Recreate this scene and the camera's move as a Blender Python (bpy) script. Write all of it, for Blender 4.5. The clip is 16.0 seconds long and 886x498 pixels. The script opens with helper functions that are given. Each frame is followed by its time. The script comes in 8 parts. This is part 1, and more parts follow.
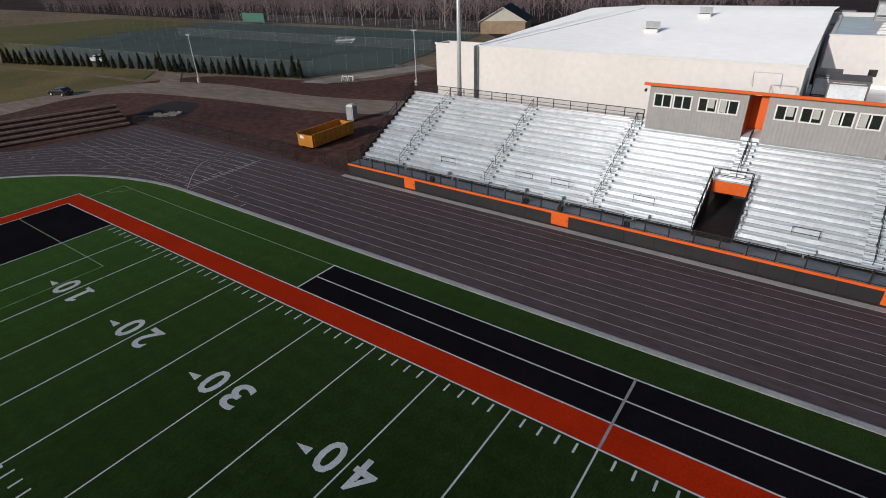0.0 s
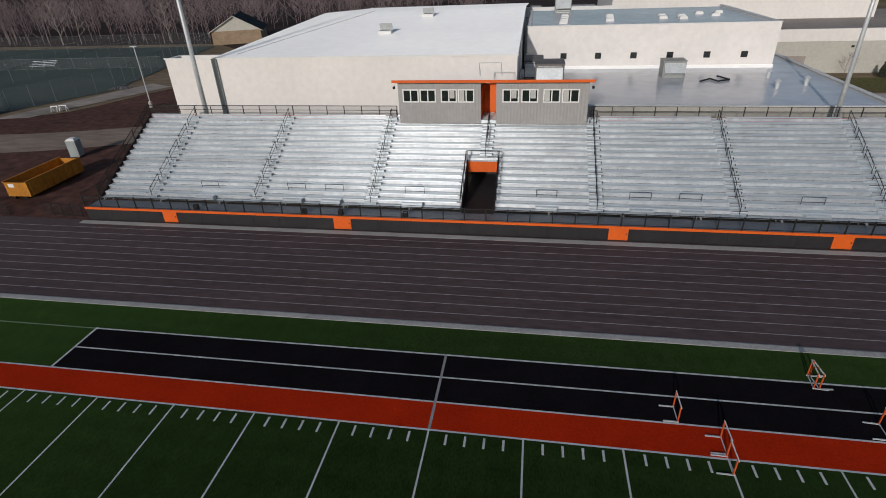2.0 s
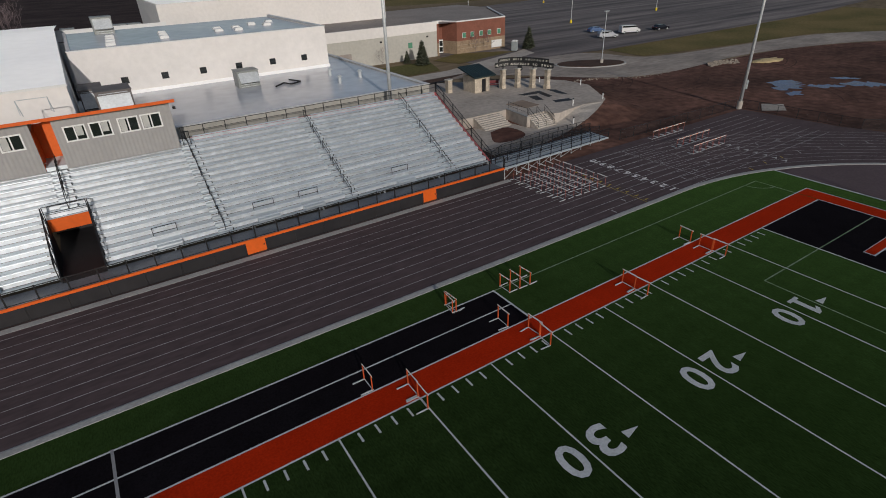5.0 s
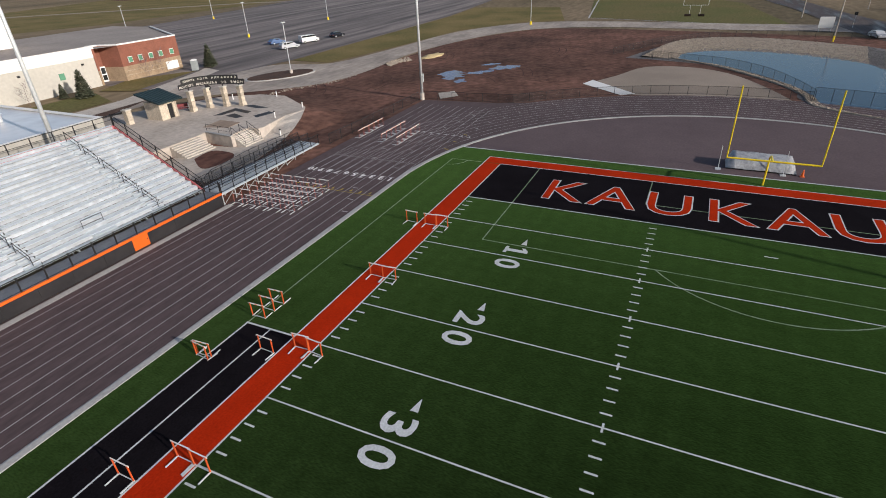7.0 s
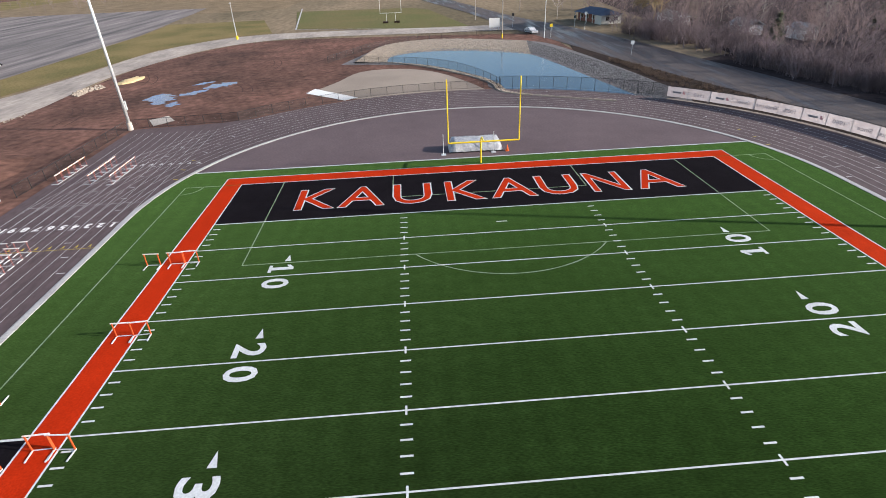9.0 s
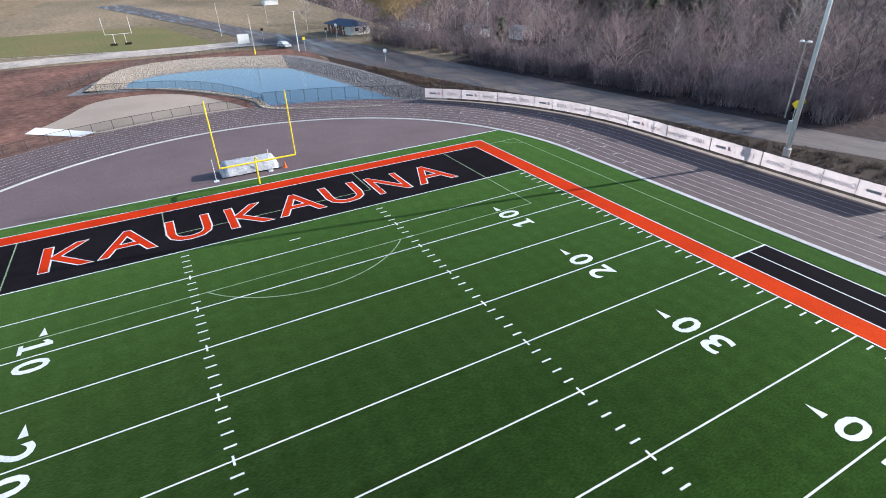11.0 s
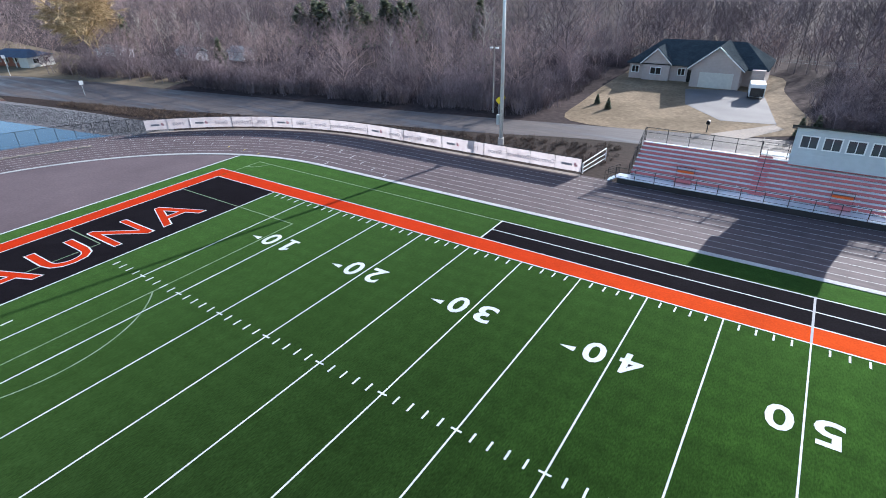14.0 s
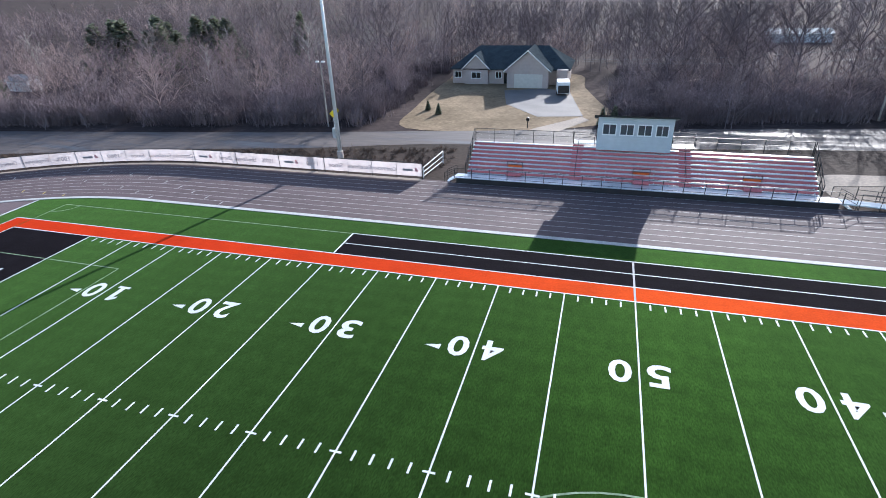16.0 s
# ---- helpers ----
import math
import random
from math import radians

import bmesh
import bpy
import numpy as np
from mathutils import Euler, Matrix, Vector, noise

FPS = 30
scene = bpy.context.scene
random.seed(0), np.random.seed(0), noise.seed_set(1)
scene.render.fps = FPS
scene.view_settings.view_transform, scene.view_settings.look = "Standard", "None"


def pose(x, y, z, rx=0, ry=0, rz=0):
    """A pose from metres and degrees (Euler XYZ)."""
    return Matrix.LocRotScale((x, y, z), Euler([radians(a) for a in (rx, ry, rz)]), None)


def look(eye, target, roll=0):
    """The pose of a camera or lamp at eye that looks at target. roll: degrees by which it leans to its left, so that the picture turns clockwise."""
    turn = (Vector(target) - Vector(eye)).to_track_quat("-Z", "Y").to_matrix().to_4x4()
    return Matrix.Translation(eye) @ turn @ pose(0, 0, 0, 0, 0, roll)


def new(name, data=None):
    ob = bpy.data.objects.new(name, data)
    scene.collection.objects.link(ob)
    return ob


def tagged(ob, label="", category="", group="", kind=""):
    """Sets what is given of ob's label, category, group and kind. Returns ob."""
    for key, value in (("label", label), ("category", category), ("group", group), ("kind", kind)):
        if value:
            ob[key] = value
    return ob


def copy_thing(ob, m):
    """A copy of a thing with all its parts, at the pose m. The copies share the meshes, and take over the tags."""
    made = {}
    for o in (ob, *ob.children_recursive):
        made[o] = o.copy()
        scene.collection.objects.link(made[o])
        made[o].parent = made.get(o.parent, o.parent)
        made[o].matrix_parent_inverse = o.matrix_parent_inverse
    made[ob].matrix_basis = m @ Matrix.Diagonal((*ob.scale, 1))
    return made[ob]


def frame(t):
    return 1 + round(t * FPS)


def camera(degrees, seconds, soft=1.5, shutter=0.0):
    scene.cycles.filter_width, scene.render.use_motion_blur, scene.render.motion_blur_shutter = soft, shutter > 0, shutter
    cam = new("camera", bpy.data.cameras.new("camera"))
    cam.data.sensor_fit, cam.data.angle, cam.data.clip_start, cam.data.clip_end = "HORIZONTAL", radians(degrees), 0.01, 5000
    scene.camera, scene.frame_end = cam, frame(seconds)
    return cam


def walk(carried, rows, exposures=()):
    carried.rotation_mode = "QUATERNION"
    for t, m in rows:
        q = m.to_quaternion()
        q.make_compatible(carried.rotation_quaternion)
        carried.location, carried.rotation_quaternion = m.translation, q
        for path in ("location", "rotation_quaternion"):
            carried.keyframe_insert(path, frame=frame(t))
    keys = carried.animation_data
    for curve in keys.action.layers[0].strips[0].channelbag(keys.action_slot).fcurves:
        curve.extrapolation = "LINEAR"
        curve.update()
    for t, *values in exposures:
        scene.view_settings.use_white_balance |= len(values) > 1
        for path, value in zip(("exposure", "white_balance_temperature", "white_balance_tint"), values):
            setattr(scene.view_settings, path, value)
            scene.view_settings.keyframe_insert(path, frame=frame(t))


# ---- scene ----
cam = camera(79.92, 16.0, soft=0.95)
PATH = [
    (0, (4.484, 6.575, 20.148), (3.4483, 7.9956, 19.1948), -1.96),
    (0.5, (4.446, 6.568, 20.153), (3.5814, 8.0986, 19.2004), -2.07),
    (1, (4.405, 6.544, 20.178), (3.7136, 8.1570, 19.2191), -2.35),
    (1.5, (4.372, 6.513, 20.210), (3.8683, 8.1913, 19.2450), -2.40),
    (2, (4.320, 6.498, 20.224), (4.0089, 8.2216, 19.2586), -2.39),
    (2.5, (4.266, 6.494, 20.226), (4.1611, 8.2414, 19.2585), -2.56),
    (3, (4.214, 6.487, 20.229), (4.3092, 8.2330, 19.2585), -2.43),
    (3.5, (4.176, 6.510, 20.201), (4.4665, 8.2319, 19.2266), -2.40),
    (4, (4.149, 6.551, 20.151), (4.6465, 8.2236, 19.1737), -2.35),
    (4.5, (4.136, 6.602, 20.088), (4.8570, 8.1938, 19.1136), -2.24),
    (4.7, (4.129, 6.622, 20.064), (4.9392, 8.1698, 19.0900), -2.19),
    (6.8, (4.060, 6.817, 19.821), (5.5854, 7.6686, 18.8463), -2.73),
    (7, (4.055, 6.839, 19.798), (5.6231, 7.6063, 18.8233), -2.67),
    (7.5, (3.967, 6.889, 19.781), (5.6247, 7.4348, 18.8044), -2.53),
    (8, (3.878, 6.915, 19.766), (5.5934, 7.2330, 18.7874), -2.47),
    (8.5, (3.846, 6.917, 19.708), (5.5874, 7.0261, 18.7298), -2.49),
    (9, (3.807, 6.925, 19.660), (5.5505, 6.8385, 18.6841), -2.39),
    (9.5, (3.752, 6.931, 19.635), (5.4777, 6.6600, 18.6612), -2.34),
    (10, (3.698, 6.947, 19.623), (5.3887, 6.4940, 18.6547), -2.34),
    (10.2, (3.705, 6.953, 19.615), (5.3758, 6.4284, 18.6484), -2.35),
    (12.3, (3.741, 7.182, 19.602), (5.0441, 6.0095, 18.6404), -1.67),
    (12.5, (3.759, 7.176, 19.587), (5.0314, 5.9659, 18.6293), -1.60),
    (13, (3.807, 7.139, 19.563), (5.0025, 5.8479, 18.6112), -1.69),
    (13.5, (3.764, 7.130, 19.566), (4.8622, 5.7518, 18.6201), -1.70),
    (14, (3.700, 7.119, 19.570), (4.7002, 5.6651, 18.6286), -1.61),
    (14.5, (3.620, 7.103, 19.569), (4.5140, 5.5765, 18.6351), -1.68),
    (15, (3.533, 7.111, 19.580), (4.3199, 5.5242, 18.6513), -1.79),
    (15.5, (3.461, 7.122, 19.589), (4.1160, 5.4740, 18.6645), -1.96),
    (16, (3.407, 7.138, 19.592), (3.9301, 5.4412, 18.6708), -2.07),
]
walk(cam, [(t, look(eye, target, roll)) for t, eye, target, roll in PATH],
     [(0, -0.66, 6300, 13), (2.5, -1.02, 6300, 12), (4.7, -1.1, 6350, 12), (6.8, -0.03, 6600, 14), (8, 0.52, 6600, 14), (9, 0.98, 6550, 14), (10.2, 1.32, 6250, 13), (12.3, 1.4, 5850, 12), (16, 1.42, 5750, 12)])

# ---- sky and sun: low afternoon sun behind the visitors' stand ----
SUN_EL, SUN_AZ = 20.0, 192.4
world = bpy.data.worlds.new("sky")
scene.world = world
world.use_nodes = True
sky = world.node_tree.nodes.new("ShaderNodeTexSky")
sky.sky_type = "NISHITA"
sky.sun_disc = False
sky.sun_elevation, sky.sun_rotation = radians(SUN_EL), radians(SUN_AZ)
world.node_tree.links.new(sky.outputs[0], world.node_tree.nodes["Background"].inputs[0])
world.node_tree.nodes["Background"].inputs[1].default_value = 0.11
lamp = bpy.data.lights.new("sun", "SUN")
lamp.energy, lamp.angle, lamp.color = 4.2, radians(0.6), (1.0, 0.94, 0.86)
sun = new("sun", lamp)
SUN_DIR = Vector((math.sin(radians(SUN_AZ)) * math.cos(radians(SUN_EL)), math.cos(radians(SUN_AZ)) * math.cos(radians(SUN_EL)), math.sin(radians(SUN_EL))))
sun.matrix_world = look(SUN_DIR * 200, (0, 0, 0))

# ---- materials ----
def surf(name, c1, c2=None, scale=1.0, rough=0.8, metal=0.0, fine=30.0, vary=0.25, bump=0.0, spec=0.4, rand=0.0, squash=None, islands=False):
    """A surface of two colours mixed by broad noise, with fine grain over it. rand: how far single pieces differ."""
    m = bpy.data.materials.new(name)
    m.use_nodes = True
    nt = m.node_tree
    n, l = nt.nodes, nt.links
    b = n["Principled BSDF"]
    b.inputs["Roughness"].default_value, b.inputs["Metallic"].default_value = rough, metal
    b.inputs["Specular IOR Level"].default_value = spec
    g = n.new("ShaderNodeNewGeometry")
    at = g.outputs["Position"]
    if squash:
        v = n.new("ShaderNodeVectorMath")
        v.operation = "MULTIPLY"
        v.inputs[1].default_value = squash
        l.new(at, v.inputs[0])
        at = v.outputs[0]
    big = n.new("ShaderNodeTexNoise")
    big.inputs["Scale"].default_value, big.inputs["Detail"].default_value = scale, 6
    small = n.new("ShaderNodeTexNoise")
    small.inputs["Scale"].default_value, small.inputs["Detail"].default_value = fine, 4
    l.new(at, big.inputs["Vector"])
    l.new(at, small.inputs["Vector"])
    ramp = n.new("ShaderNodeValToRGB")
    c2 = c2 or tuple(c * 0.75 for c in c1)
    ramp.color_ramp.elements[0].position, ramp.color_ramp.elements[1].position = 0.35, 0.65
    ramp.color_ramp.elements[0].color, ramp.color_ramp.elements[1].color = (*c1, 1), (*c2, 1)
    l.new(big.outputs["Fac"], ramp.inputs[0])
    tone = n.new("ShaderNodeMapRange")
    tone.inputs["From Min"].default_value, tone.inputs["From Max"].default_value = 0.25, 0.75
    tone.inputs["To Min"].default_value, tone.inputs["To Max"].default_value = 1 - vary, 1 + vary
    l.new(small.outputs["Fac"], tone.inputs["Value"])
    mix = n.new("ShaderNodeVectorMath")
    mix.operation = "SCALE"
    l.new(ramp.outputs[0], mix.inputs[0])
    l.new(tone.outputs[0], mix.inputs["Scale"])
    col = mix.outputs[0]
    if rand:
        o = g.outputs["Random Per Island"] if islands else n.new("ShaderNodeObjectInfo").outputs["Random"]
        r = n.new("ShaderNodeMapRange")
        r.inputs["To Min"].default_value, r.inputs["To Max"].default_value = 1 - rand, 1 + rand
        l.new(o, r.inputs["Value"])
        again = n.new("ShaderNodeVectorMath")
        again.operation = "SCALE"
        l.new(col, again.inputs[0])
        l.new(r.outputs[0], again.inputs["Scale"])
        col = again.outputs[0]
    l.new(col, b.inputs["Base Color"])
    if bump:
        bp = n.new("ShaderNodeBump")
        bp.inputs["Strength"].default_value, bp.inputs["Distance"].default_value = 0.6, bump
        l.new(small.outputs["Fac"], bp.inputs["Height"])
        l.new(bp.outputs[0], b.inputs["Normal"])
    return m


def ribbed(m, axis, pitch, depth):
    """Adds vertical ribs to a material, as on profiled sheet."""
    nt = m.node_tree
    n, l = nt.nodes, nt.links
    w = n.new("ShaderNodeTexWave")
    w.wave_type, w.bands_direction, w.wave_profile = "BANDS", axis, "SIN"
    w.inputs["Scale"].default_value = 0.314 / pitch
    w.inputs["Distortion"].default_value = 0
    g = n.new("ShaderNodeNewGeometry")
    l.new(g.outputs["Position"], w.inputs["Vector"])
    bp = n.new("ShaderNodeBump")
    bp.inputs["Strength"].default_value, bp.inputs["Distance"].default_value = 1.0, depth
    l.new(w.outputs["Fac"], bp.inputs["Height"])
    l.new(bp.outputs[0], n["Principled BSDF"].inputs["Normal"])
    return m


def mesh_wire(name, col, cover):
    """Woven wire or netting: thin strands that cover part of the view."""
    m = bpy.data.materials.new(name)
    m.use_nodes = True
    nt = m.node_tree
    n, l = nt.nodes, nt.links
    b = n["Principled BSDF"]
    b.inputs["Base Color"].default_value, b.inputs["Roughness"].default_value = (*col, 1), 0.6
    t = n.new("ShaderNodeBsdfTransparent")
    mix = n.new("ShaderNodeMixShader")
    mix.inputs[0].default_value = cover
    l.new(t.outputs[0], mix.inputs[1])
    l.new(b.outputs[0], mix.inputs[2])
    l.new(mix.outputs[0], n["Material Output"].inputs[0])
    return m


def streaked(m, axis, pitch, amount, distortion=3.0, thin=1.0):
    """Broad worn bands across a surface, multiplied into its colour."""
    nt = m.node_tree
    n, l = nt.nodes, nt.links
    w = n.new("ShaderNodeTexWave")
    w.wave_type, w.bands_direction = "BANDS", axis
    w.inputs["Scale"].default_value, w.inputs["Distortion"].default_value, w.inputs["Detail"].default_value = 0.314 / pitch, distortion, 3
    w.inputs["Detail Scale"].default_value = 0.6
    g = n.new("ShaderNodeNewGeometry")
    l.new(g.outputs["Position"], w.inputs["Vector"])
    r = n.new("ShaderNodeMapRange")
    r.inputs["From Max"].default_value = thin
    r.inputs["To Min"].default_value, r.inputs["To Max"].default_value = 1 - amount, 1 + amount * 0.5 * (thin == 1.0)
    l.new(w.outputs["Fac"], r.inputs["Value"])
    b = n["Principled BSDF"]
    s = b.inputs["Base Color"].links[0].from_socket
    v = n.new("ShaderNodeVectorMath")
    v.operation = "SCALE"
    l.new(s, v.inputs[0])
    l.new(r.outputs[0], v.inputs["Scale"])
    l.new(v.outputs[0], b.inputs["Base Color"])
    return m


TURF = streaked(surf("turf", (0.0082, 0.0123, 0.0057), (0.0061, 0.0093, 0.0043), 0.22, 1.0, fine=9, vary=0.52, bump=0.03, spec=0.02, squash=(1.5, 0.5, 1)), "Y", 1.5, 0.12, 6)
TURF_BLACK = surf("black turf", (0.0078, 0.0066, 0.0082), (0.01, 0.0086, 0.0105), 0.3, 1.0, fine=9, vary=0.35, bump=0.02, spec=0.015)
TURF_ORANGE = surf("orange turf", (0.4, 0.0138, 0.004), (0.34, 0.0116, 0.0035), 0.3, 1.0, fine=9, vary=0.2, bump=0.02, spec=0.03)
TURF_WHITE = surf("white turf", (0.52, 0.54, 0.55), (0.43, 0.455, 0.455), 0.8, 1.0, fine=9, vary=0.15, spec=0.03)
TURF_THIN = surf("thin faded line", (0.2, 0.26, 0.18), (0.12, 0.18, 0.1), 0.8, 0.85, fine=6, vary=0.3, spec=0.2)
TRACK = surf("track latex", (0.075, 0.053, 0.055), (0.096, 0.068, 0.07), 0.06, 0.84, fine=3, vary=0.24, bump=0.004, spec=0.28, squash=(0.35, 1, 1))
DZONE = surf("D zone asphalt", (0.096, 0.069, 0.073), (0.115, 0.084, 0.088), 0.08, 0.84, fine=4, vary=0.16, spec=0.28)
PAINT = surf("white paint", (0.5, 0.49, 0.48), (0.33, 0.32, 0.31), 0.5, 0.7, fine=5, vary=0.25)
PAINT_FRESH = surf("fresh white paint", (0.78, 0.77, 0.75), (0.66, 0.65, 0.63), 0.5, 0.7, fine=5, vary=0.12)
YELLOW_PAINT = surf("yellow paint", (0.55, 0.4, 0.05), (0.4, 0.3, 0.04), 0.5, 0.7)
KERB = surf("kerb concrete", (0.42, 0.42, 0.4), (0.34, 0.34, 0.33), 0.4, 0.85, fine=6, vary=0.2)
CONCRETE = surf("concrete", (0.52, 0.475, 0.42), (0.41, 0.37, 0.325), 0.15, 0.85, fine=3, vary=0.18, bump=0.004)
LOT = surf("worn lot asphalt", (0.085, 0.075, 0.074), (0.24, 0.208, 0.194), 1.0, 0.85, fine=9, vary=0.25, spec=0.3, squash=(0.014, 0.2, 1))
ROAD = surf("old road", (0.1, 0.084, 0.079), (0.048, 0.04, 0.039), 0.35, 0.9, fine=3, vary=0.25, spec=0.25, squash=(0.12, 1, 1))
DIRT_ROAD = surf("dusty dirt road", (0.29, 0.222, 0.17), (0.19, 0.143, 0.11), 0.09, 0.95, fine=1.0, vary=0.3, bump=0.03, squash=(0.3, 1, 1))
ROAD_NODES = ROAD.node_tree
worn = ROAD_NODES.nodes.new("ShaderNodeMapRange")
worn.inputs["From Min"].default_value, worn.inputs["From Max"].default_value = 0.42, 0.62
worn.inputs["To Min"].default_value, worn.inputs["To Max"].default_value = 0.85, 0.34
ROAD_NODES.links.new(ROAD_NODES.nodes["Noise Texture"].outputs["Fac"], worn.inputs["Value"])
ROAD_NODES.links.new(worn.outputs[0], ROAD_NODES.nodes["Principled BSDF"].inputs["Roughness"])
PAVED = surf("dusty paving", (0.4, 0.345, 0.295), (0.25, 0.217, 0.188), 0.35, 0.9, fine=2, vary=0.22, squash=(0.25, 0.6, 1))
GRAVEL = surf("gravel", (0.3, 0.25, 0.2), (0.22, 0.18, 0.14), 0.1, 0.95, fine=4, vary=0.25, bump=0.02)
SOIL = streaked(surf("bare soil", (0.165, 0.086, 0.065), (0.082, 0.046, 0.036), 0.05, 1.0, fine=0.9, vary=0.42, bump=0.14, spec=0.1), "DIAGONAL", 7, 0.08, 16, 0.4)
SOIL_DARK = surf("dark soil", (0.04, 0.026, 0.021), (0.026, 0.018, 0.014), 0.15, 0.95, fine=2, vary=0.4, bump=0.1, spec=0.1)
MULCH = surf("wood mulch", (0.075, 0.038, 0.024), (0.055, 0.03, 0.02), 0.4, 0.95, fine=8, vary=0.35, bump=0.04)
LAWN = surf("winter lawn", (0.21, 0.16, 0.07), (0.13, 0.115, 0.045), 0.07, 0.95, fine=1.8, vary=0.25, bump=0.05, spec=0.08)
LAWN_TAN = surf("tan dead grass", (0.25, 0.19, 0.125), (0.13, 0.105, 0.066), 0.02, 0.95, fine=0.6, vary=0.3, bump=0.05, spec=0.08, squash=(0.35, 1, 1))
LAWN_DRY = surf("dry lawn", (0.24, 0.18, 0.115), (0.16, 0.12, 0.075), 0.12, 0.95, fine=1.8, vary=0.28, bump=0.05, spec=0.05)
LAWN_GREEN = surf("spring lawn", (0.115, 0.118, 0.045), (0.15, 0.125, 0.055), 0.05, 0.95, fine=1.5, vary=0.3, bump=0.05, spec=0.08)
LITTER = surf("leaf litter", (0.07, 0.053, 0.05), (0.038, 0.029, 0.028), 0.06, 1.0, fine=1.2, vary=0.4, bump=0.1, spec=0.03)
SAND = surf("sand", (0.31, 0.255, 0.205), (0.24, 0.197, 0.158), 0.1, 0.95, fine=4, vary=0.1)
SPOIL = surf("yellow spoil", (0.5, 0.4, 0.22), (0.4, 0.31, 0.17), 0.5, 0.95, fine=3, vary=0.25, bump=0.1)
STONE_PALE = surf("pale riprap", (0.31, 0.262, 0.21), (0.24, 0.205, 0.166), 0.8, 0.9, fine=5, vary=0.2, rand=0.2, islands=True)
STONE_GREY = surf("grey riprap", (0.145, 0.138, 0.138), (0.105, 0.1, 0.1), 0.8, 0.9, fine=5, vary=0.2, rand=0.22, islands=True)
PALE_BLIND = surf("pale window blind", (0.5, 0.5, 0.47), (0.42, 0.42, 0.4), 1.5, 0.6, vary=0.15)
HURDLE_RED = surf("orange red hurdle paint", (0.62, 0.1, 0.025), (0.54, 0.085, 0.02), 1, 0.5, vary=0.1)
HURDLE_PALE = surf("faded red hurdle paint", (0.45, 0.16, 0.13), (0.38, 0.12, 0.1), 1, 0.5, vary=0.1)
WATER = surf("pond water", (0.018, 0.07, 0.135), (0.026, 0.085, 0.15), 0.05, 0.16, fine=1.5, vary=0.08, bump=0.012, spec=0.28)
# reflected sky is painted into the puddles as a blue base colour
PUDDLE = surf("puddle", (0.07, 0.09, 0.22), (0.12, 0.075, 0.1), 0.3, 0.12, fine=1.5, vary=0.1, spec=0.6)
ALU = surf("mill aluminium", (0.77, 0.83, 0.87), (0.74, 0.8, 0.84), 0.5, 0.34, metal=0.6, fine=2.2, vary=0.04, rand=0.06, squash=(0.12, 1, 1))
ALU_FOOT = surf("footboard aluminium", (0.6, 0.66, 0.695), (0.57, 0.62, 0.65), 0.5, 0.46, metal=0.5, fine=2.2, vary=0.06, rand=0.08, squash=(0.25, 1, 1))
ALU_DARK = surf("weathered riser", (0.6, 0.63, 0.66), (0.5, 0.53, 0.56), 0.5, 0.5, metal=0.45, fine=2, vary=0.2, rand=0.15)
RED_RISER = surf("red riser", (0.58, 0.17, 0.18), (0.5, 0.14, 0.15), 0.5, 0.5, vary=0.15)
GALV = surf("galvanised steel", (0.62, 0.65, 0.66), (0.54, 0.57, 0.58), 0.8, 0.45, metal=0.25, fine=5, vary=0.12)
BLACK = surf("black powder coat", (0.012, 0.012, 0.013), (0.016, 0.016, 0.017), 1, 0.5, fine=10, vary=0.2)
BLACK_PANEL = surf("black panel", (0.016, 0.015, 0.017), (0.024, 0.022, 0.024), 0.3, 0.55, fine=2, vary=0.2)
ORANGE = surf("orange paint", (0.75, 0.125, 0.012), (0.68, 0.11, 0.01), 0.5, 0.5, fine=4, vary=0.08)
SIDING = ribbed(surf("grey siding", (0.36, 0.35, 0.34), (0.33, 0.32, 0.31), 0.3, 0.55, fine=2, vary=0.06), "X", 0.3, 0.02)
SIDING_PALE = ribbed(surf("pale siding", (0.5, 0.52, 0.53), (0.46, 0.48, 0.49), 0.3, 0.6, fine=2, vary=0.06), "Z", 0.2, 0.01)
WHITE_WALL = surf("white wall panel", (0.81, 0.775, 0.74), (0.76, 0.73, 0.695), 0.12, 0.8, fine=1.5, vary=0.05)
CREAM_WALL = surf("pale grey-cream wall", (0.53, 0.51, 0.455), (0.47, 0.455, 0.405), 0.12, 0.85, fine=2, vary=0.08)
ROOF_WHITE = surf("white roof membrane", (0.95, 0.95, 0.94), (0.9, 0.9, 0.9), 0.08, 0.35, fine=0.8, vary=0.04, spec=0.6)
ROOF_WET = surf("wet roof membrane", (0.48, 0.5, 0.54), (0.62, 0.63, 0.66), 0.07, 0.2, fine=0.6, vary=0.1, spec=0.6)
ROOF_GREY = surf("gravel roof", (0.34, 0.3, 0.27), (0.27, 0.24, 0.215), 0.1, 0.9, fine=1.5, vary=0.15)
FRAME_WHITE = surf("white frame", (0.78, 0.78, 0.76), (0.74, 0.74, 0.72), 1, 0.5, vary=0.05)
BRICK = surf("red brick", (0.25, 0.098, 0.066), (0.21, 0.082, 0.055), 0.6, 0.9, fine=5, vary=0.2)
BLOCK = surf("tan block", (0.34, 0.25, 0.165), (0.28, 0.205, 0.135), 0.7, 0.9, fine=4, vary=0.2)
STONE = surf("pier stone", (0.55, 0.48, 0.385), (0.43, 0.37, 0.29), 1.2, 0.9, fine=5, vary=0.25, rand=0.2)
SHINGLE = surf("dark shingle", (0.04, 0.05, 0.056), (0.055, 0.066, 0.072), 0.8, 0.95, fine=5, vary=0.35, bump=0.02, spec=0.0)
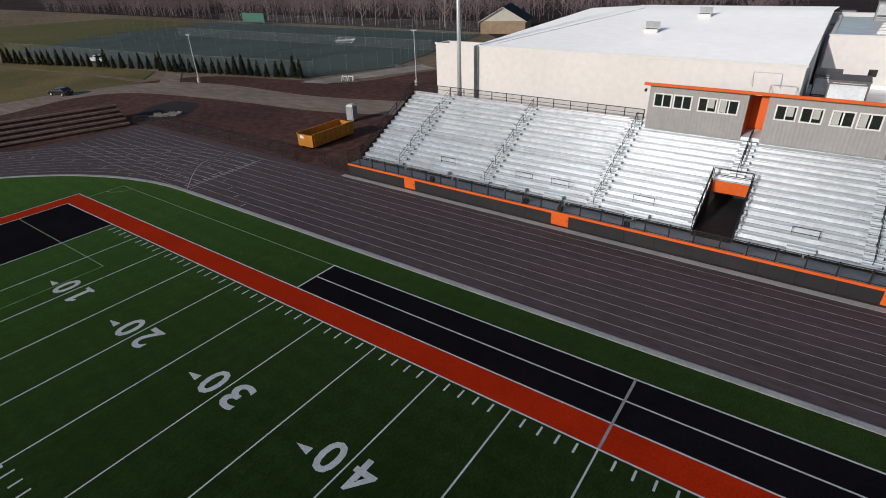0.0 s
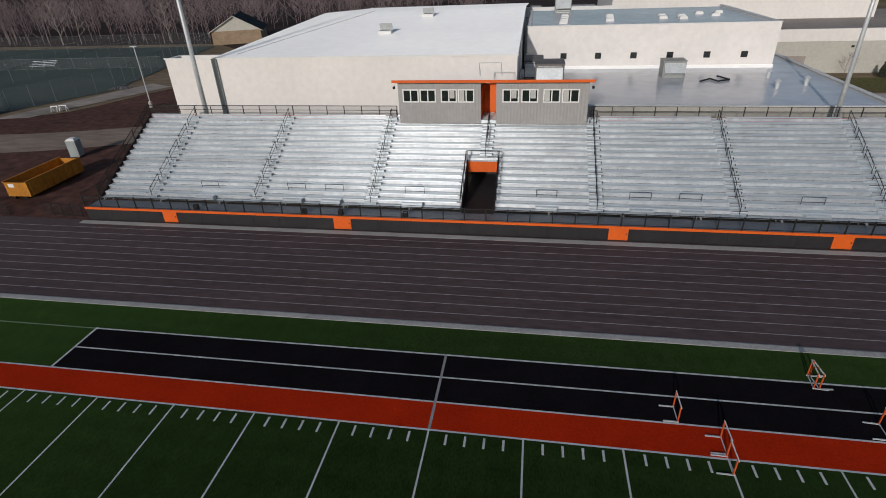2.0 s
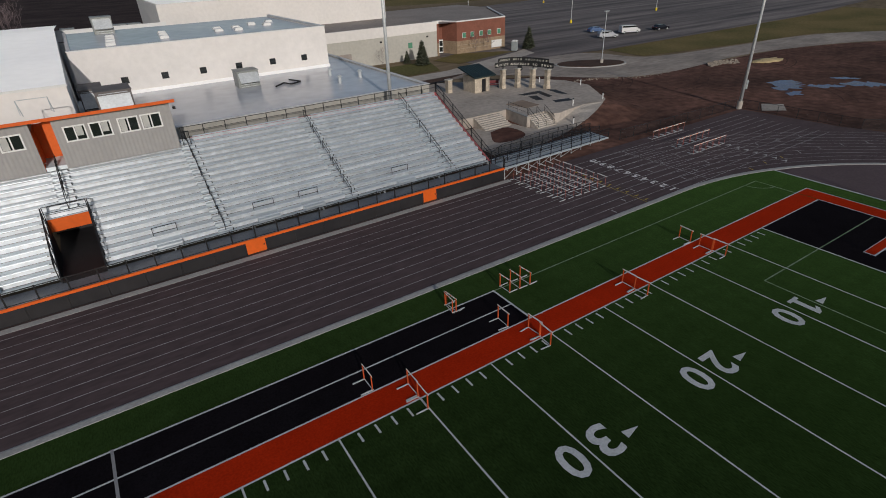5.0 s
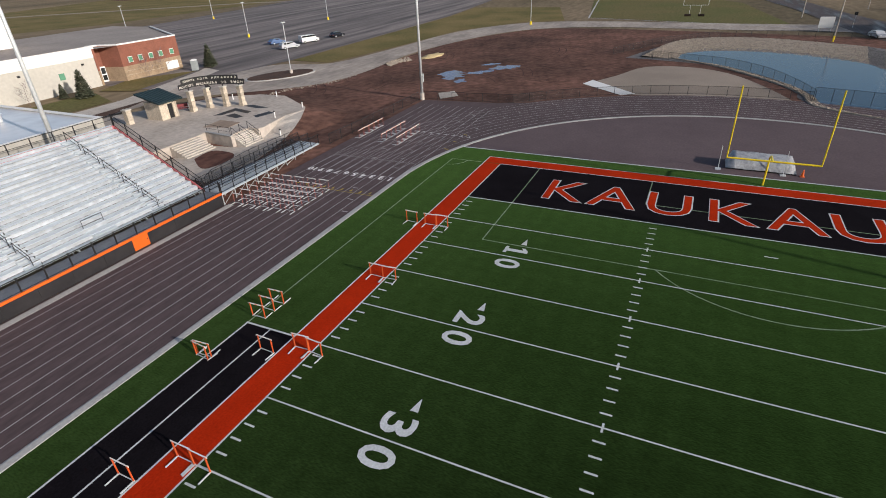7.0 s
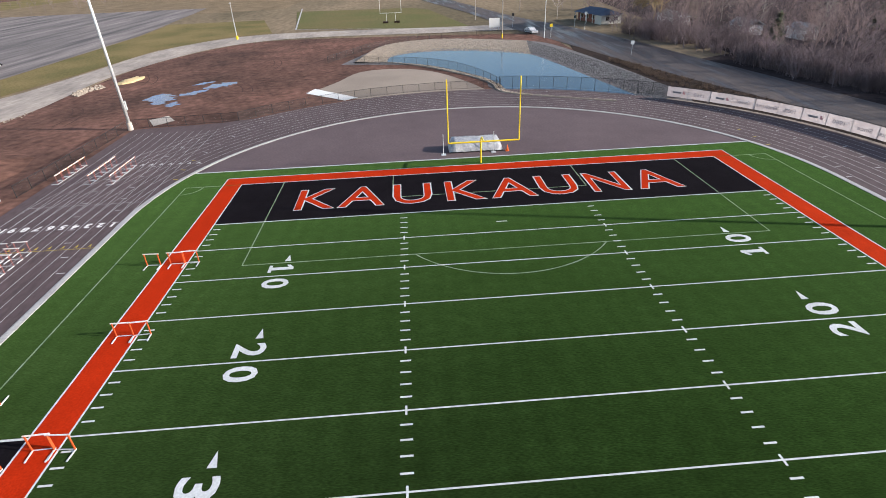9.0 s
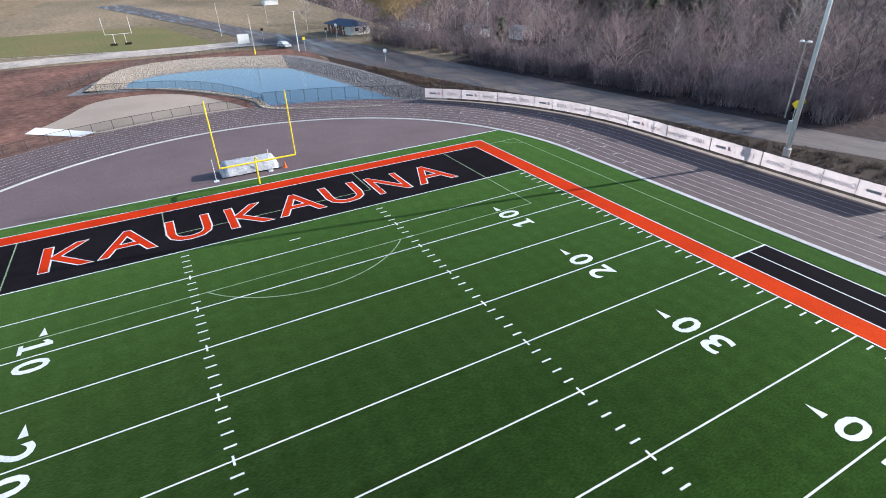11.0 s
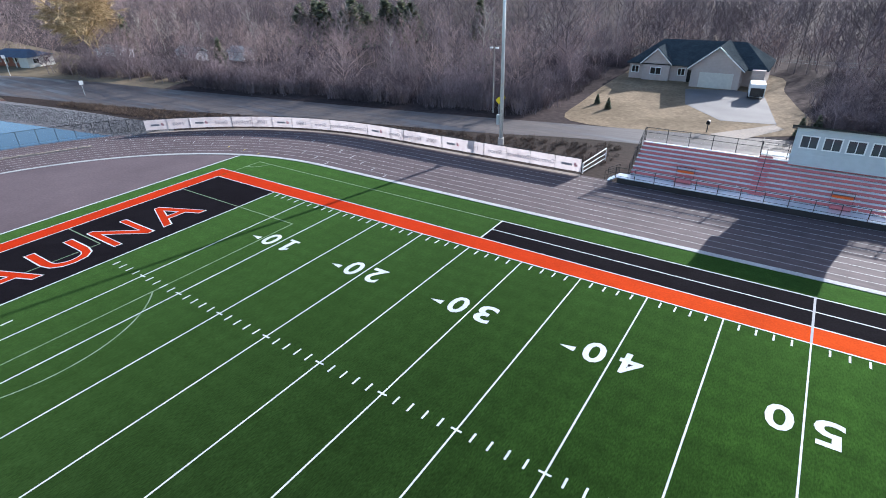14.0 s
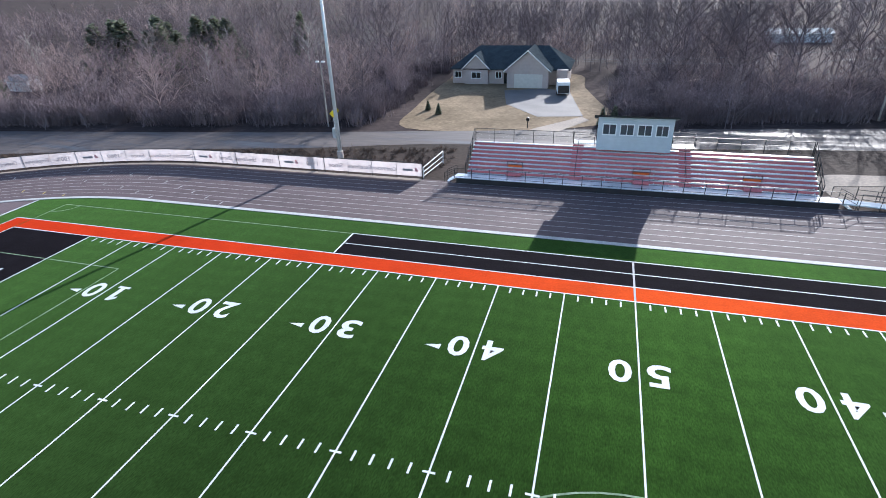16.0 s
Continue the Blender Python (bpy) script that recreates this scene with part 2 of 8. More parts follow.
GREEN_ROOF = ribbed(surf("dark green metal roof", (0.010, 0.024, 0.027), (0.014, 0.032, 0.035), 0.5, 0.6, fine=3, vary=0.15), "X", 0.45, 0.06)
BEIGE_SIDING = ribbed(surf("beige siding", (0.43, 0.36, 0.325), (0.38, 0.32, 0.29), 0.3, 0.8, fine=2, vary=0.06), "Z", 0.25, 0.015)
YELLOW = surf("yellow paint gloss", (0.82, 0.62, 0.02), (0.78, 0.58, 0.02), 1, 0.4, vary=0.06)
DUMP = surf("yellow skip paint", (0.5, 0.21, 0.018), (0.4, 0.155, 0.014), 0.9, 0.6, fine=4, vary=0.2)
UNIT_BROWN = surf("brown-grey unit casing", (0.17, 0.15, 0.14), (0.13, 0.115, 0.108), 0.8, 0.6, fine=4, vary=0.15)
UNIT_GREY = surf("grey-green unit casing", (0.3, 0.315, 0.3), (0.25, 0.265, 0.25), 0.8, 0.5, fine=4, vary=0.12)
PLASTIC = surf("grey plastic", (0.33, 0.36, 0.36), (0.28, 0.31, 0.31), 1, 0.6, vary=0.1)


def brushed(m, amount):
    """Extruded metal with its grain along x: highlights spread across the grain."""
    n, l = m.node_tree.nodes, m.node_tree.links
    b = n["Principled BSDF"]
    along = n.new("ShaderNodeCombineXYZ")
    for i, v in enumerate((1.0, 0.09, 0.06)):
        along.inputs[i].default_value = v
    l.new(along.outputs[0], b.inputs["Tangent"])
    b.inputs["Anisotropic"].default_value, b.inputs["Anisotropic Rotation"].default_value = amount, 0.25
    return m


for grained in (ALU, ALU_FOOT, ALU_DARK):
    brushed(grained, 0.8)
ALU_BRIGHT = brushed(surf("smooth deck aluminium", (0.8, 0.82, 0.84), (0.72, 0.74, 0.76), 0.4, 0.28, metal=0.6, fine=2, vary=0.1), 0.5)
BANNER_BASE = surf("white vinyl banner", (0.58, 0.52, 0.52), (0.5, 0.44, 0.44), 0.5, 0.7, fine=2, vary=0.1)


def sheen(m, col, rough):
    """Adds a weak coloured gloss, as of plastic blades lit from ahead."""
    n, l = m.node_tree.nodes, m.node_tree.links
    g = n.new("ShaderNodeBsdfGlossy")
    g.inputs["Roughness"].default_value = rough
    k = n.new("ShaderNodeVectorMath")
    k.operation = "MULTIPLY"
    k.inputs[1].default_value = col
    l.new(n["Principled BSDF"].inputs["Base Color"].links[0].from_socket, k.inputs[0])
    l.new(k.outputs[0], g.inputs["Color"])
    a = n.new("ShaderNodeAddShader")
    l.new(n["Principled BSDF"].outputs[0], a.inputs[0])
    l.new(g.outputs[0], a.inputs[1])
    l.new(a.outputs[0], n["Material Output"].inputs[0])
    return m


def mottled(m, scale, amount, squash=(1, 1, 1)):
    """Uneven patches of middle size, multiplied into the colour."""
    n, l = m.node_tree.nodes, m.node_tree.links
    b = n["Principled BSDF"]
    g, v, t, r, k = (n.new("ShaderNode" + q) for q in ("NewGeometry", "VectorMath", "TexNoise", "MapRange", "VectorMath"))
    v.operation, k.operation = "MULTIPLY", "SCALE"
    v.inputs[1].default_value = squash
    t.inputs["Scale"].default_value, t.inputs["Detail"].default_value, t.inputs["Roughness"].default_value = scale, 5, 0.65
    r.inputs["From Min"].default_value, r.inputs["From Max"].default_value = 0.3, 0.7
    r.inputs["To Min"].default_value, r.inputs["To Max"].default_value = 1 - amount, 1 + amount
    l.new(g.outputs["Position"], v.inputs[0])
    l.new(v.outputs[0], t.inputs["Vector"])
    l.new(t.outputs["Fac"], r.inputs["Value"])
    l.new(b.inputs["Base Color"].links[0].from_socket, k.inputs[0])
    l.new(r.outputs[0], k.inputs["Scale"])
    l.new(k.outputs[0], b.inputs["Base Color"])
    return m


mottled(TURF, 1.6, 0.3, (1, .45, 1))
mottled(TURF_ORANGE, 1.2, 0.1)
mottled(TURF_BLACK, 1.0, 0.15)
mottled(TRACK, 0.7, 0.14, (.25, 1, 1))
mottled(DZONE, 0.35, 0.1)
mottled(SOIL, 0.22, 0.3)
mottled(LAWN_DRY, 0.6, 0.2)
mottled(CONCRETE, 0.5, 0.15)
mottled(LOT, 0.12, 0.18, (.25, 1.6, 1))
sheen(TURF, (0.9, 1.75, 0.38), 0.72)
sheen(TURF_ORANGE, (0.2, 1.9, 0.5), 0.76)
sheen(TURF_WHITE, (0.15, 0.15, 0.15), 0.7)


def fuzz(m, weight, tint, rough=0.5):
    """Upright fibres that catch the light at low angles."""
    b = m.node_tree.nodes["Principled BSDF"]
    b.inputs["Sheen Weight"].default_value, b.inputs["Sheen Roughness"].default_value, b.inputs["Sheen Tint"].default_value = weight, rough, (*tint, 1)
    return m


fuzz(TURF, 0.17, (0.33, 0.74, 0.165))
TURF.node_tree.nodes["Principled BSDF"].inputs["Diffuse Roughness"].default_value = 1.0


def backlit(m, share):
    """Lets light through a thin cloth."""
    n, l = m.node_tree.nodes, m.node_tree.links
    b = n["Principled BSDF"]
    t = n.new("ShaderNodeBsdfTranslucent")
    l.new(b.inputs["Base Color"].links[0].from_socket, t.inputs["Color"])
    mix = n.new("ShaderNodeMixShader")
    mix.inputs[0].default_value = share
    l.new(b.outputs[0], mix.inputs[1])
    l.new(t.outputs[0], mix.inputs[2])
    l.new(mix.outputs[0], n["Material Output"].inputs[0])
    return m


BANNER = backlit(BANNER_BASE, 0.35)
BANNER_INK = surf("faint pinkish grey ink", (0.4, 0.34, 0.35), (0.45, 0.38, 0.39), 1, 0.8, vary=0.05)
BANNER_DARK = surf("dark ink", (0.2, 0.19, 0.2), (0.25, 0.24, 0.25), 1, 0.8, vary=0.05)
LOGO_RED = surf("faded red ink", (0.55, 0.27, 0.28), (0.5, 0.24, 0.25), 1, 0.8, vary=0.05)
TARP = surf("grey tarpaulin", (0.42, 0.43, 0.44), (0.27, 0.28, 0.3), 1.2, 0.6, fine=4, vary=0.3, bump=0.08)
BARK = surf("bare twigs", (0.29, 0.225, 0.225), (0.185, 0.143, 0.146), 0.09, 0.9, fine=0.6, vary=0.3, spec=0.15)
BARK_TAN = surf("tan twigs", (0.42, 0.315, 0.285), (0.3, 0.22, 0.205), 0.1, 0.9, fine=0.6, vary=0.25, spec=0.2)
BARK_DARK = surf("dark stems", (0.16, 0.125, 0.128), (0.095, 0.075, 0.08), 0.1, 0.9, fine=0.6, vary=0.3, spec=0.1)
BARK_PALE = surf("pale bark", (0.45, 0.41, 0.36), (0.3, 0.26, 0.23), 0.3, 0.9, fine=2, vary=0.2)
for chalky, amount in ((ROOF_WHITE, 1.0), (ALU, 0.65), (ALU_FOOT, 0.65)):
    chalky.node_tree.nodes["Principled BSDF"].inputs["Diffuse Roughness"].default_value = amount
SOIL_WET = surf("damp yard soil", (0.115, 0.056, 0.043), (0.07, 0.035, 0.028), 0.06, 1.0, fine=0.9, vary=0.45, bump=0.14, spec=0.15)
PLAZA = surf("plaza concrete", (0.52, 0.46, 0.4), (0.37, 0.325, 0.28), 0.12, 0.9, fine=1.5, vary=0.2)
RUT = surf("trodden soil", (0.085, 0.048, 0.038), (0.065, 0.037, 0.03), 0.5, 0.95, fine=3, vary=0.3, bump=0.05, spec=0.1)
COURT_POST = surf("court fence pipe", (0.2, 0.21, 0.21), (0.16, 0.17, 0.17), 0.8, 0.6, metal=0.4, fine=5, vary=0.12)
WEED = surf("dead weeds", (0.16, 0.115, 0.085), (0.1, 0.072, 0.056), 0.3, 0.95, fine=2, vary=0.3, spec=0.15)
WILLOW = surf("willow twigs", (0.46, 0.35, 0.19), (0.36, 0.27, 0.15), 0.2, 0.9, fine=1, vary=0.2)
NEEDLE = surf("conifer needles", (0.2, 0.215, 0.15), (0.14, 0.16, 0.11), 0.7, 0.9, fine=3, vary=0.4, spec=0.2)
backlit(NEEDLE, 0.5)
THUJA = surf("arborvitae foliage", (0.028, 0.036, 0.013), (0.02, 0.026, 0.01), 1.2, 0.9, fine=4, vary=0.4, spec=0.2)
RUBBER = surf("rubber", (0.015, 0.015, 0.015), None, 1, 0.8)
GLASS = surf("dark window glass", (0.015, 0.018, 0.018), (0.02, 0.024, 0.024), 1, 0.06, vary=0.05, spec=0.8)
# paler copy of the glass, with the sky's reflection put into its colour
GLASS_PALE = surf("sky-lit window glass", (0.055, 0.06, 0.066), (0.075, 0.08, 0.088), 1, 0.08, vary=0.1, spec=0.8)
GLASS_GREEN = surf("green tinted glass", (0.12, 0.32, 0.2), (0.1, 0.28, 0.18), 1, 0.15, vary=0.05, spec=0.8)
WIRE = mesh_wire("chain link", (0.012, 0.012, 0.013), 0.24)
WIRE_GREY = mesh_wire("grey chain link", (0.3, 0.31, 0.31), 0.07)
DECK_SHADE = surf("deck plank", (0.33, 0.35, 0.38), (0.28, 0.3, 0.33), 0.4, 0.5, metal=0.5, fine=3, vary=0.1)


def car_paint(name, col):
    return surf(name, col, tuple(c * 0.93 for c in col), 1, 0.22, fine=3, vary=0.04, spec=0.7)


# ---- mesh helpers ----
class Shape:
    """Collects the faces of one mesh."""

    def __init__(self):
        self.v, self.f = [], []

    def add(self, vs, fs):
        n = len(self.v)
        self.v += [tuple(p) for p in vs]
        self.f += [[i + n for i in f] for f in fs]
        return self

    def box(self, x0, y0, z0, x1, y1, z1):
        return self.add([(x, y, z) for z in (z0, z1) for x, y in ((x0, y0), (x1, y0), (x1, y1), (x0, y1))],
                        [(3, 2, 1, 0), (4, 5, 6, 7), (0, 1, 5, 4), (1, 2, 6, 5), (2, 3, 7, 6), (3, 0, 4, 7)])

    def cube(self, m, sx, sy, sz):
        """A box of that size standing on the pose m."""
        return self.add([m @ Vector((x * sx, y * sy, z * sz)) for z in (0, 1) for x, y in ((-.5, -.5), (.5, -.5), (.5, .5), (-.5, .5))],
                        [(3, 2, 1, 0), (4, 5, 6, 7), (0, 1, 5, 4), (1, 2, 6, 5), (2, 3, 7, 6), (3, 0, 4, 7)])

    def bar(self, a, b, r, n=6, r2=None):
        a, b = Vector(a), Vector(b)
        d = (b - a).normalized()
        u = d.orthogonal().normalized()
        w = d.cross(u)
        ring = [(math.cos(2 * math.pi * i / n), math.sin(2 * math.pi * i / n)) for i in range(n)]
        r2 = r if r2 is None else r2
        vs = [a + (u * c + w * s) * r for c, s in ring] + [b + (u * c + w * s) * r2 for c, s in ring]
        fs = [(i, (i + 1) % n, n + (i + 1) % n, n + i) for i in range(n)]
        return self.add(vs, fs + [tuple(range(n))[::-1], tuple(range(n, 2 * n))])

    def line(self, pts, r, n=6):
        for a, b in zip(pts, pts[1:]):
            self.bar(a, b, r, n)
        return self

    def prism(self, poly, z0, z1):
        n = len(poly)
        return self.add([(x, y, z0) for x, y in poly] + [(x, y, z1) for x, y in poly],
                        [tuple(range(n))[::-1], tuple(range(n, 2 * n))] + [(i, (i + 1) % n, n + (i + 1) % n, n + i) for i in range(n)])

    def flat(self, poly, z):
        return self.add([(x, y, z) for x, y in poly], [tuple(range(len(poly)))])

    def ribbon(self, pts, w, z, closed=False):
        """A flat strip of width w along the points."""
        n = len(pts)
        vs = []
        for i, p in enumerate(pts):
            a = Vector(pts[i - 1] if i or closed else p)
            b = Vector(pts[(i + 1) % n] if i < n - 1 or closed else p)
            d = (b - a).normalized()
            q = Vector((-d.y, d.x)) * w / 2
            vs += [(p[0] + q.x, p[1] + q.y, z), (p[0] - q.x, p[1] - q.y, z)]
        m = n if closed else n - 1
        return self.add(vs, [(2 * i, 2 * i + 1, (2 * i + 3) % (2 * n), (2 * i + 2) % (2 * n)) for i in range(m)])

    def plank(self, x0, y0, z0, x1, y1, z1, r=.018):
        """A board along x with rounded upper and lower edges on both long sides."""
        a = [(0, .3), (.3, 0)]
        prof = [(y0 + r * p, z0 + r * q) for p, q in a] + [(y1 - r * p, z0 + r * q) for p, q in a[::-1]]
        prof += [(y1 - r * p, z1 - r * q) for p, q in ((0, 1), (.3, .3), (1, 0))] + [(y0 + r * p, z1 - r * q) for p, q in ((1, 0), (.55, .12), (.12, .55), (0, 1))]
        n = len(prof)
        return self.add([(x, y, z) for x in (x0, x1) for y, z in prof], [tuple(range(n))[::-1], tuple(range(n, 2 * n))] + [(i, (i + 1) % n, n + (i + 1) % n, n + i) for i in range(n)])

    def mesh(self, name):
        me = bpy.data.meshes.new(name)
        me.from_pydata(self.v, [], self.f)
        me.update()
        return me


def thing(name, label, category, loc=(0, 0, 0), group="", kind=""):
    ob = new(name)
    ob.empty_display_size = 0.3
    ob.matrix_basis = Matrix.Translation(loc)
    return tagged(ob, label, category, group, kind)


def part(name, shape, material, parent=None, label="", smooth=False):
    """Links one mesh object; its points are in world metres, or in those of a thing that is still at the origin."""
    me = shape if isinstance(shape, bpy.types.Mesh) else shape.mesh(name)
    if not me.materials:
        me.materials.append(material)
    if smooth:
        me.polygons.foreach_set("use_smooth", [True] * len(me.polygons))
    ob = new(name, me)
    if parent:
        ob.parent = parent
        top = parent
        while top.parent:
            top = top.parent
        ob.matrix_parent_inverse = top.matrix_basis.inverted() if parent is top else Matrix()
    return tagged(ob, label)


def solid(name, shape, material, label, category, group="", kind="", smooth=False):
    """A thing that is one mesh."""
    return tagged(part(name, shape, material, None, "", smooth), label, category, group, kind)


def lettering(text, size, fat=0.0, fit=None):
    """The mesh of a word in the built-in font, centred on x, on its baseline; fit: the width it is stretched to."""
    cu = bpy.data.curves.new("word", "FONT")
    cu.body, cu.size, cu.offset, cu.align_x = text, size, fat, "CENTER"
    cu.resolution_u = 3
    ob = bpy.data.objects.new("word", cu)
    scene.collection.objects.link(ob)
    bpy.context.view_layer.update()
    me = bpy.data.meshes.new_from_object(ob.evaluated_get(bpy.context.evaluated_depsgraph_get()))
    bpy.data.objects.remove(ob)
    if fit:
        xs = [v.co.x for v in me.vertices]
        k = fit / (max(xs) - min(xs))
        for v in me.vertices:
            v.co.x *= k
    return me


def word(name, text, size, m, material, parent, label="", fat=0.0, fit=None):
    me = lettering(text, size, fat, fit)
    me.transform(m)
    return part(name, me, material, parent, label)


def smooth_path(pts, per=6):
    """A rounded line through the points."""
    out = []
    p = [Vector(q) for q in pts]
    for i in range(len(p) - 1):
        a, b, c, d = p[max(i - 1, 0)], p[i], p[i + 1], p[min(i + 2, len(p) - 1)]
        for k in range(per):
            s = k / per
            out.append(0.5 * ((2 * b) + (c - a) * s + (2 * a - 5 * b + 4 * c - d) * s * s + (3 * b - a - 3 * c + d) * s ** 3))
    return [tuple(q) for q in out] + [tuple(p[-1])]

# ---- ground ----
YD = 0.9144
SIDE, GOAL, END, HASH = 24.384, 45.72, 54.864, 8.128
KX, KR = 47.5, 32.75           # centre of the track's bends, radius of the kerb
LANE = 1.067
LANES = 10
OUT = KR + 0.3 + LANES * LANE  # radius of the outer lane's edge

ground = tagged(part("ground", Shape().flat([(-2500, -2500), (2500, -2500), (2500, 2500), (-2500, 2500)], -0.12), LAWN_TAN), "flat winter grassland reaching to the horizon", "ground", kind="structure")


def patch(name, poly, z, material, label, category="ground"):
    return solid(name, Shape().flat(poly, z), material, label, category, kind="structure")


def oval(r, x=KX, n=40):
    """The closed outline of an oval of that radius round the two bend centres."""
    right = [(x + r * math.cos(a), r * math.sin(a)) for a in np.linspace(-math.pi / 2, math.pi / 2, n)]
    return right + [(-px, -py) for px, py in right]


# worn earth all round the stadium
patch("soil_field", smooth_path([(30, 44.5), (42, 70), (62, 84), (80, 76), (92, 68.5), (104, 67.5), (130, 66), (152, 58), (164, 46), (163, 20), (156, -20), (150, -30), (125, -30), (80, -36), (70, -20), (70, 20), (30, 44.5)], 5), -0.06, SOIL, "bare reddish brown soil with tyre tracks and puddles")
patch("soil_yard", smooth_path([(-36, 43), (-60, 20), (-85, 10), (-108, 20), (-112, 36), (-117, 50), (-112, 66), (-104, 75), (-84, 80), (-72, 84), (-62, 104), (-36, 104), (-36, 43)], 5), -0.07, SOIL_WET, "bare brown soil of the building yard")
NEAR = smooth_path([(-260, -100), (-27, -63.5), (21, -57.8), (39, -53), (61, -48.2), (83, -42), (105, -36.6), (138, -30), (168, -23.5), (215, -17), (255, -9), (420, 25)], 6)
FAR = smooth_path([(-260, -112), (-28, -73.5), (21, -64.5), (44, -60), (68.5, -56), (96, -52), (108, -50), (138, -46), (171, -38), (200, -30), (262, -19), (420, 8)], 6)
patch("ditch", [p for p in NEAR if -60 < p[0] < 135] + [(124, -29.5), (84, -34.5), (79, -30.5), (70, -38), (60, -42.5), (40, -44), (-60, -44)], -0.055, SOIL_DARK, "dark weedy verge along the road")
patch("wood_floor", [(-2400, -330), (-700, -190)] + [p for p in FAR if p[0] < 110] + [(112, -58), (150, -64), (192, -68), (330, -84), (700, -120), (2400, -250), (2400, -2400), (-2400, -2400)], -0.08, LITTER, "brown leaf litter under bare woods")
patch("wood_floor", [(-900, 163), (-90, 163), (-62, 135), (-36, 150), (60, 175), (60, 2400), (-2400, 2400), (-2400, 300)], -0.08, LITTER, "brown leaf litter under bare woods")
patch("sand_strip", smooth_path([(-18.2, -45.5), (-18.6, -53), (-26, -54.5), (-42, -56.5), (-58, -57), (-58, -46), (-18.2, -45.5)], 4), -0.045, GRAVEL, "pale sandy ground with dry weeds beside the bleachers")
patch("lawn", smooth_path([(13, -65.5), (30.5, -64.5), (33.5, -78), (35, -104), (33, -112), (10, -113), (6.8, -98), (4, -86), (1, -74), (6, -69), (13, -65.5)], 5), -0.04, LAWN_DRY, "dry tan lawn in front of a house", "lawn")
patch("road", NEAR + FAR[::-1], -0.03, ROAD, "old grey asphalt road with worn wheel tracks", "road")
patch("ring_road", smooth_path([(46, 86), (66, 88), (86, 68.5), (120, 67.8), (150, 60), (164, 48), (168, 30), (165, 0), (163, -35)], 6) + smooth_path([(176, -37), (178, 0), (181, 36), (176, 58), (155, 72), (125, 76), (103, 80), (98, 92), (80, 97), (46, 95)], 6), -0.04, PAVED, "pale dusty asphalt ring road", "road")
patch("parking_lot", [(72, 97), (104, 92), (124, 92), (193, 92.5), (300, 105), (300, 230), (72, 190)], -0.035, LOT, "worn grey asphalt parking lot with darker bands", "parking lot")
patch("verge", [(104, 91.5), (103, 81), (125, 77), (156, 73), (177, 60), (182, 48), (225, 60), (225, 95), (193, 92)], -0.045, LAWN, "olive winter grass verge", "lawn")
patch("practice_field", [(190, 42), (256, 53), (250, 4), (238, -3), (171, -13.5)], -0.05, LAWN_GREEN, "dull green practice field", "field")
for a, b in (((189, 42), (270, 53)), ((171, -13.5), (190, 42))):
    solid("practice_line", Shape().ribbon([a, b], 0.5, -0.03), PAINT, "faded white painted field line", "field line", "practice field lines", "structure")
patch("lower_apron", [(40, 51.5), (41, 61.5), (49.6, 61.5), (50.2, 57.2), (55.6, 57.2), (55.4, 53.7), (51, 52.2), (46, 51)], 0.0, PLAZA, "dusty concrete apron below the plaza steps", "plaza")
patch("mud_patch", smooth_path([(45.2, 58.8), (48.2, 59.1), (48.4, 56.1), (47, 54.6), (44.2, 54.4), (43.1, 55.5), (45.2, 58.8)], 4), 0.006, SOIL_WET, "dark mud washed over concrete")
patch("gravel_road", smooth_path([(-103, 20), (-106.7, 35.9), (-109.5, 48.5), (-103.3, 56.5), (-81.9, 61.2), (-60.7, 63.6), (-45, 69)], 6) + smooth_path([(-45, 78), (-68.3, 71.2), (-93.4, 70), (-108.7, 65), (-116, 53), (-117.5, 39.3), (-116, 20)], 6), -0.03, DIRT_ROAD, "brown dusty gravel road", "road")
patch("court_walk", [(-82, 78.5), (-76, 80), (-66, 103), (-72, 106)], -0.035, PAVED, "pale paved walk beside the courts", "path")
patch("gravel_path", [(-108.5, 64), (-104, 66), (-121, 77), (-124, 75.5)], -0.028, DIRT_ROAD, "narrow gravel path to the courts", "path")
patch("court_asphalt", [(-200, 66), (-132, 74), (-84, 82.5), (-76, 100), (-88, 158), (-218, 154), (-222, 110)], -0.04, surf("court paint", (0.05, 0.072, 0.058), (0.072, 0.092, 0.076), 0.06, 0.85, fine=1.5, vary=0.15), "grey green asphalt tennis courts", "court")
patch("sports_grass", [(-260, 64), (-202, 68), (-224, 110), (-219, 150), (-300, 150), (-320, 90)], -0.045, LAWN_GREEN, "dull green grass field", "field")
patch("side_lawn", [(-178, 57), (-116, 65), (-124, 72), (-176, 64)], -0.042, LAWN, "olive winter grass strip", "lawn")
patch("side_lawn", [(-116.5, 38), (-115, 52), (-111, 63), (-140, 61), (-180, 54), (-180, 38)], -0.042, LAWN, "olive winter grass strip", "lawn")
patch("sand_lot", smooth_path([(95, 24), (89.6, 16.4), (91, 5), (90.5, -4), (93, -5), (107, 1), (113, 8), (112, 16), (103, 20), (95, 24)], 4), -0.03, SAND, "smooth pale grey sand lot", "ground")
patch("slab", [(95.3, 24.2), (98.5, 23.2), (90.2, 15.2), (88.8, 17.2)], 0.0, FRAME_WHITE, "new white concrete slab", "slab")
patch("slab", [(79.5, 43), (83, 45), (85, 43), (82, 41)], 0.0, CONCRETE, "square pale concrete slab beside a pole", "slab")
pud = random.Random(12)
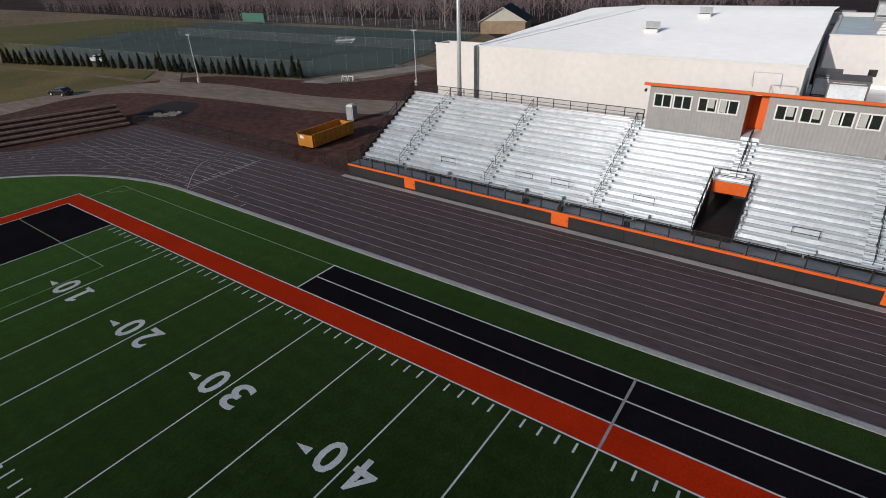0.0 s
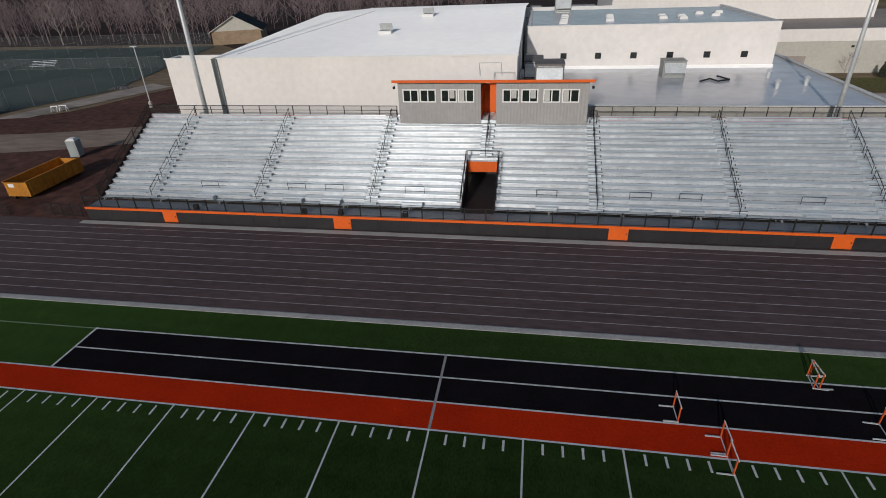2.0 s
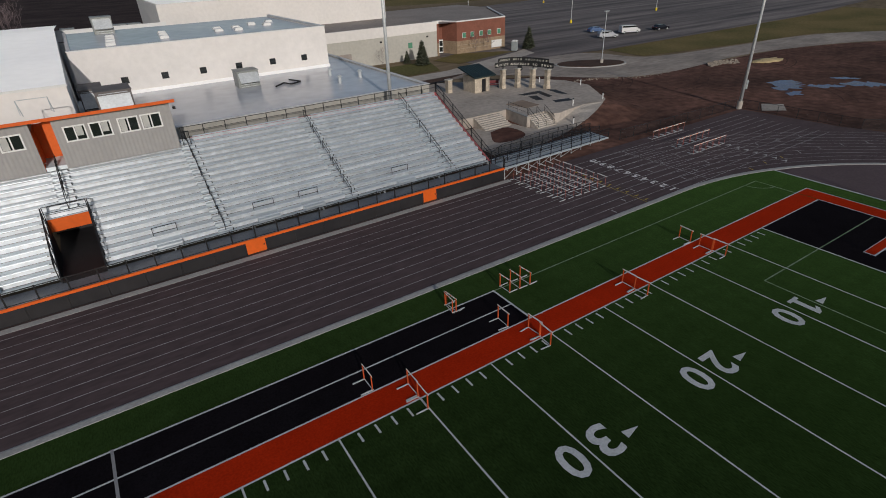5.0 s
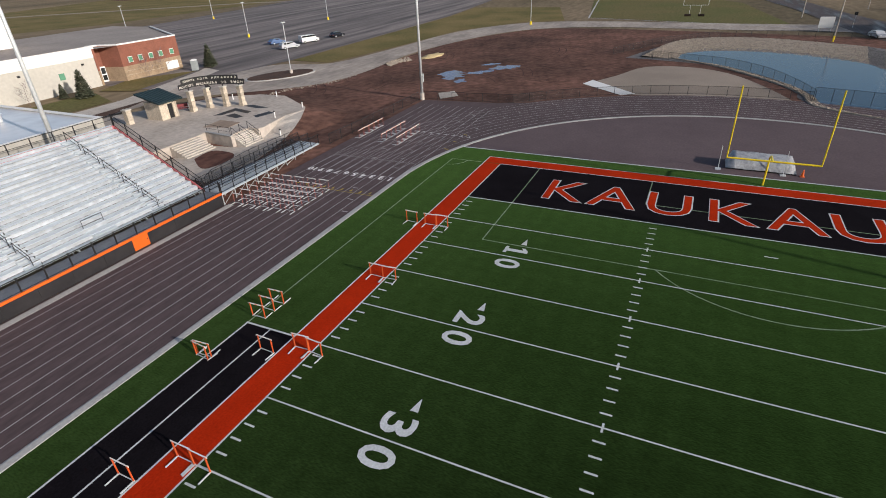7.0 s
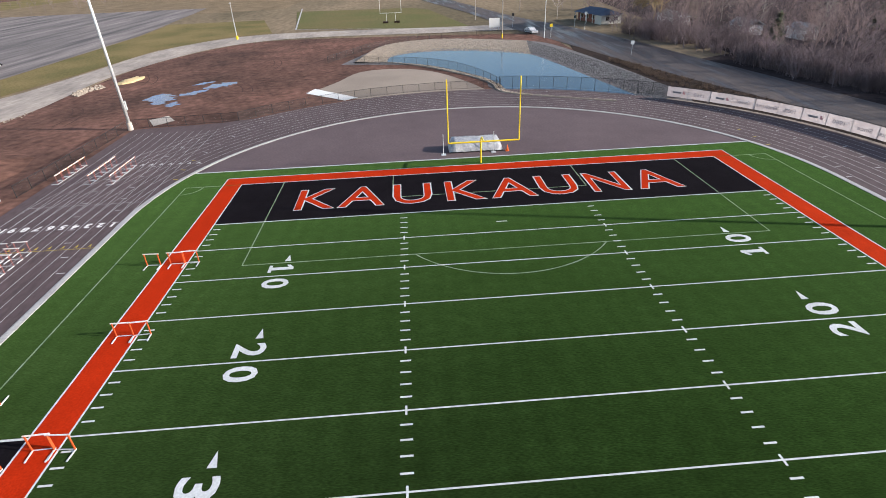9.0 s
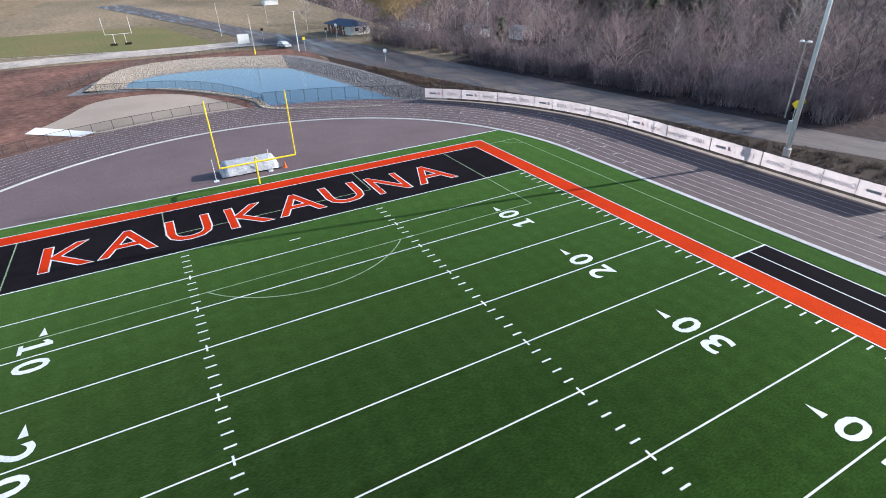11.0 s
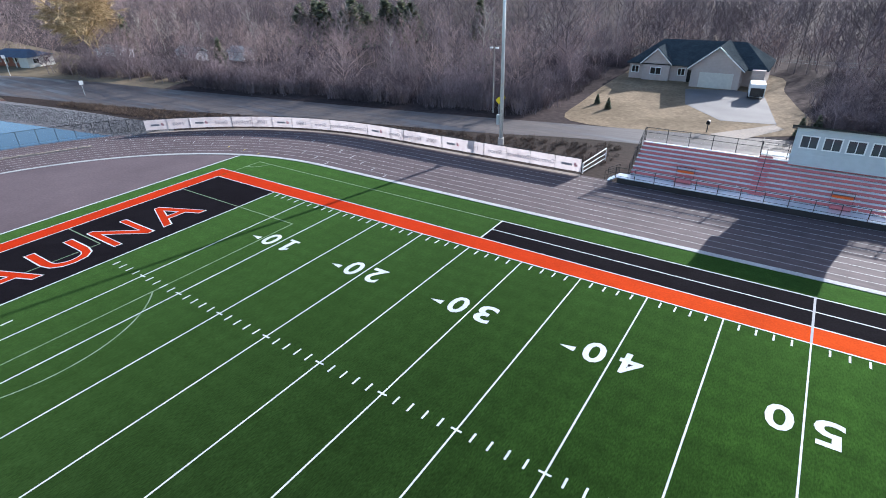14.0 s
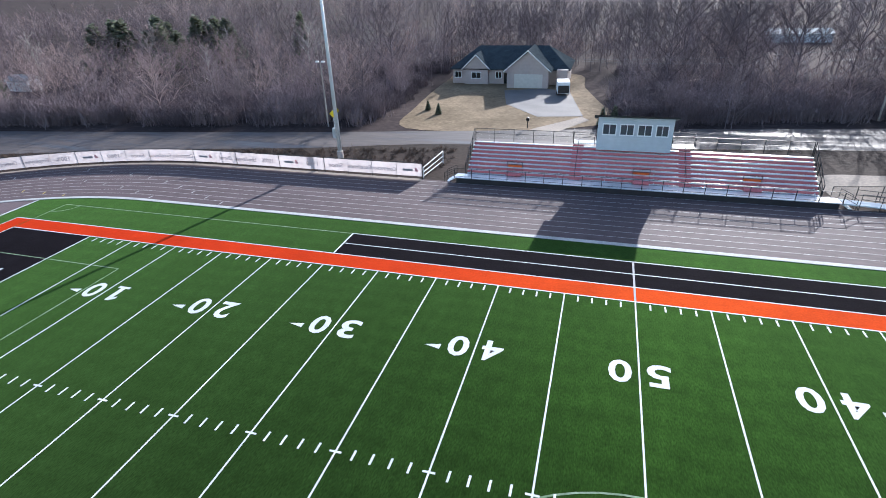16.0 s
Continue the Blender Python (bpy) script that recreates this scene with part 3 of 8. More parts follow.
for i, (a, b, w) in enumerate((((92.8, 47.5), (101.5, 50.2), 2.3), ((98.5, 46.6), (103, 42.5), 1.2), ((103.5, 44), (108.5, 39), 2.0), ((90.6, 45), (94.5, 45.4), .9), ((107, 47), (110, 43.5), .8), ((-3, -95), (-9, -97), .7), ((-6, -100), (-14, -101), .6), ((-11, -95), (-17, -97.5), .8), ((-8, -106), (-15, -109), .9), ((-16, -103), (-22, -105), .7))):
    # long ragged puddles
    a, b = Vector(a), Vector(b)
    d = b - a
    side = Vector((-d.y, d.x)).normalized()
    edge = [(a.lerp(b, u) + side * w * (1.5 if a.x > 0 else 1) * math.sin(math.pi * u) ** .7 * pud.uniform(.3, 1.0)) for u in np.linspace(0, 1, 14)]
    back = [(a.lerp(b, u) - side * w * (1.5 if a.x > 0 else 1) * math.sin(math.pi * u) ** .7 * pud.uniform(.3, 1.0)) for u in np.linspace(1, 0, 14)[1:-1]]
    patch("puddle", [tuple(p) for p in edge + back], -0.045 + 0.004 * (i % 5), PUDDLE, "shallow puddle on bare soil, coloured by painted sky blue" if a.x > 0 else "shallow glinting puddle among bare trees", "puddle")
patch("house_drive", [(6.2, -75), (12.8, -66.5), (9, -65.8), (5, -73)], -0.02, GRAVEL, "dusty gravel drive", "drive")
# concrete darkened all over: the house's shade is put into its colour
patch("house_drive", [(21.3, -93.6), (18.9, -82), (12.7, -74), (6.0, -75.2), (9.3, -93.4), (14, -96)], -0.015, surf("shaded drive concrete", (0.15, 0.14, 0.135), (0.11, 0.103, 0.1), 0.2, 0.85, vary=0.1), "concrete driveway in front of a garage, darkened as in house shade", "drive")
patch("school_walk", [(40, 92), (66, 92), (90, 100), (92, 106), (88, 104), (64, 96.5), (40, 96)], -0.02, CONCRETE, "pale concrete footpath", "path")
patch("school_lawn", [(40, 97), (63, 97.5), (67, 108), (40, 108)], -0.03, LAWN_GREEN, "dull green lawn in front of a wall", "lawn")
patch("school_bed", [(70, 101), (88, 105), (86.5, 107), (77, 112), (68, 108)], -0.025, LAWN, "winter grass bed along a brick wall", "lawn")
patch("mulch_bed", [(45, 88), (56, 88.5), (66, 92), (44, 91)], 0.01, MULCH, "brown mulch bed", "flower bed")

# far fields beyond the parking lot and the practice field
patch("far_field", [(300, 232), (160, 232), (90, 260), (60, 330), (700, 560), (700, 235)], -0.09, LAWN, "dull winter field beyond the parking lot", "field")
patch("far_field", [(275, 62), (262, 135), (310, 240), (700, 240), (700, 60)], -0.088, LAWN_DRY, "dry stubble field", "field")
patch("far_road", [(255, 240), (270, 172), (262, 104), (266, 104), (275, 172), (261, 243), (120, 420), (110, 420)], -0.07, SAND, "pale gravel track along the field edge", "road")
patch("far_soil", [(300, 300), (480, 300), (520, 420), (280, 400)], -0.075, SOIL, "ploughed brown field far off", "field")
rut = random.Random(3)
for k in range(8):
    # wheel ruts in the soil
    x, y = rut.choice(((90, 40), (96, 33), (84, 52), (118, 40), (130, 30), (78, 60), (110, 55)))
    x, y, a = x + rut.uniform(-6, 6), y + rut.uniform(-6, 6), rut.uniform(-.3, 1.1)
    for o in (0, 1.7):
        line = [(x + s * 1.6 * math.cos(a + s * .05) - o * math.sin(a), y + s * 1.6 * math.sin(a + s * .05) + o * math.cos(a)) for s in range(8)]
        solid("wheel_rut", Shape().ribbon(line, .2, -.052 + .0006 * k), RUT, "dark wheel rut in bare soil", "wheel rut", "wheel ruts", "structure")

# ---- stadium: track, kerb and D zones ----
right_bend = [(KX + (OUT + .5) * math.cos(t), (OUT + .5) * math.sin(t)) for t in np.linspace(-math.pi / 2, .72, 30)]
left_bend = [(-KX - (OUT + .5) * math.cos(t), (OUT + .5) * math.sin(t)) for t in np.linspace(.72, -math.pi / 2, 30)]
apron = right_bend + [(79.3, 33.5), (78.2, 45.2), (36.5, 45.2), (-36.5, 45.2), (-78.5, 45.2), (-80, 33.5)] + left_bend
stadium_base = solid("track_apron", Shape().prism(apron, -0.1, 0.0), TRACK, "dark grey latex running track surface", "running track", kind="structure")
for sx in (1,):
    dz = [(sx * (KX + KR * math.cos(a)), KR * math.sin(a)) for a in np.linspace(-math.asin(min(1, 29.3 / KR)), math.asin(min(1, 29.3 / KR)), 40)]
    dz = [(sx * 59.0, -29.6)] + [p for p in dz if abs(p[0]) >= 59.0] + [(sx * 59.0, 29.6)]
    patch("d_zone", dz, 0.005, DZONE, "dark asphalt area inside the track bend", "running track")
for i in range(LANES + 1):
    ob = part("lane_line", Shape().ribbon(oval(KR + 0.3 + i * LANE, n=60), 0.05 if i else 0.09, 0.006, True), PAINT, stadium_base)
kerb = Shape()
oi, oo = oval(KR - 0.22, n=60), oval(KR + 0.22, n=60)
n = len(oi)
kerb.add([(x, y, 0.05) for x, y in oi] + [(x, y, 0.05) for x, y in oo] + [(x, y, -0.05) for x, y in oi] + [(x, y, -0.05) for x, y in oo],
         [(i, (i + 1) % n, n + (i + 1) % n, n + i) for i in range(n)] + [(i, 2 * n + i, 2 * n + (i + 1) % n, (i + 1) % n) for i in range(n)] + [(n + i, n + (i + 1) % n, 3 * n + (i + 1) % n, 3 * n + i) for i in range(n)])
solid("kerb", kerb, KERB, "pale grey concrete kerb strip round the turf", "kerb", kind="structure")
# sprint chutes at both ends of the home straight
for i in range(LANES + 1):
    y = KR + 0.3 + i * LANE
    part("chute_line", Shape().ribbon([(KX, y), (76.0, y)], 0.05, 0.007), PAINT, stadium_base)
    part("chute_line", Shape().ribbon([(-KX, y), (-77.0, y)], 0.05, 0.007), PAINT, stadium_base)
part("cross_line", Shape().ribbon([(-48.2, KR + 0.3), (-48.8, OUT)], 0.09, 0.009), PAINT, stadium_base)
part("cross_line", Shape().ribbon([(52.0, KR + 0.3), (52.0, OUT)], 0.05, 0.009), PAINT, stadium_base)
part("start_arc", Shape().ribbon([(-48.0 - 7 * math.sin(s * 1.3), KR + 0.5 + s * 7) for s in np.linspace(0, 1, 14)], 0.08, 0.011), PAINT, stadium_base)
for i in range(9):
    part("start_tick", Shape().ribbon([(-49.2, KR + 0.9 + i * LANE), (-48.2, KR + 0.9 + i * LANE)], 0.12, 0.011), PAINT, stadium_base)
for i in range(9):
    y = KR + 0.3 + (i + 0.5) * LANE
    part("exchange_mark", Shape().flat([(43.1, y - .13), (43.7, y), (43.1, y + .13), (43.2, y)], 0.011), YELLOW_PAINT, stadium_base)
part("start_line", Shape().ribbon([(42.9, KR + 0.3), (42.9, OUT - 3)], 0.06, 0.010), YELLOW_PAINT, stadium_base)
for i in range(10):
    word("lane_number", str(i + 1), 1.15, pose(47.6, KR + 0.3 + (i + 0.5) * LANE, 0.012, 0, 0, 90), PAINT_FRESH, stadium_base, fat=0.045)
for turn in (74.7, 92.0, 107.0):
    # staggered lane marks in slanting rows across both bends
    for lane in range(9):
        a = turn - 4.4 * (lane + .5)
        r = KR + 0.3 + (lane + 0.5) * LANE
        for sx, sy in ((1, -1), (1, 1), (-1, 1)):
            if a < 90:
                c, q = math.cos(radians(a)), math.sin(radians(a))
                x, y, dx, dy = KX + r * c, r * q, c * .3, q * .3
            else:
                x, y, dx, dy = KX - (a - 90) * KR / 57.3, r, 0, .3
            part("stagger_mark", Shape().ribbon([(sx * (x - dx), sy * (y - dy)), (sx * (x + dx), sy * (y + dy))][::sx * sy], 0.11, 0.012), YELLOW_PAINT if turn < 75 and lane < 3 else PAINT, stadium_base)
for k in range(7):
    part("zone_mark", Shape().flat([(62.2 + .06 * k, 30.9 + k * LANE), (63.0 + .06 * k, 31.2 + k * LANE), (62.2 + .06 * k, 31.5 + k * LANE), (62.45 + .06 * k, 31.2 + k * LANE)], 0.012), PAINT, stadium_base)
solid("gutter", Shape().box(-36.5, 44.4, -0.02, 36.6, 45.0, 0.02), KERB, "pale concrete gutter along the stand wall", "gutter", kind="structure")

# ---- turf and its markings ----
turf_out = [(x, y) for x, y in oval(KR - 0.2, n=60) if abs(x) <= 59.0]
right = [(-KX, KR - .2)] + sorted([p for p in turf_out if p[0] > 0 and p[1] > 0], key=lambda p: p[0])
q = right + [(59.0, 30.4), (59.0, -30.4)] + [(x, -y) for x, y in right[::-1]]
lbend = [(-KX - (KR - .2) * math.cos(t), (KR - .2) * math.sin(t)) for t in np.linspace(-math.pi / 2, math.pi / 2, 50)]
q = q + lbend
turf = tagged(part("turf", Shape().flat(q, 0.012), TURF), "dark green artificial turf field with painted lines", "field", kind="structure")


def mark(name, x0, y0, x1, y1, z, material, label=""):
    return part(name, Shape().box(min(x0, x1), min(y0, y1), z - 0.003, max(x0, x1), max(y0, y1), z), material, turf, label)


BORD = 26.25
for s in (-1, 1):
    mark("border_stripe", -END, s * (SIDE + .1), END, s * BORD, 0.017, TURF_ORANGE, "orange turf border")
    mark("border_stripe", s * (END + .1), -BORD, s * (END + 1.85), BORD, 0.0171, TURF_ORANGE, "orange turf border")
    mark("end_zone", s * (GOAL + .05), -SIDE, s * (END - .0), SIDE, 0.0172, TURF_BLACK, "black turf end zone")
    mark("team_box", -25 * YD, s * (BORD + .1), 25 * YD, s * 29.95, 0.017, TURF_BLACK, "black turf team area")
    mark("side_line", -END, s * SIDE, END, s * (SIDE + .1), 0.02, TURF_WHITE)
    mark("border_line", -END - 1.9, s * BORD, END + 1.9, s * (BORD + .1), 0.0201, TURF_WHITE)
    mark("end_line", s * END, -SIDE, s * (END + .1), SIDE, 0.0202, TURF_WHITE)
    mark("border_line", s * (END + 1.85), -BORD, s * (END + 1.95), BORD, 0.0203, TURF_WHITE)
    mark("goal_line", s * GOAL, -SIDE, s * (GOAL + .12), SIDE, 0.0204, TURF_WHITE)
    mark("coach_line", -25 * YD, s * 28.1, 25 * YD, s * 28.2, 0.02, TURF_WHITE)
    mark("box_line", -25 * YD, s * 29.96, 25 * YD, s * 30.07, 0.0202, TURF_WHITE)
    for e in (-1, 1):
        mark("box_end", e * 25 * YD, s * (BORD + .1), e * (25 * YD + .14), s * 30.1, 0.0206, TURF_WHITE)
        mark("touch_line", e * 25 * YD, s * 29.96, e * 54.9, s * 30.06, 0.0195, TURF_THIN)
    mark("halfway_line", -.07, s * (SIDE + .1), .07, s * 30.1, 0.0208, surf("grey line", (0.32, 0.32, 0.33)))
for e in (-1, 1):
    for s in (-1, 1):
        mark("corner_line", e * 54.82, s * 26.4, e * 54.92, s * 30.06, 0.0194, TURF_THIN)
        part("corner_arc", Shape().ribbon([(e * (54.87 - 1.8 * math.cos(a)), s * (30.0 - 1.8 * math.sin(a))) for a in np.linspace(0, math.pi / 2, 10)], .1, .0193), TURF_THIN, turf)
mark("field_edge", 58.9, -30.4, 59.1, 30.4, 0.0195, TURF_WHITE)
for k in range(-9, 10):
    x = k * 5 * YD
    mark("yard_line", x - .045, -SIDE, x + .045, SIDE, 0.0196, TURF_WHITE)
    for s in (-1, 1):
        mark("hash_bar", x - .3, s * HASH - .055, x + .3, s * HASH + .055, 0.0211, TURF_WHITE)
ticks = Shape()
for k in range(-49, 50):
    if k % 5:
        x = k * YD
        for s in (-1, 1):
            ticks.box(x - .055, s * HASH - .3, 0.016, x + .055, s * HASH + .3, 0.0197)
            y0, y1 = sorted((s * (SIDE - .15), s * (SIDE - .78)))
            ticks.box(x - .055, y0, 0.016, x + .055, y1, 0.0197)
tagged(part("yard_ticks", ticks, TURF_WHITE, turf), kind="stuff")
for s in (-1, 1):
    mark("try_mark", s * (GOAL - 2.8), -.45, s * (GOAL - 2.68), .45, 0.0197, TURF_WHITE)
    # thin soccer markings
    for y0 in (-20.15, 20.15):
        mark("penalty_side", s * 38.4, y0 - .05, s * END, y0 + .05, 0.0187, TURF_THIN)
    mark("penalty_front", s * 38.35, -20.15, s * 38.45, 20.15, 0.0188, TURF_THIN)
    for y0 in (-9.15, 9.15):
        mark("goal_area_side", s * 49.4, y0 - .05, s * END, y0 + .05, 0.0187, TURF_THIN)
    mark("goal_area_front", s * 49.35, -9.15, s * 49.45, 9.15, 0.0188, TURF_THIN)
    part("penalty_arc", Shape().ribbon([(s * (43.9 - 9.15 * math.cos(a)), 9.15 * math.sin(a)) for a in np.linspace(-.925, .925, 24)], 0.1, 0.0189), TURF_THIN, turf)
part("centre_circle", Shape().ribbon([(9.15 * math.cos(a), 9.15 * math.sin(a)) for a in np.linspace(0, 2 * math.pi, 60, endpoint=False)], 0.1, 0.0189, True), TURF_THIN, turf)

# yard numbers, readable from the nearer side line, with arrows to the nearer goal
for k in range(-4, 5):
    num = str(50 - abs(k) * 10)
    for s in (-1, 1):
        turn = 0 if s < 0 else 180
        for digit, off in zip(num, (-1.0, 1.0)):
            m = pose(k * 10 * YD, s * 17.1, 0.021, 0, 0, turn) @ pose(off * 1.0, -0.93, 0)
            if digit == "1":
                one = Shape().flat([(-.5, 0), (.5, 0), (.5, .24), (.19, .24), (.19, 1.8), (-.12, 1.8), (-.5, 1.5), (-.5, 1.24), (-.19, 1.42), (-.19, .24), (-.5, .24)], 0).mesh("yard_number")
                one.transform(m)
                part("yard_number", one, TURF_WHITE, turf)
            else:
                word("yard_number", digit, 2.55, m, TURF_WHITE, turf, fat=0.05, fit=1.25)
        if k:
            e = 1 if k > 0 else -1
            x = k * 10 * YD + e * 2.05
            part("arrow", Shape().flat([(x, s * 16.6), (x + e * 0.95, s * 16.83), (x, s * 17.06)][::e], 0.021), TURF_WHITE, turf)
# word in the end zone
for s in (1,):
    for ch, y in zip("KAUKAUNA", (16.5, 12.0, 7.3, 2.6, -2.1, -6.5, -11.2, -15.9)):
        w = {"K": 3.5, "A": 4.1, "U": 3.5, "N": 3.3}[ch]
        m = pose(s * 47.85, s * y, 0.0215, 0, 0, -90 * s)
        word("letter_edge", ch, 6.5, m, TURF_WHITE, turf, fat=0.13, fit=w + 0.24)
        word("letter", ch, 6.5, pose(0, 0, 0.004) @ m, TURF_ORANGE, turf, fat=0.02, fit=w)

# ---- home stand ----
HX0, HX1, HY, DECK = -36.2, 36.35, 45.35, 1.12
ROWS, TREAD, RISE, ROW0 = 15, 0.675, 0.352, 47.25
AISLES = (-30.75, -20.2, -9.4, 0.3, 9.9, 20.85, 31.5)
AW = 0.62
VX0, VX1, VROWS = -1.3, 1.45, 7
stand = thing("grandstand", "long aluminium grandstand with black front wall and orange gates", "grandstand", (0, 50, 0))


def spans(row):
    """The stretches of seating of a row, between the aisles and beside the tunnel."""
    cuts = []
    for a in AISLES:
        if abs(a - 0.3) < .01:
            cuts.append((VX0 - .45, VX1 + .45) if row < VROWS + 1 else (a - AW, a + AW))
        else:
            cuts.append((a - AW, a + AW))
    edges = [HX0 + .5] + [e for c in cuts for e in c] + [HX1 - .5]
    return list(zip(edges[::2], edges[1::2]))


for r in range(ROWS):
    y, z = ROW0 + r * TREAD, DECK + 0.12 + (r + 1) * RISE - RISE * .6
    for a, b in spans(r):
        part("seat_plank", Shape().plank(a, y + TREAD - .3, z + .385, b, y + TREAD - .075, z + .445, .022), ALU, stand)
    for a, b in ([(HX0 + .3, VX0), (VX1, HX1 - .3)] if r < VROWS else [(HX0 + .3, HX1 - .3)]):
        part("footboard", Shape().plank(a, y + .005, z - .05, b, y + .285, z), ALU_FOOT, stand)
        part("footboard", Shape().plank(a, y + .325, z - .05, b, y + TREAD - .06, z), ALU_FOOT, stand)
        part("riser_board", Shape().box(a, y + TREAD - .05, z + .015, b, y + TREAD - .03, z + RISE - .075), ALU_DARK, stand)
    # half steps in the aisles, each with a small black block as its shadow
    for a in AISLES:
        if a == 0.3 and r <= VROWS:
            continue
        part("aisle_step", Shape().box(a - AW + .04, y + TREAD - .36, z, a + AW - .04, y + TREAD - .06, z + RISE * .5), ALU_FOOT, stand)
        part("step_shadow", Shape().box(a + AW - .1, y + TREAD - .39, z + .03, a + AW - .03, y + TREAD - .31, z + RISE * .5 + .02), BLACK_PANEL, stand)
TOPY, TOPZ = ROW0 + ROWS * TREAD, DECK + 0.12 + ROWS * RISE - RISE * .6


def step_z(y):
    return DECK + 0.12 + ((y - ROW0) / TREAD + 1) * RISE - RISE * .6


# aisle hand rails: loops astride every three rows
for a in AISLES:
    for k in range(5):
        y0 = ROW0 + .35 + k * 3 * TREAD
        y1 = y0 + 1.55
        if a == 0.3 and y0 < ROW0 + 8 * TREAD:
            continue
        z0, z1 = step_z(y0 - .3), step_z(y1 - .3)
        part("aisle_rail", Shape().line([(a, y0, z0), (a, y0, z0 + .92), (a, y1, z1 + .92), (a, y1, z1)], .027).line([(a, y0, z0 + .5), (a, y1, z1 + .5)], .02), BLACK, stand)
# wheelchair bays with loop rails on the first rows
for x in (-25.2, -16.6, -13.0, -5.6, 5.8, 13.4, 17.3, 26.4):
    y = ROW0 + 1.45
    part("bay_floor", Shape().box(x - .9, ROW0, step_z(ROW0) - .02, x + .9, y, step_z(ROW0) + .03 + RISE), ALU_FOOT, stand)
    z = step_z(ROW0) + RISE
    part("bay_rail", Shape().line([(x - .85, y, z), (x - .85, y, z + 1.0), (x + .85, y, z + 1.0), (x + .85, y, z)], .025).line([(x - .85, y, z + .55), (x + .85, y, z + .55)], .02), BLACK, stand)

# front wall, walkway and guard rail
part("walkway", Shape().box(HX0, HY, DECK - .08, HX1, ROW0 + .02, DECK), DECK_SHADE, stand)
GATES = ((-28.35, -27.0), (-12.15, -10.6), (10.7, 12.2), (26.85, 28.25))
xs = [HX0] + [e for g in GATES for e in g] + [HX1]
for i, (a, b) in enumerate(zip(xs, xs[1:])):
    if i % 2:
        g = part("gate", Shape().box(a, HY - .03, .02, b, HY + .05, DECK - .1), ORANGE, stand, "orange sheet gate")
        part("latch", Shape().box(b - .18, HY - .05, .5, b - .1, HY - .025, .62), BLACK, g)
    else:
        n = max(1, round((b - a) / 2.4))
        for k in range(n):
            part("wall_panel", Shape().box(a + (b - a) * k / n + .008, HY, -.05, a + (b - a) * (k + 1) / n - .008, HY + .06, DECK - .1), BLACK_PANEL, stand)
part("fascia", Shape().box(HX0 - .02, HY - .06, DECK - .1, HX1 + .02, HY + .06, DECK + .1), ORANGE, stand, "orange metal fascia")
k = 41
for i in range(k + 1):
    x = HX0 + (HX1 - HX0) * i / k
    part("guard_post", Shape().box(x - .045, HY + .02, DECK + .1, x + .045, HY + .09, DECK + 1.2), BLACK, stand)
part("guard_rail", Shape().box(HX0, HY + .03, DECK + 1.1, HX1, HY + .08, DECK + 1.16).box(HX0, HY + .04, DECK + .16, HX1, HY + .07, DECK + .2), BLACK, stand)
part("guard_mesh", Shape().add([(HX0, HY + .055, DECK + .2), (HX1, HY + .055, DECK + .2), (HX1, HY + .055, DECK + 1.1), (HX0, HY + .055, DECK + 1.1)], [(0, 1, 2, 3)]), WIRE, stand)

# back and side fences
for a, b in ((HX0, -8.9), (9.7, HX1)):
    n = round((b - a) / 1.85)
    for i in range(n + 1):
        x = a + (b - a) * i / n
        part("back_post", Shape().box(x - .035, TOPY + .02, TOPZ - .3, x + .035, TOPY + .09, TOPZ + 1.3), BLACK, stand)
    part("back_rail", Shape().box(a, TOPY + .03, TOPZ + 1.24, b, TOPY + .08, TOPZ + 1.3).box(a, TOPY + .035, TOPZ + .82, b, TOPY + .07, TOPZ + .86).box(a, TOPY + .035, TOPZ + .1, b, TOPY + .07, TOPZ + .14), BLACK, stand)
    part("back_mesh", Shape().add([(a, TOPY + .055, TOPZ + .1), (b, TOPY + .055, TOPZ + .1), (b, TOPY + .055, TOPZ + 1.24), (a, TOPY + .055, TOPZ + 1.24)], [(0, 1, 2, 3)]), WIRE, stand)
    part("toe_trim", Shape().box(a, TOPY - .02, TOPZ - .05, b, TOPY + .02, TOPZ + .3), RED_RISER, stand, "red toe trim")
for x, s in ((HX0 + .12, -1), (HX1 - .12, 1)):
    for i in range(7):
        y = ROW0 + (TOPY - ROW0) * i / 6
        z = step_z(y - .3)
        part("side_post", Shape().box(x - .035, y - .035, z - .2, x + .035, y + .035, z + 1.25), BLACK, stand)
    za, zb = step_z(ROW0 - .3), step_z(TOPY - .3)
    for h in (1.2, .75, .15):
        part("side_rail", Shape().bar((x, ROW0, za + h), (x, TOPY, zb + h), .03), BLACK, stand)
    part("side_mesh", Shape().add([(x, ROW0, za + .1), (x, TOPY, zb + .1), (x, TOPY, zb + 1.2), (x, ROW0, za + 1.2)], [(0, 1, 2, 3)]), WIRE, stand)
    part("side_trim", Shape().add([(x - s * .06, ROW0, za - .12), (x - s * .06, TOPY, zb - .12), (x - s * .06, TOPY, zb + .12), (x - s * .06, ROW0, za + .12), (x, ROW0, za - .12), (x, TOPY, zb - .12), (x, TOPY, zb + .12), (x, ROW0, za + .12)], [(0, 1, 2, 3), (7, 6, 5, 4), (3, 2, 6, 7)]), RED_RISER if s > 0 else BLACK, stand)
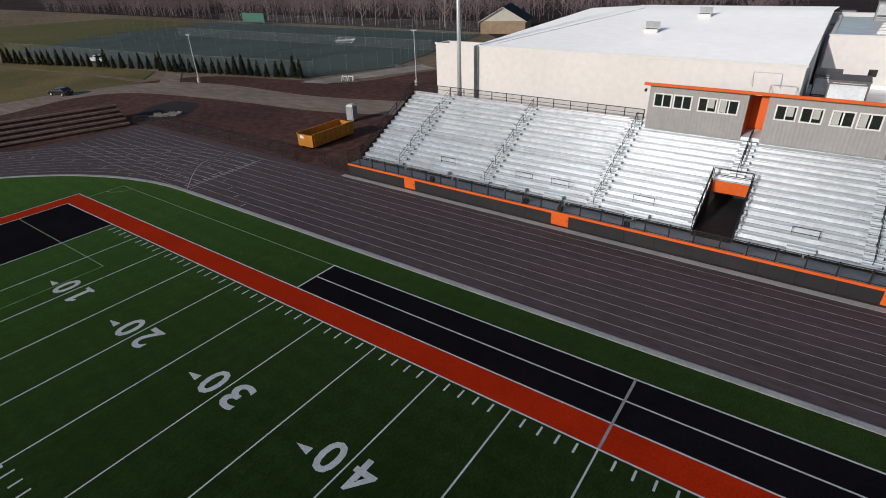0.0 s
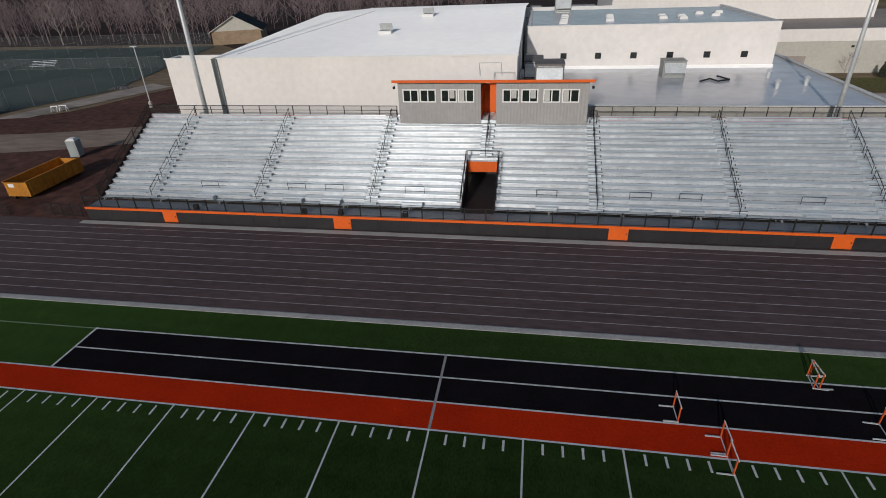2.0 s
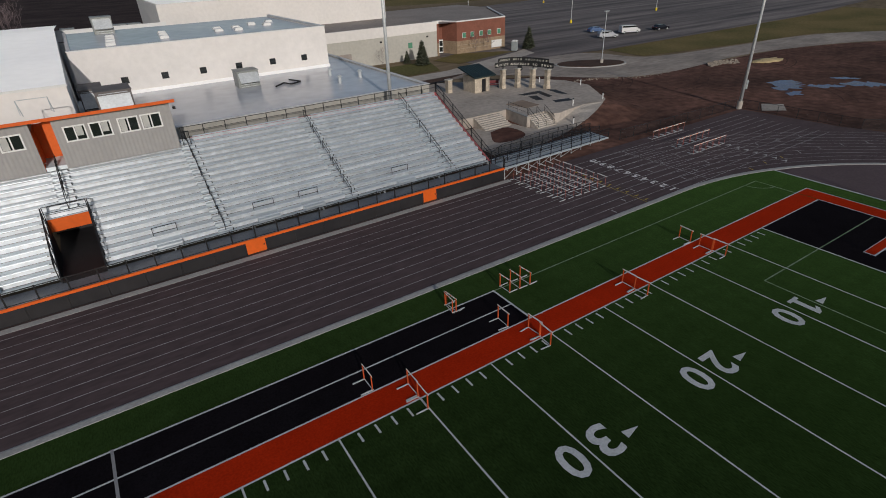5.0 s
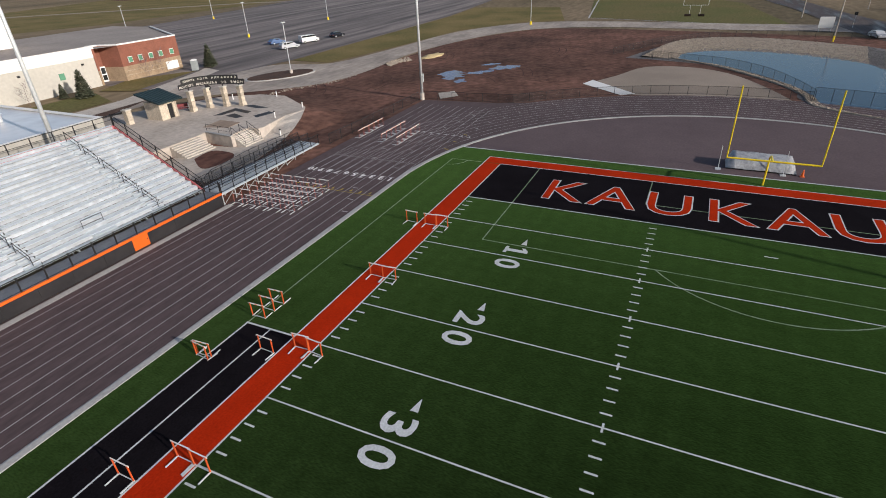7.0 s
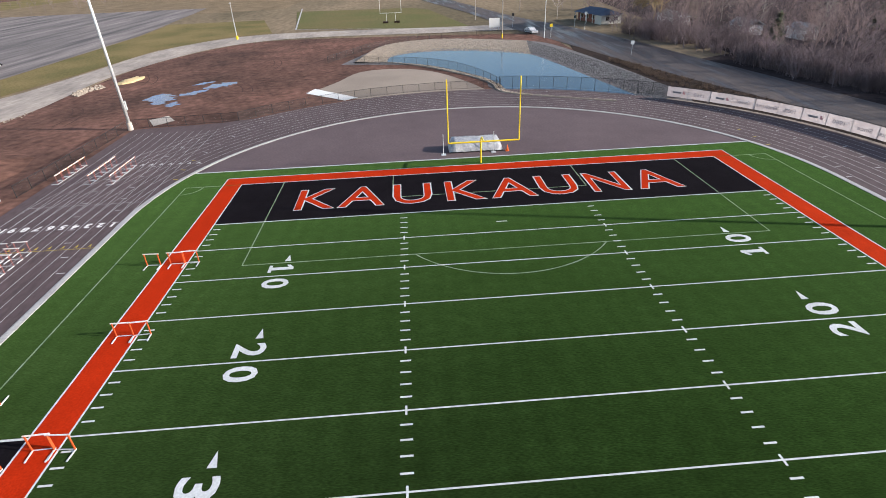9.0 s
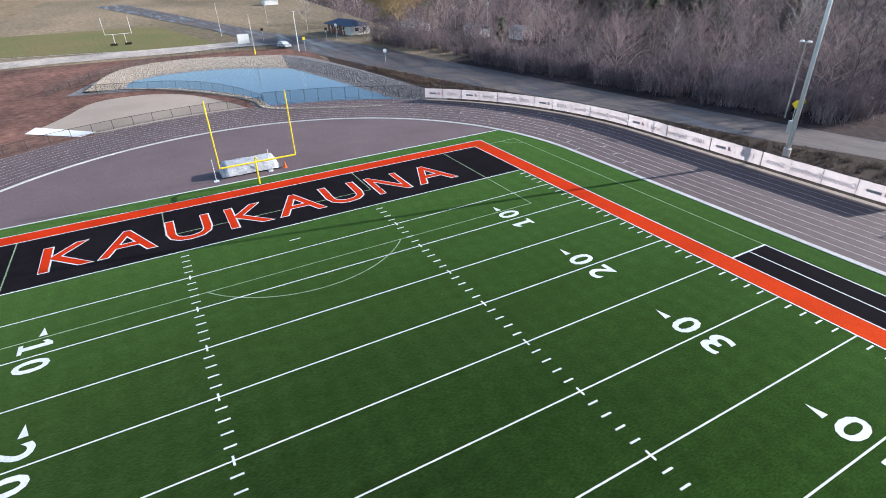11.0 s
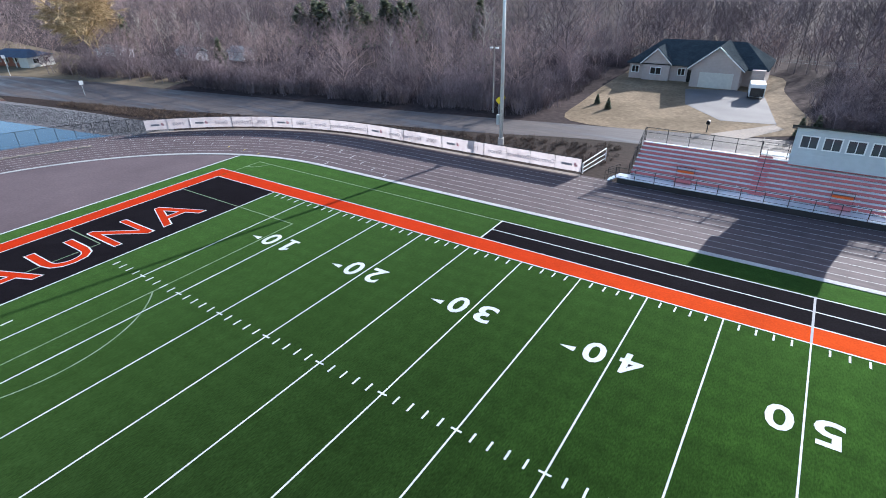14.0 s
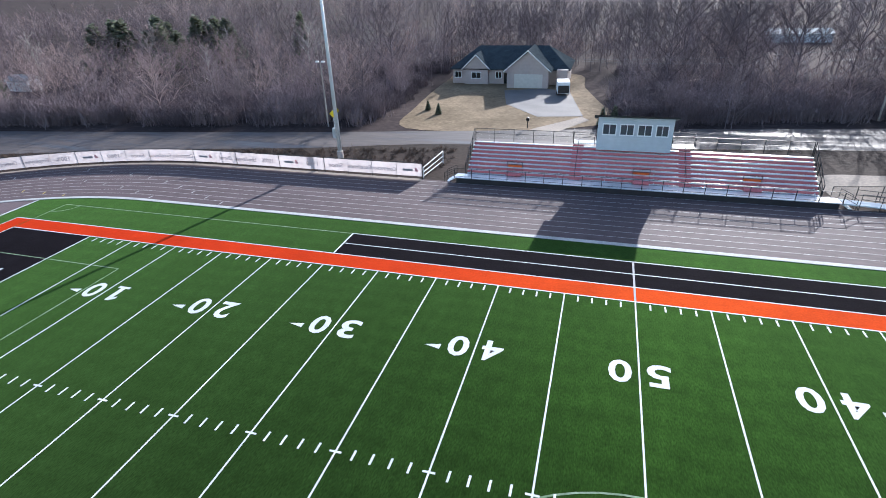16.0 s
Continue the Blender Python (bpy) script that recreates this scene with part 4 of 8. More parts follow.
# steel frames below
for i in range(13):
    x = HX0 + .4 + (HX1 - HX0 - .8) * i / 12
    if VX0 - .5 < x < VX1 + .5:
        continue
    fr = Shape().bar((x, ROW0, DECK - .1), (x, TOPY, TOPZ - .35), .09, 4)
    for y in (ROW0 + .3, ROW0 + 3.4, ROW0 + 6.6, TOPY - .3):
        fr.bar((x, y, -.1), (x, y, step_z(y - .8) - .2), .08, 4)
    fr.bar((x, ROW0 + .3, .1), (x, ROW0 + 3.4, step_z(ROW0 + 2.4) - .3), .05, 4).bar((x, ROW0 + 6.6, .1), (x, TOPY - .3, TOPZ - .6), .05, 4)
    part("support_frame", fr, GALV, stand)

# tunnel into the middle of the stand: black sides, floor and closing sheet
VY = ROW0 + VROWS * TREAD
vz = step_z(VY)
for x in (VX0, VX1):
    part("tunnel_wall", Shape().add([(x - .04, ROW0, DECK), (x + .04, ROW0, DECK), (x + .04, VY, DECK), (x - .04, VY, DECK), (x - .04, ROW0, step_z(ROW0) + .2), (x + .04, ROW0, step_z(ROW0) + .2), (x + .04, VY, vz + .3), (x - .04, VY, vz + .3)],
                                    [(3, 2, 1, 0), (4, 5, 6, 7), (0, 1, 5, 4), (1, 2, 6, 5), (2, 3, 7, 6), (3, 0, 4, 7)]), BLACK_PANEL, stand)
    s = -1 if x == VX0 else 1
    for h in (1.15, .75):
        part("tunnel_rail", Shape().line([(x + s * .1, ROW0, step_z(ROW0) + h), (x + s * .1, VY, vz + h)], .03), BLACK, stand)
    for i in range(5):
        y = ROW0 + (VY - ROW0) * i / 4
        part("tunnel_post", Shape().box(x + s * .1 - .03, y - .03, step_z(y - .3) - .1, x + s * .1 + .03, y + .03, step_z(y) + 1.1), BLACK, stand)
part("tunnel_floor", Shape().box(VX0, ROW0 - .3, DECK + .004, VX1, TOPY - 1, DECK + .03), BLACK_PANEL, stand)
part("tunnel_lintel", Shape().box(VX0 + .05, VY - .04, vz - .85, VX1 - .05, VY + .04, vz + .12), ORANGE, stand, "orange lintel panel")
part("tunnel_head_rail", Shape().line([(VX0, VY, vz + .1), (VX0, VY, vz + 1.15), (VX1, VY, vz + 1.15), (VX1, VY, vz + .1)], .03).line([(VX0, VY, vz + .65), (VX1, VY, vz + .65)], .025), BLACK, stand)
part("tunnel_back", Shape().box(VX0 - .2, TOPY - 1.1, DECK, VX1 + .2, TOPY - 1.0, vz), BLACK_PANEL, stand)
for x in (-25.2, -14.9, -11.6, -5.9):
    solid("speaker_box", Shape().box(x - .2, HY + .35, DECK, x + .2, HY + .7, DECK + .45).box(x - .16, HY + .33, DECK + .05, x + .16, HY + .36, DECK + .4), BLACK, "small black box standing on the stand walkway", "box", "boxes on the walkway")

# ---- press box ----
PX0, PX1, PY0, PY1, PZ0, PZ1 = -8.3, 9.25, 56.0, 59.3, 6.3, 10.2
box = thing("press_box", "grey ribbed metal press box with orange roof edge", "press box", (0.5, 57, 6.3))
GX0, GX1 = -0.47, 0.95
# columns down to the ground
for x in (PX0 + .3, -1.0, 1.5, PX1 - .3):
    part("column", Shape().box(x - .12, PY1 - .5, -.1, x + .12, PY1 - .26, PZ0), GALV, box)
for x0, x1, wins in ((PX0, GX0, ((-7.88, -6.33), (-6.23, -4.68), (-4.22, -2.70), (-2.60, -1.07))), (GX1, PX1, ((1.52, 3.03), (3.24, 4.77), (5.22, 6.73), (6.88, 8.42)))):
    wz0, wz1 = 8.28, 9.5
    xs = [x0] + [e for w in wins for e in w] + [x1]
    f = Shape().box(x0, PY0, PZ0, x1, PY0 + .12, wz0).box(x0, PY0, wz1, x1, PY0 + .12, PZ1)
    for a, b in zip(xs[::2], xs[1::2]):
        f.box(a, PY0, wz0, b, PY0 + .12, wz1)
    part("front_wall", f, SIDING, box)
    part("shell", Shape().box(x0, PY0 + .12, PZ0, x0 + .12, PY1, PZ1 - .8).box(x1 - .12, PY0 + .12, PZ0, x1, PY1, PZ1 - .8).add([(x0, PY0 + .12, PZ1 - .8), (x0, PY1, PZ1 - .8), (x0, PY0 + .12, PZ1 - .05)], [(0, 1, 2)]).add([(x1, PY0 + .12, PZ1 - .8), (x1, PY1, PZ1 - .8), (x1, PY0 + .12, PZ1 - .05)], [(0, 1, 2)]).box(x0 + .12, PY1 - .12, PZ0, x1 - .12, PY1, PZ1 - .8).box(x0 + .12, PY0 + .12, PZ0, x1 - .12, PY1 - .12, PZ0 + .1), SIDING, box)
    for a, b in wins:
        w = part("window", Shape().box(a, PY0 - .04, wz0, b, PY0 + .06, wz0 + .11).box(a, PY0 - .04, wz1 - .11, b, PY0 + .06, wz1).box(a, PY0 - .04, wz0 + .11, a + .11, PY0 + .06, wz1 - .11).box(b - .11, PY0 - .04, wz0 + .11, b, PY0 + .06, wz1 - .11).box((a + b) / 2 - .05, PY0 - .03, wz0 + .11, (a + b) / 2 + .05, PY0 + .06, wz1 - .11), FRAME_WHITE, box, "white framed sliding window")
        for j, (c, d) in enumerate(((a + .11, (a + b) / 2 - .05), ((a + b) / 2 + .05, b - .11))):
            part("pane", Shape().box(c, PY0 + .01, wz0 + .11, d, PY0 + .03, wz1 - .11), GLASS, w)
            if (int(a * 7) + j * 2) % 3 == 0:
                part("blind", Shape().box(c + .02, PY0 - .002, wz0 + .13 + .25 * j, d - .12, PY0 + .008, wz1 - .13), PALE_BLIND, w, "pale blind behind glass")
part("stairwell_wall", Shape().box(GX0, PY1 - .3, PZ0, GX1, PY1 - .2, PZ1 - .8).box(GX0, PY0 + .12, PZ0, GX0 + .03, PY1 - .3, PZ1 - .8), ORANGE, box, "orange recessed wall")
part("stairwell_door", Shape().box(GX0 + .82, PY0 + .5, PZ0 + 1.1, GX1 - .02, PY0 + .56, PZ1 - .1).box(GX0 + .9, PY0 + .47, PZ0 + 2.2, GX0 + .95, PY0 + .5, PZ0 + 2.4), ORANGE, box, "bright orange door")
part("stairwell_step", Shape().box(GX0 + .04, PY0 + .1, PZ0, GX1, PY1 - .3, PZ0 + .3), ALU_FOOT, box)
part("roof", Shape().add([(PX0 - .4, PY0 - .5, PZ1), (PX1 + .4, PY0 - .5, PZ1), (PX1 + .4, PY1 + .2, PZ1 - .85), (PX0 - .4, PY1 + .2, PZ1 - .85), (PX0 - .4, PY0 - .5, PZ1 + .2), (PX1 + .4, PY0 - .5, PZ1 + .2), (PX1 + .4, PY1 + .2, PZ1 - .68), (PX0 - .4, PY1 + .2, PZ1 - .68)],
                         [(3, 2, 1, 0), (4, 5, 6, 7), (1, 2, 6, 5), (2, 3, 7, 6), (3, 0, 4, 7)]), ROOF_WHITE, box, "pale flat roof")
part("roof_edge", Shape().box(PX0 - .42, PY0 - .56, PZ1 - .02, PX1 + .42, PY0 - .5, PZ1 + .22), ORANGE, box, "orange roof fascia")
part("roof_ladder_rail", Shape().line([(-.9, PY1 - .3, PZ1), (-.9, PY1 - .3, PZ1 + 1.1), (1.2, PY1 - .3, PZ1 + 1.1), (1.2, PY1 - .3, PZ1)], .03).line([(-.9, PY1 - .3, PZ1 + 1.1), (-.6, PY0 + 1.4, PZ1 + .2)], .03).line([(1.2, PY1 - .3, PZ1 + 1.1), (1.4, PY0 + 1.4, PZ1 + .2)], .03), GALV, box)
for x in (PX0 - .35, PX1 + .3):
    part("camera_dome", Shape().bar((x, PY0 - .1, 9.55), (x, PY0 - .1, 9.75), .12, 8).bar((x, PY0 - .1, 9.75), (x, PY0 + .2, 9.75), .04), BLACK, box)
    x2 = x - .6 if x < 0 else x + .6
    part("landing_rail", Shape().line([(x, PY0 + .2, TOPZ), (x, PY0 + .2, TOPZ + 1.2), (x2, PY0 + .2, TOPZ + 1.2), (x2, PY0 + .2, TOPZ)], .03).line([(x, PY0 + .2, TOPZ + .6), (x2, PY0 + .2, TOPZ + .6)], .025), BLACK, box)
part("stair_rail", Shape().line([(.24, PY0 - 3.2, step_z(PY0 - 3.6)), (.24, PY0 - 3.2, step_z(PY0 - 3.6) + 1), (.24, PY0 + .6, step_z(PY0 + .2) + 1)], .03), BLACK, box)

# ---- ramp at the open end of the home stand ----
ramp = thing("access_ramp", "aluminium access ramp with black mesh rails", "ramp", (44, 46, 0))
part("ramp_floor", Shape().add([(36.4, 45.3, DECK), (36.4, 48.3, DECK), (54.5, 50.8, .12), (54.5, 47.8, .12), (36.4, 45.3, DECK - .16), (36.4, 48.3, DECK - .16), (54.5, 50.8, -.04), (54.5, 47.8, -.04)], [(0, 3, 2, 1), (4, 5, 6, 7), (0, 4, 7, 3), (1, 2, 6, 5)]), ALU_FOOT, ramp)
for yo, e in ((0.0, 0), (1.5, 1), (3.0, 1)):
    for h in (1.1, .6, .15):
        part("ramp_rail", Shape().bar((36.4, 45.3 + yo, DECK + h), (54.5, 47.8 + yo, .12 + h), .03), BLACK, ramp)
    part("ramp_mesh", Shape().add([(36.4, 45.3 + yo, DECK + .1), (54.5, 47.8 + yo, .22), (54.5, 47.8 + yo, 1.2), (36.4, 45.3 + yo, DECK + 1.1)], [(0, 1, 2, 3)]), WIRE, ramp)
    for i in range(11):
        s = i / 10
        x, y, z = 36.4 + 18.1 * s, 45.3 + yo + 2.5 * s, DECK + (.12 - DECK) * s
        part("ramp_leg", Shape().box(x - .03, y - .03, -.05, x + .03, y + .03, z), GALV, ramp)
        part("ramp_post", Shape().box(x - .03, y - .03, z, x + .03, y + .03, z + 1.12), BLACK, ramp)
        if i < 7:
            part("ramp_brace", Shape().bar((x, y, 0), (x + 1.6, y + .22, z - .3), .025, 4), GALV, ramp)

# ---- visitors' stand ----
VF, VROW, VT, VR = -43.9, 9, 0.5, 0.29
vst = thing("visitor_bleachers", "low aluminium bleachers with red risers", "bleachers", (0, -46, 0))
AX0, AX1 = -16.4, 16.6
VA = (-5.05, 5.4)
part("front_deck", Shape().plank(-17.8, -45.2, .52, 17.6, VF, .6), ALU_BRIGHT, vst)
part("skirt", Shape().box(-17.6, VF - .06, -.05, 17.4, VF - .02, .5), BLACK_PANEL, vst)
for r in range(VROW):
    y, z = -45.2 - r * VT, .62 + r * VR
    last = r == VROW - 1
    part("footboard", Shape().box(AX0, y - (.1 if last else VT - .03), z - .04, AX1, y, z), ALU_FOOT, vst)
    part("riser_board", Shape().box(AX0, y - .012, z - VR + .02, AX1, y + .012, z - .03) if r else Shape().box(AX0, y - .012, z - .1, AX1, y + .012, z - .03), RED_RISER, vst, "red riser board")
    for a, b in ((AX0, VA[0] - .6), (VA[0] + .6, VA[1] - .6), (VA[1] + .6, AX1)) if not last else ():
        part("seat_plank", Shape().plank(a, y - VT - .12, z + .35, b, y - VT + .2, z + .4), ALU_BRIGHT, vst)
    for a in VA:
        part("aisle_step", Shape().box(a - .55, y - VT + .03, z, a + .55, y - VT + .25, z + VR * .5), RED_RISER, vst, "red aisle step")
AVY, AVZ = -45.2 - VROW * VT, .62 + VROW * VR
for a in VA:
    for k in range(3):
        y = -45.6 - k * 1.45
        z = .62 + k * 1.45 / VT * VR
        part("aisle_rail", Shape().line([(a, y, z), (a, y, z + .9), (a, y - 1.0, z + .9 + 1.0 * VR / VT), (a, y - 1.0, z + 1.0 * VR / VT)], .025), BLACK, vst)
for x in (11.6, -1.0, -10.9):
    part("bay_floor", Shape().box(x - .75, -46.3, .5, x + .75, -45.2, .64 + VR), RED_RISER, vst, "orange red platform")
    part("bay_board", Shape().box(x - .75, -46.32, .9, x + .75, -46.26, 1.5), ORANGE, vst, "orange board")
    part("bay_rail", Shape().line([(x - .8, -46.2, .9), (x - .8, -46.2, 1.9), (x + .8, -46.2, 1.9), (x + .8, -46.2, .9)], .025).line([(x - .8, -46.2, 1.6), (x + .8, -46.2, 1.6)], .02), BLACK, vst)
for i in range(20):
    x = -17.8 + 35.4 * i / 19
    part("guard_post", Shape().box(x - .03, VF - .06, .5, x + .03, VF, 1.62), BLACK, vst)
part("guard_rail", Shape().box(-17.8, VF - .05, 1.58, 17.6, VF - .01, 1.63).box(-17.8, VF - .05, 1.1, 17.6, VF - .02, 1.13).box(-17.8, VF - .05, .7, 17.6, VF - .02, .73), BLACK, vst)
for x in (AX0 - .1, AX1 + .1):
    for h in (1.15, .6):
        part("side_rail", Shape().bar((x, -45.2, .6 + h), (x, AVY, AVZ + h), .03), BLACK, vst)
    for i in range(5):
        y = -45.2 + (AVY + 45.2) * i / 4
        part("side_post", Shape().box(x - .03, y - .03, 0, x + .03, y + .03, .6 + (AVZ - .6) * i / 4 + 1.15), BLACK, vst)
    part("side_mesh", Shape().add([(x, -45.2, .6), (x, AVY, AVZ), (x, AVY, AVZ + 1.15), (x, -45.2, 1.75)], [(0, 1, 2, 3)]), WIRE, vst)
for a, b in ((AX0, -3.8), (3.8, AX1)):
    n = round((b - a) / 2.2)
    for i in range(n + 1):
        x = a + (b - a) * i / n
        part("back_post", Shape().box(x - .03, AVY - .06, 0, x + .03, AVY, AVZ + 1.15), BLACK, vst)
    part("back_rail", Shape().box(a, AVY - .05, AVZ + 1.1, b, AVY - .01, AVZ + 1.15).box(a, AVY - .05, AVZ + .6, b, AVY - .02, AVZ + .64), BLACK, vst)
    part("back_mesh", Shape().add([(a, AVY - .03, AVZ), (b, AVY - .03, AVZ), (b, AVY - .03, AVZ + 1.1), (a, AVY - .03, AVZ + 1.1)], [(0, 1, 2, 3)]), WIRE, vst)
for i in range(8):
    x = AX0 + .3 + (AX1 - AX0 - .6) * i / 7
    part("support_frame", Shape().bar((x, -45.2, .45), (x, AVY, AVZ - .4), .05, 4).bar((x, AVY + .1, -.1), (x, AVY + .1, AVZ - .4), .05, 4).bar((x, -47.4, -.1), (x, -47.4, 1.5), .05, 4), GALV, vst)
# steps at both ends
for s, x in ((1, 17.6), (-1, -17.8)):
    for i in range(3):
        a, b = sorted((x + s * .28 * i, x + s * .28 * (i + 1)))
        part("stair_tread", Shape().box(a, -45.1, .42 - .17 * i - .04, b, -44.0, .42 - .17 * i), ALU, vst)
    for y in (-45.1, -44.0):
        part("stair_rail", Shape().line([(x, y, .6), (x, y, 1.55), (x + s * 1.1, y, 1.0), (x + s * 1.1, y, 0)], .025).line([(x, y, 1.1), (x + s * 1.1, y, .55)], .02), BLACK, vst)
# ramp down from the deck
part("ramp_floor", Shape().add([(-17.9, -45.1, .58), (-17.9, -43.95, .58), (-27, -43.95, .04), (-27, -45.1, .04), (-17.9, -45.1, .48), (-17.9, -43.95, .48), (-27, -43.95, -.04), (-27, -45.1, -.04)], [(0, 3, 2, 1), (4, 5, 6, 7), (0, 1, 5, 4), (1, 2, 6, 5), (2, 3, 7, 6), (3, 0, 4, 7)]), ALU_FOOT, vst)
for y in (-45.12, -43.93):
    for h in (1.02, .55):
        part("ramp_rail", Shape().bar((-19.1, y, .5 + h), (-27, y, .04 + h), .03), BLACK, vst)
    for i in range(6):
        x = -19.1 - 7.9 * i / 5
        part("ramp_post", Shape().bar((x, y, -.05), (x, y, 1.52 - .46 * i / 5), .028), BLACK, vst)
# visitors' press box
vb = thing("visitor_press_box", "small pale sided press box with four windows", "press box", (0, -50, 3))
BX0, BX1, BY0, BY1, BZ0, BZ1 = -3.6, 3.6, -50.9, -48.4, 3.0, 6.35
wins = ((3.15, 1.75), (1.45, 0.05), (-.25, -1.65), (-1.95, -3.2))
wz0, wz1 = 4.56, 5.75
f = Shape().box(BX0, BY1 - .1, BZ0, BX1, BY1, wz0).box(BX0, BY1 - .1, wz1, BX1, BY1, BZ1)
xs = [BX1] + [e for w in wins for e in w] + [BX0]
for a, b in zip(xs[::2], xs[1::2]):
    f.box(b, BY1 - .1, wz0, a, BY1, wz1)
part("front_wall", f, SIDING_PALE, vb)
part("shell", Shape().box(BX0, BY0, BZ0, BX0 + .1, BY1 - .1, BZ1 - .75).box(BX1 - .1, BY0, BZ0, BX1, BY1 - .1, BZ1 - .75).add([(BX0, BY0, BZ1 - .75), (BX0, BY1 - .1, BZ1 - .75), (BX0, BY1 - .1, BZ1 + .1)], [(0, 1, 2)]).add([(BX1, BY0, BZ1 - .75), (BX1, BY1 - .1, BZ1 - .75), (BX1, BY1 - .1, BZ1 + .1)], [(0, 1, 2)]).box(BX0 + .1, BY0, BZ0, BX1 - .1, BY0 + .1, BZ1 - .75).box(BX0 + .1, BY0 + .1, BZ0, BX1 - .1, BY1 - .1, BZ0 + .1), SIDING_PALE, vb)
for b, a in wins:
    w = part("window", Shape().box(a, BY1 - .05, wz0, b, BY1 + .04, wz0 + .1).box(a, BY1 - .05, wz1 - .1, b, BY1 + .04, wz1).box(a, BY1 - .05, wz0 + .1, a + .1, BY1 + .04, wz1 - .1).box(b - .1, BY1 - .05, wz0 + .1, b, BY1 + .04, wz1 - .1).box((a + b) / 2 - .03, BY1 - .05, wz0 + .1, (a + b) / 2 + .03, BY1 + .03, wz1 - .1), FRAME_WHITE, vb, "white framed window")
    part("pane", Shape().box(a + .1, BY1 - .03, wz0 + .1, b - .1, BY1 - .01, wz1 - .1), GLASS_PALE, w)
part("roof", Shape().add([(BX0 - .4, BY1 + .45, BZ1 + .15), (BX1 + .4, BY1 + .45, BZ1 + .15), (BX1 + .4, BY0 - .2, BZ1 - .8), (BX0 - .4, BY0 - .2, BZ1 - .8), (BX0 - .4, BY1 + .45, BZ1 + .3), (BX1 + .4, BY1 + .45, BZ1 + .3), (BX1 + .4, BY0 - .2, BZ1 - .65), (BX0 - .4, BY0 - .2, BZ1 - .65)],
                         [(3, 2, 1, 0), (4, 5, 6, 7), (0, 1, 5, 4), (1, 2, 6, 5), (2, 3, 7, 6), (3, 0, 4, 7)]), BLACK, vb, "dark roof slab")
for s in (-1, 1):
    x0, x1 = sorted((s * 3.6, s * 6.0))
    part("landing", Shape().box(x0, BY0, AVZ - .06, x1, AVY, AVZ), ALU, vb)
    part("landing_rail", Shape().line([(s * 3.65, BY0, AVZ), (s * 3.65, BY0, AVZ + 1.2), (s * 6.0, BY0, AVZ + 1.2), (s * 6.0, AVY, AVZ + 1.2), (s * 6.0, AVY, AVZ)], .03).line([(s * 3.65, BY0, AVZ + .6), (s * 6.0, BY0, AVZ + .6), (s * 6.0, AVY, AVZ + .6)], .02), BLACK, vb)
    part("column", Shape().box(s * 3.4 - .1, BY0 + .1, -.1, s * 3.4 + .1, BY0 + .3, BZ0), GALV, vb)

# ---- school buildings behind the home stand ----
gym = thing("sports_hall", "large white sports hall with a bright flat roof", "building", (-17, 90, 0))
GY = 64.0
part("front_wall", Shape().box(-37.4, GY, -.1, 2.55, GY + .4, 11.2), WHITE_WALL, gym)
part("end_wall", Shape().box(-37.4, GY + .4, -.1, -37.0, GY + 2.8, 11.2).box(-37.0, GY + 2.4, -.1, -31.6, GY + 2.8, 11.2).box(-31.6, GY + 2.8, -.1, -31.3, 130, 11.1), WHITE_WALL, gym)
part("side_wall", Shape().prism([(2.15, GY + .4), (2.55, GY + .4), (2.55, 98), (2.15, 98)], -.1, 11.2).add([(2.55, GY + .4, 11.2), (2.55, 98, 11.2), (2.55, 98, 13.0)], [(0, 1, 2)]), WHITE_WALL, gym)
part("low_roof", Shape().flat([(-37, GY + .4), (-31.6, GY + .4), (-31.6, GY + 2.4), (-37, GY + 2.4)], 10.9), ROOF_GREY, gym)
part("roof", Shape().add([(-31.6, GY, 11.22), (2.6, GY, 11.22), (2.6, 98, 13.05), (-29.6, 96, 13.0), (-29.6, 128, 11.2), (2.6, 130, 11.2)], [(0, 1, 2, 3), (3, 2, 5, 4)]), ROOF_WHITE, gym, "bright white metal roof")
part("eave_trim", Shape().box(-37.5, GY - .08, 11.12, 2.66, GY, 11.3), FRAME_WHITE, gym)
part("downpipe", Shape().box(-31.6, GY - .25, 0, -31.0, GY, 11.2), PLASTIC, gym, "grey downpipe")
part("roof_cable", Shape().bar((-29.5, 66, 11.34), (-21.5, 97, 13.06), .025, 5), ROOF_GREY, gym)


def rooftop_unit(x, y, z, sx, sy, h, label="grey rooftop air unit with louvred sides"):
    t = thing("rooftop_unit", label, "air unit", (x, y, z), "rooftop units")
    part("casing", Shape().box(x - sx / 2, y - sy / 2, z, x + sx / 2, y + sy / 2, z + h).box(x - sx / 2 - .06, y - sy / 2 - .06, z + h, x + sx / 2 + .06, y + sy / 2 + .06, z + h + .1), UNIT_BROWN if h > 2.5 else UNIT_GREY, t)
    k = max(2, int(h / .25))
    for i in range(k):
        zz = z + h * (i + .3) / k
        part("louvre", Shape().box(x - sx * .4, y - sy / 2 - .05, zz, x + sx * .4, y - sy / 2, zz + .06), GALV, t)
    part("hood", Shape().add([(x - sx * .45, y - sy / 2, z + h * .9), (x + sx * .45, y - sy / 2, z + h * .9), (x + sx * .45, y - sy / 2 - .7, z + h * .35), (x - sx * .45, y - sy / 2 - .7, z + h * .35)], [(0, 1, 2, 3)]), GALV, t)
    part("duct", Shape().box(x - sx * .3, y + sy * .5, z, x + sx * .3, y + sy * .5 + .8, z + h * .6), GALV, t)
    return t


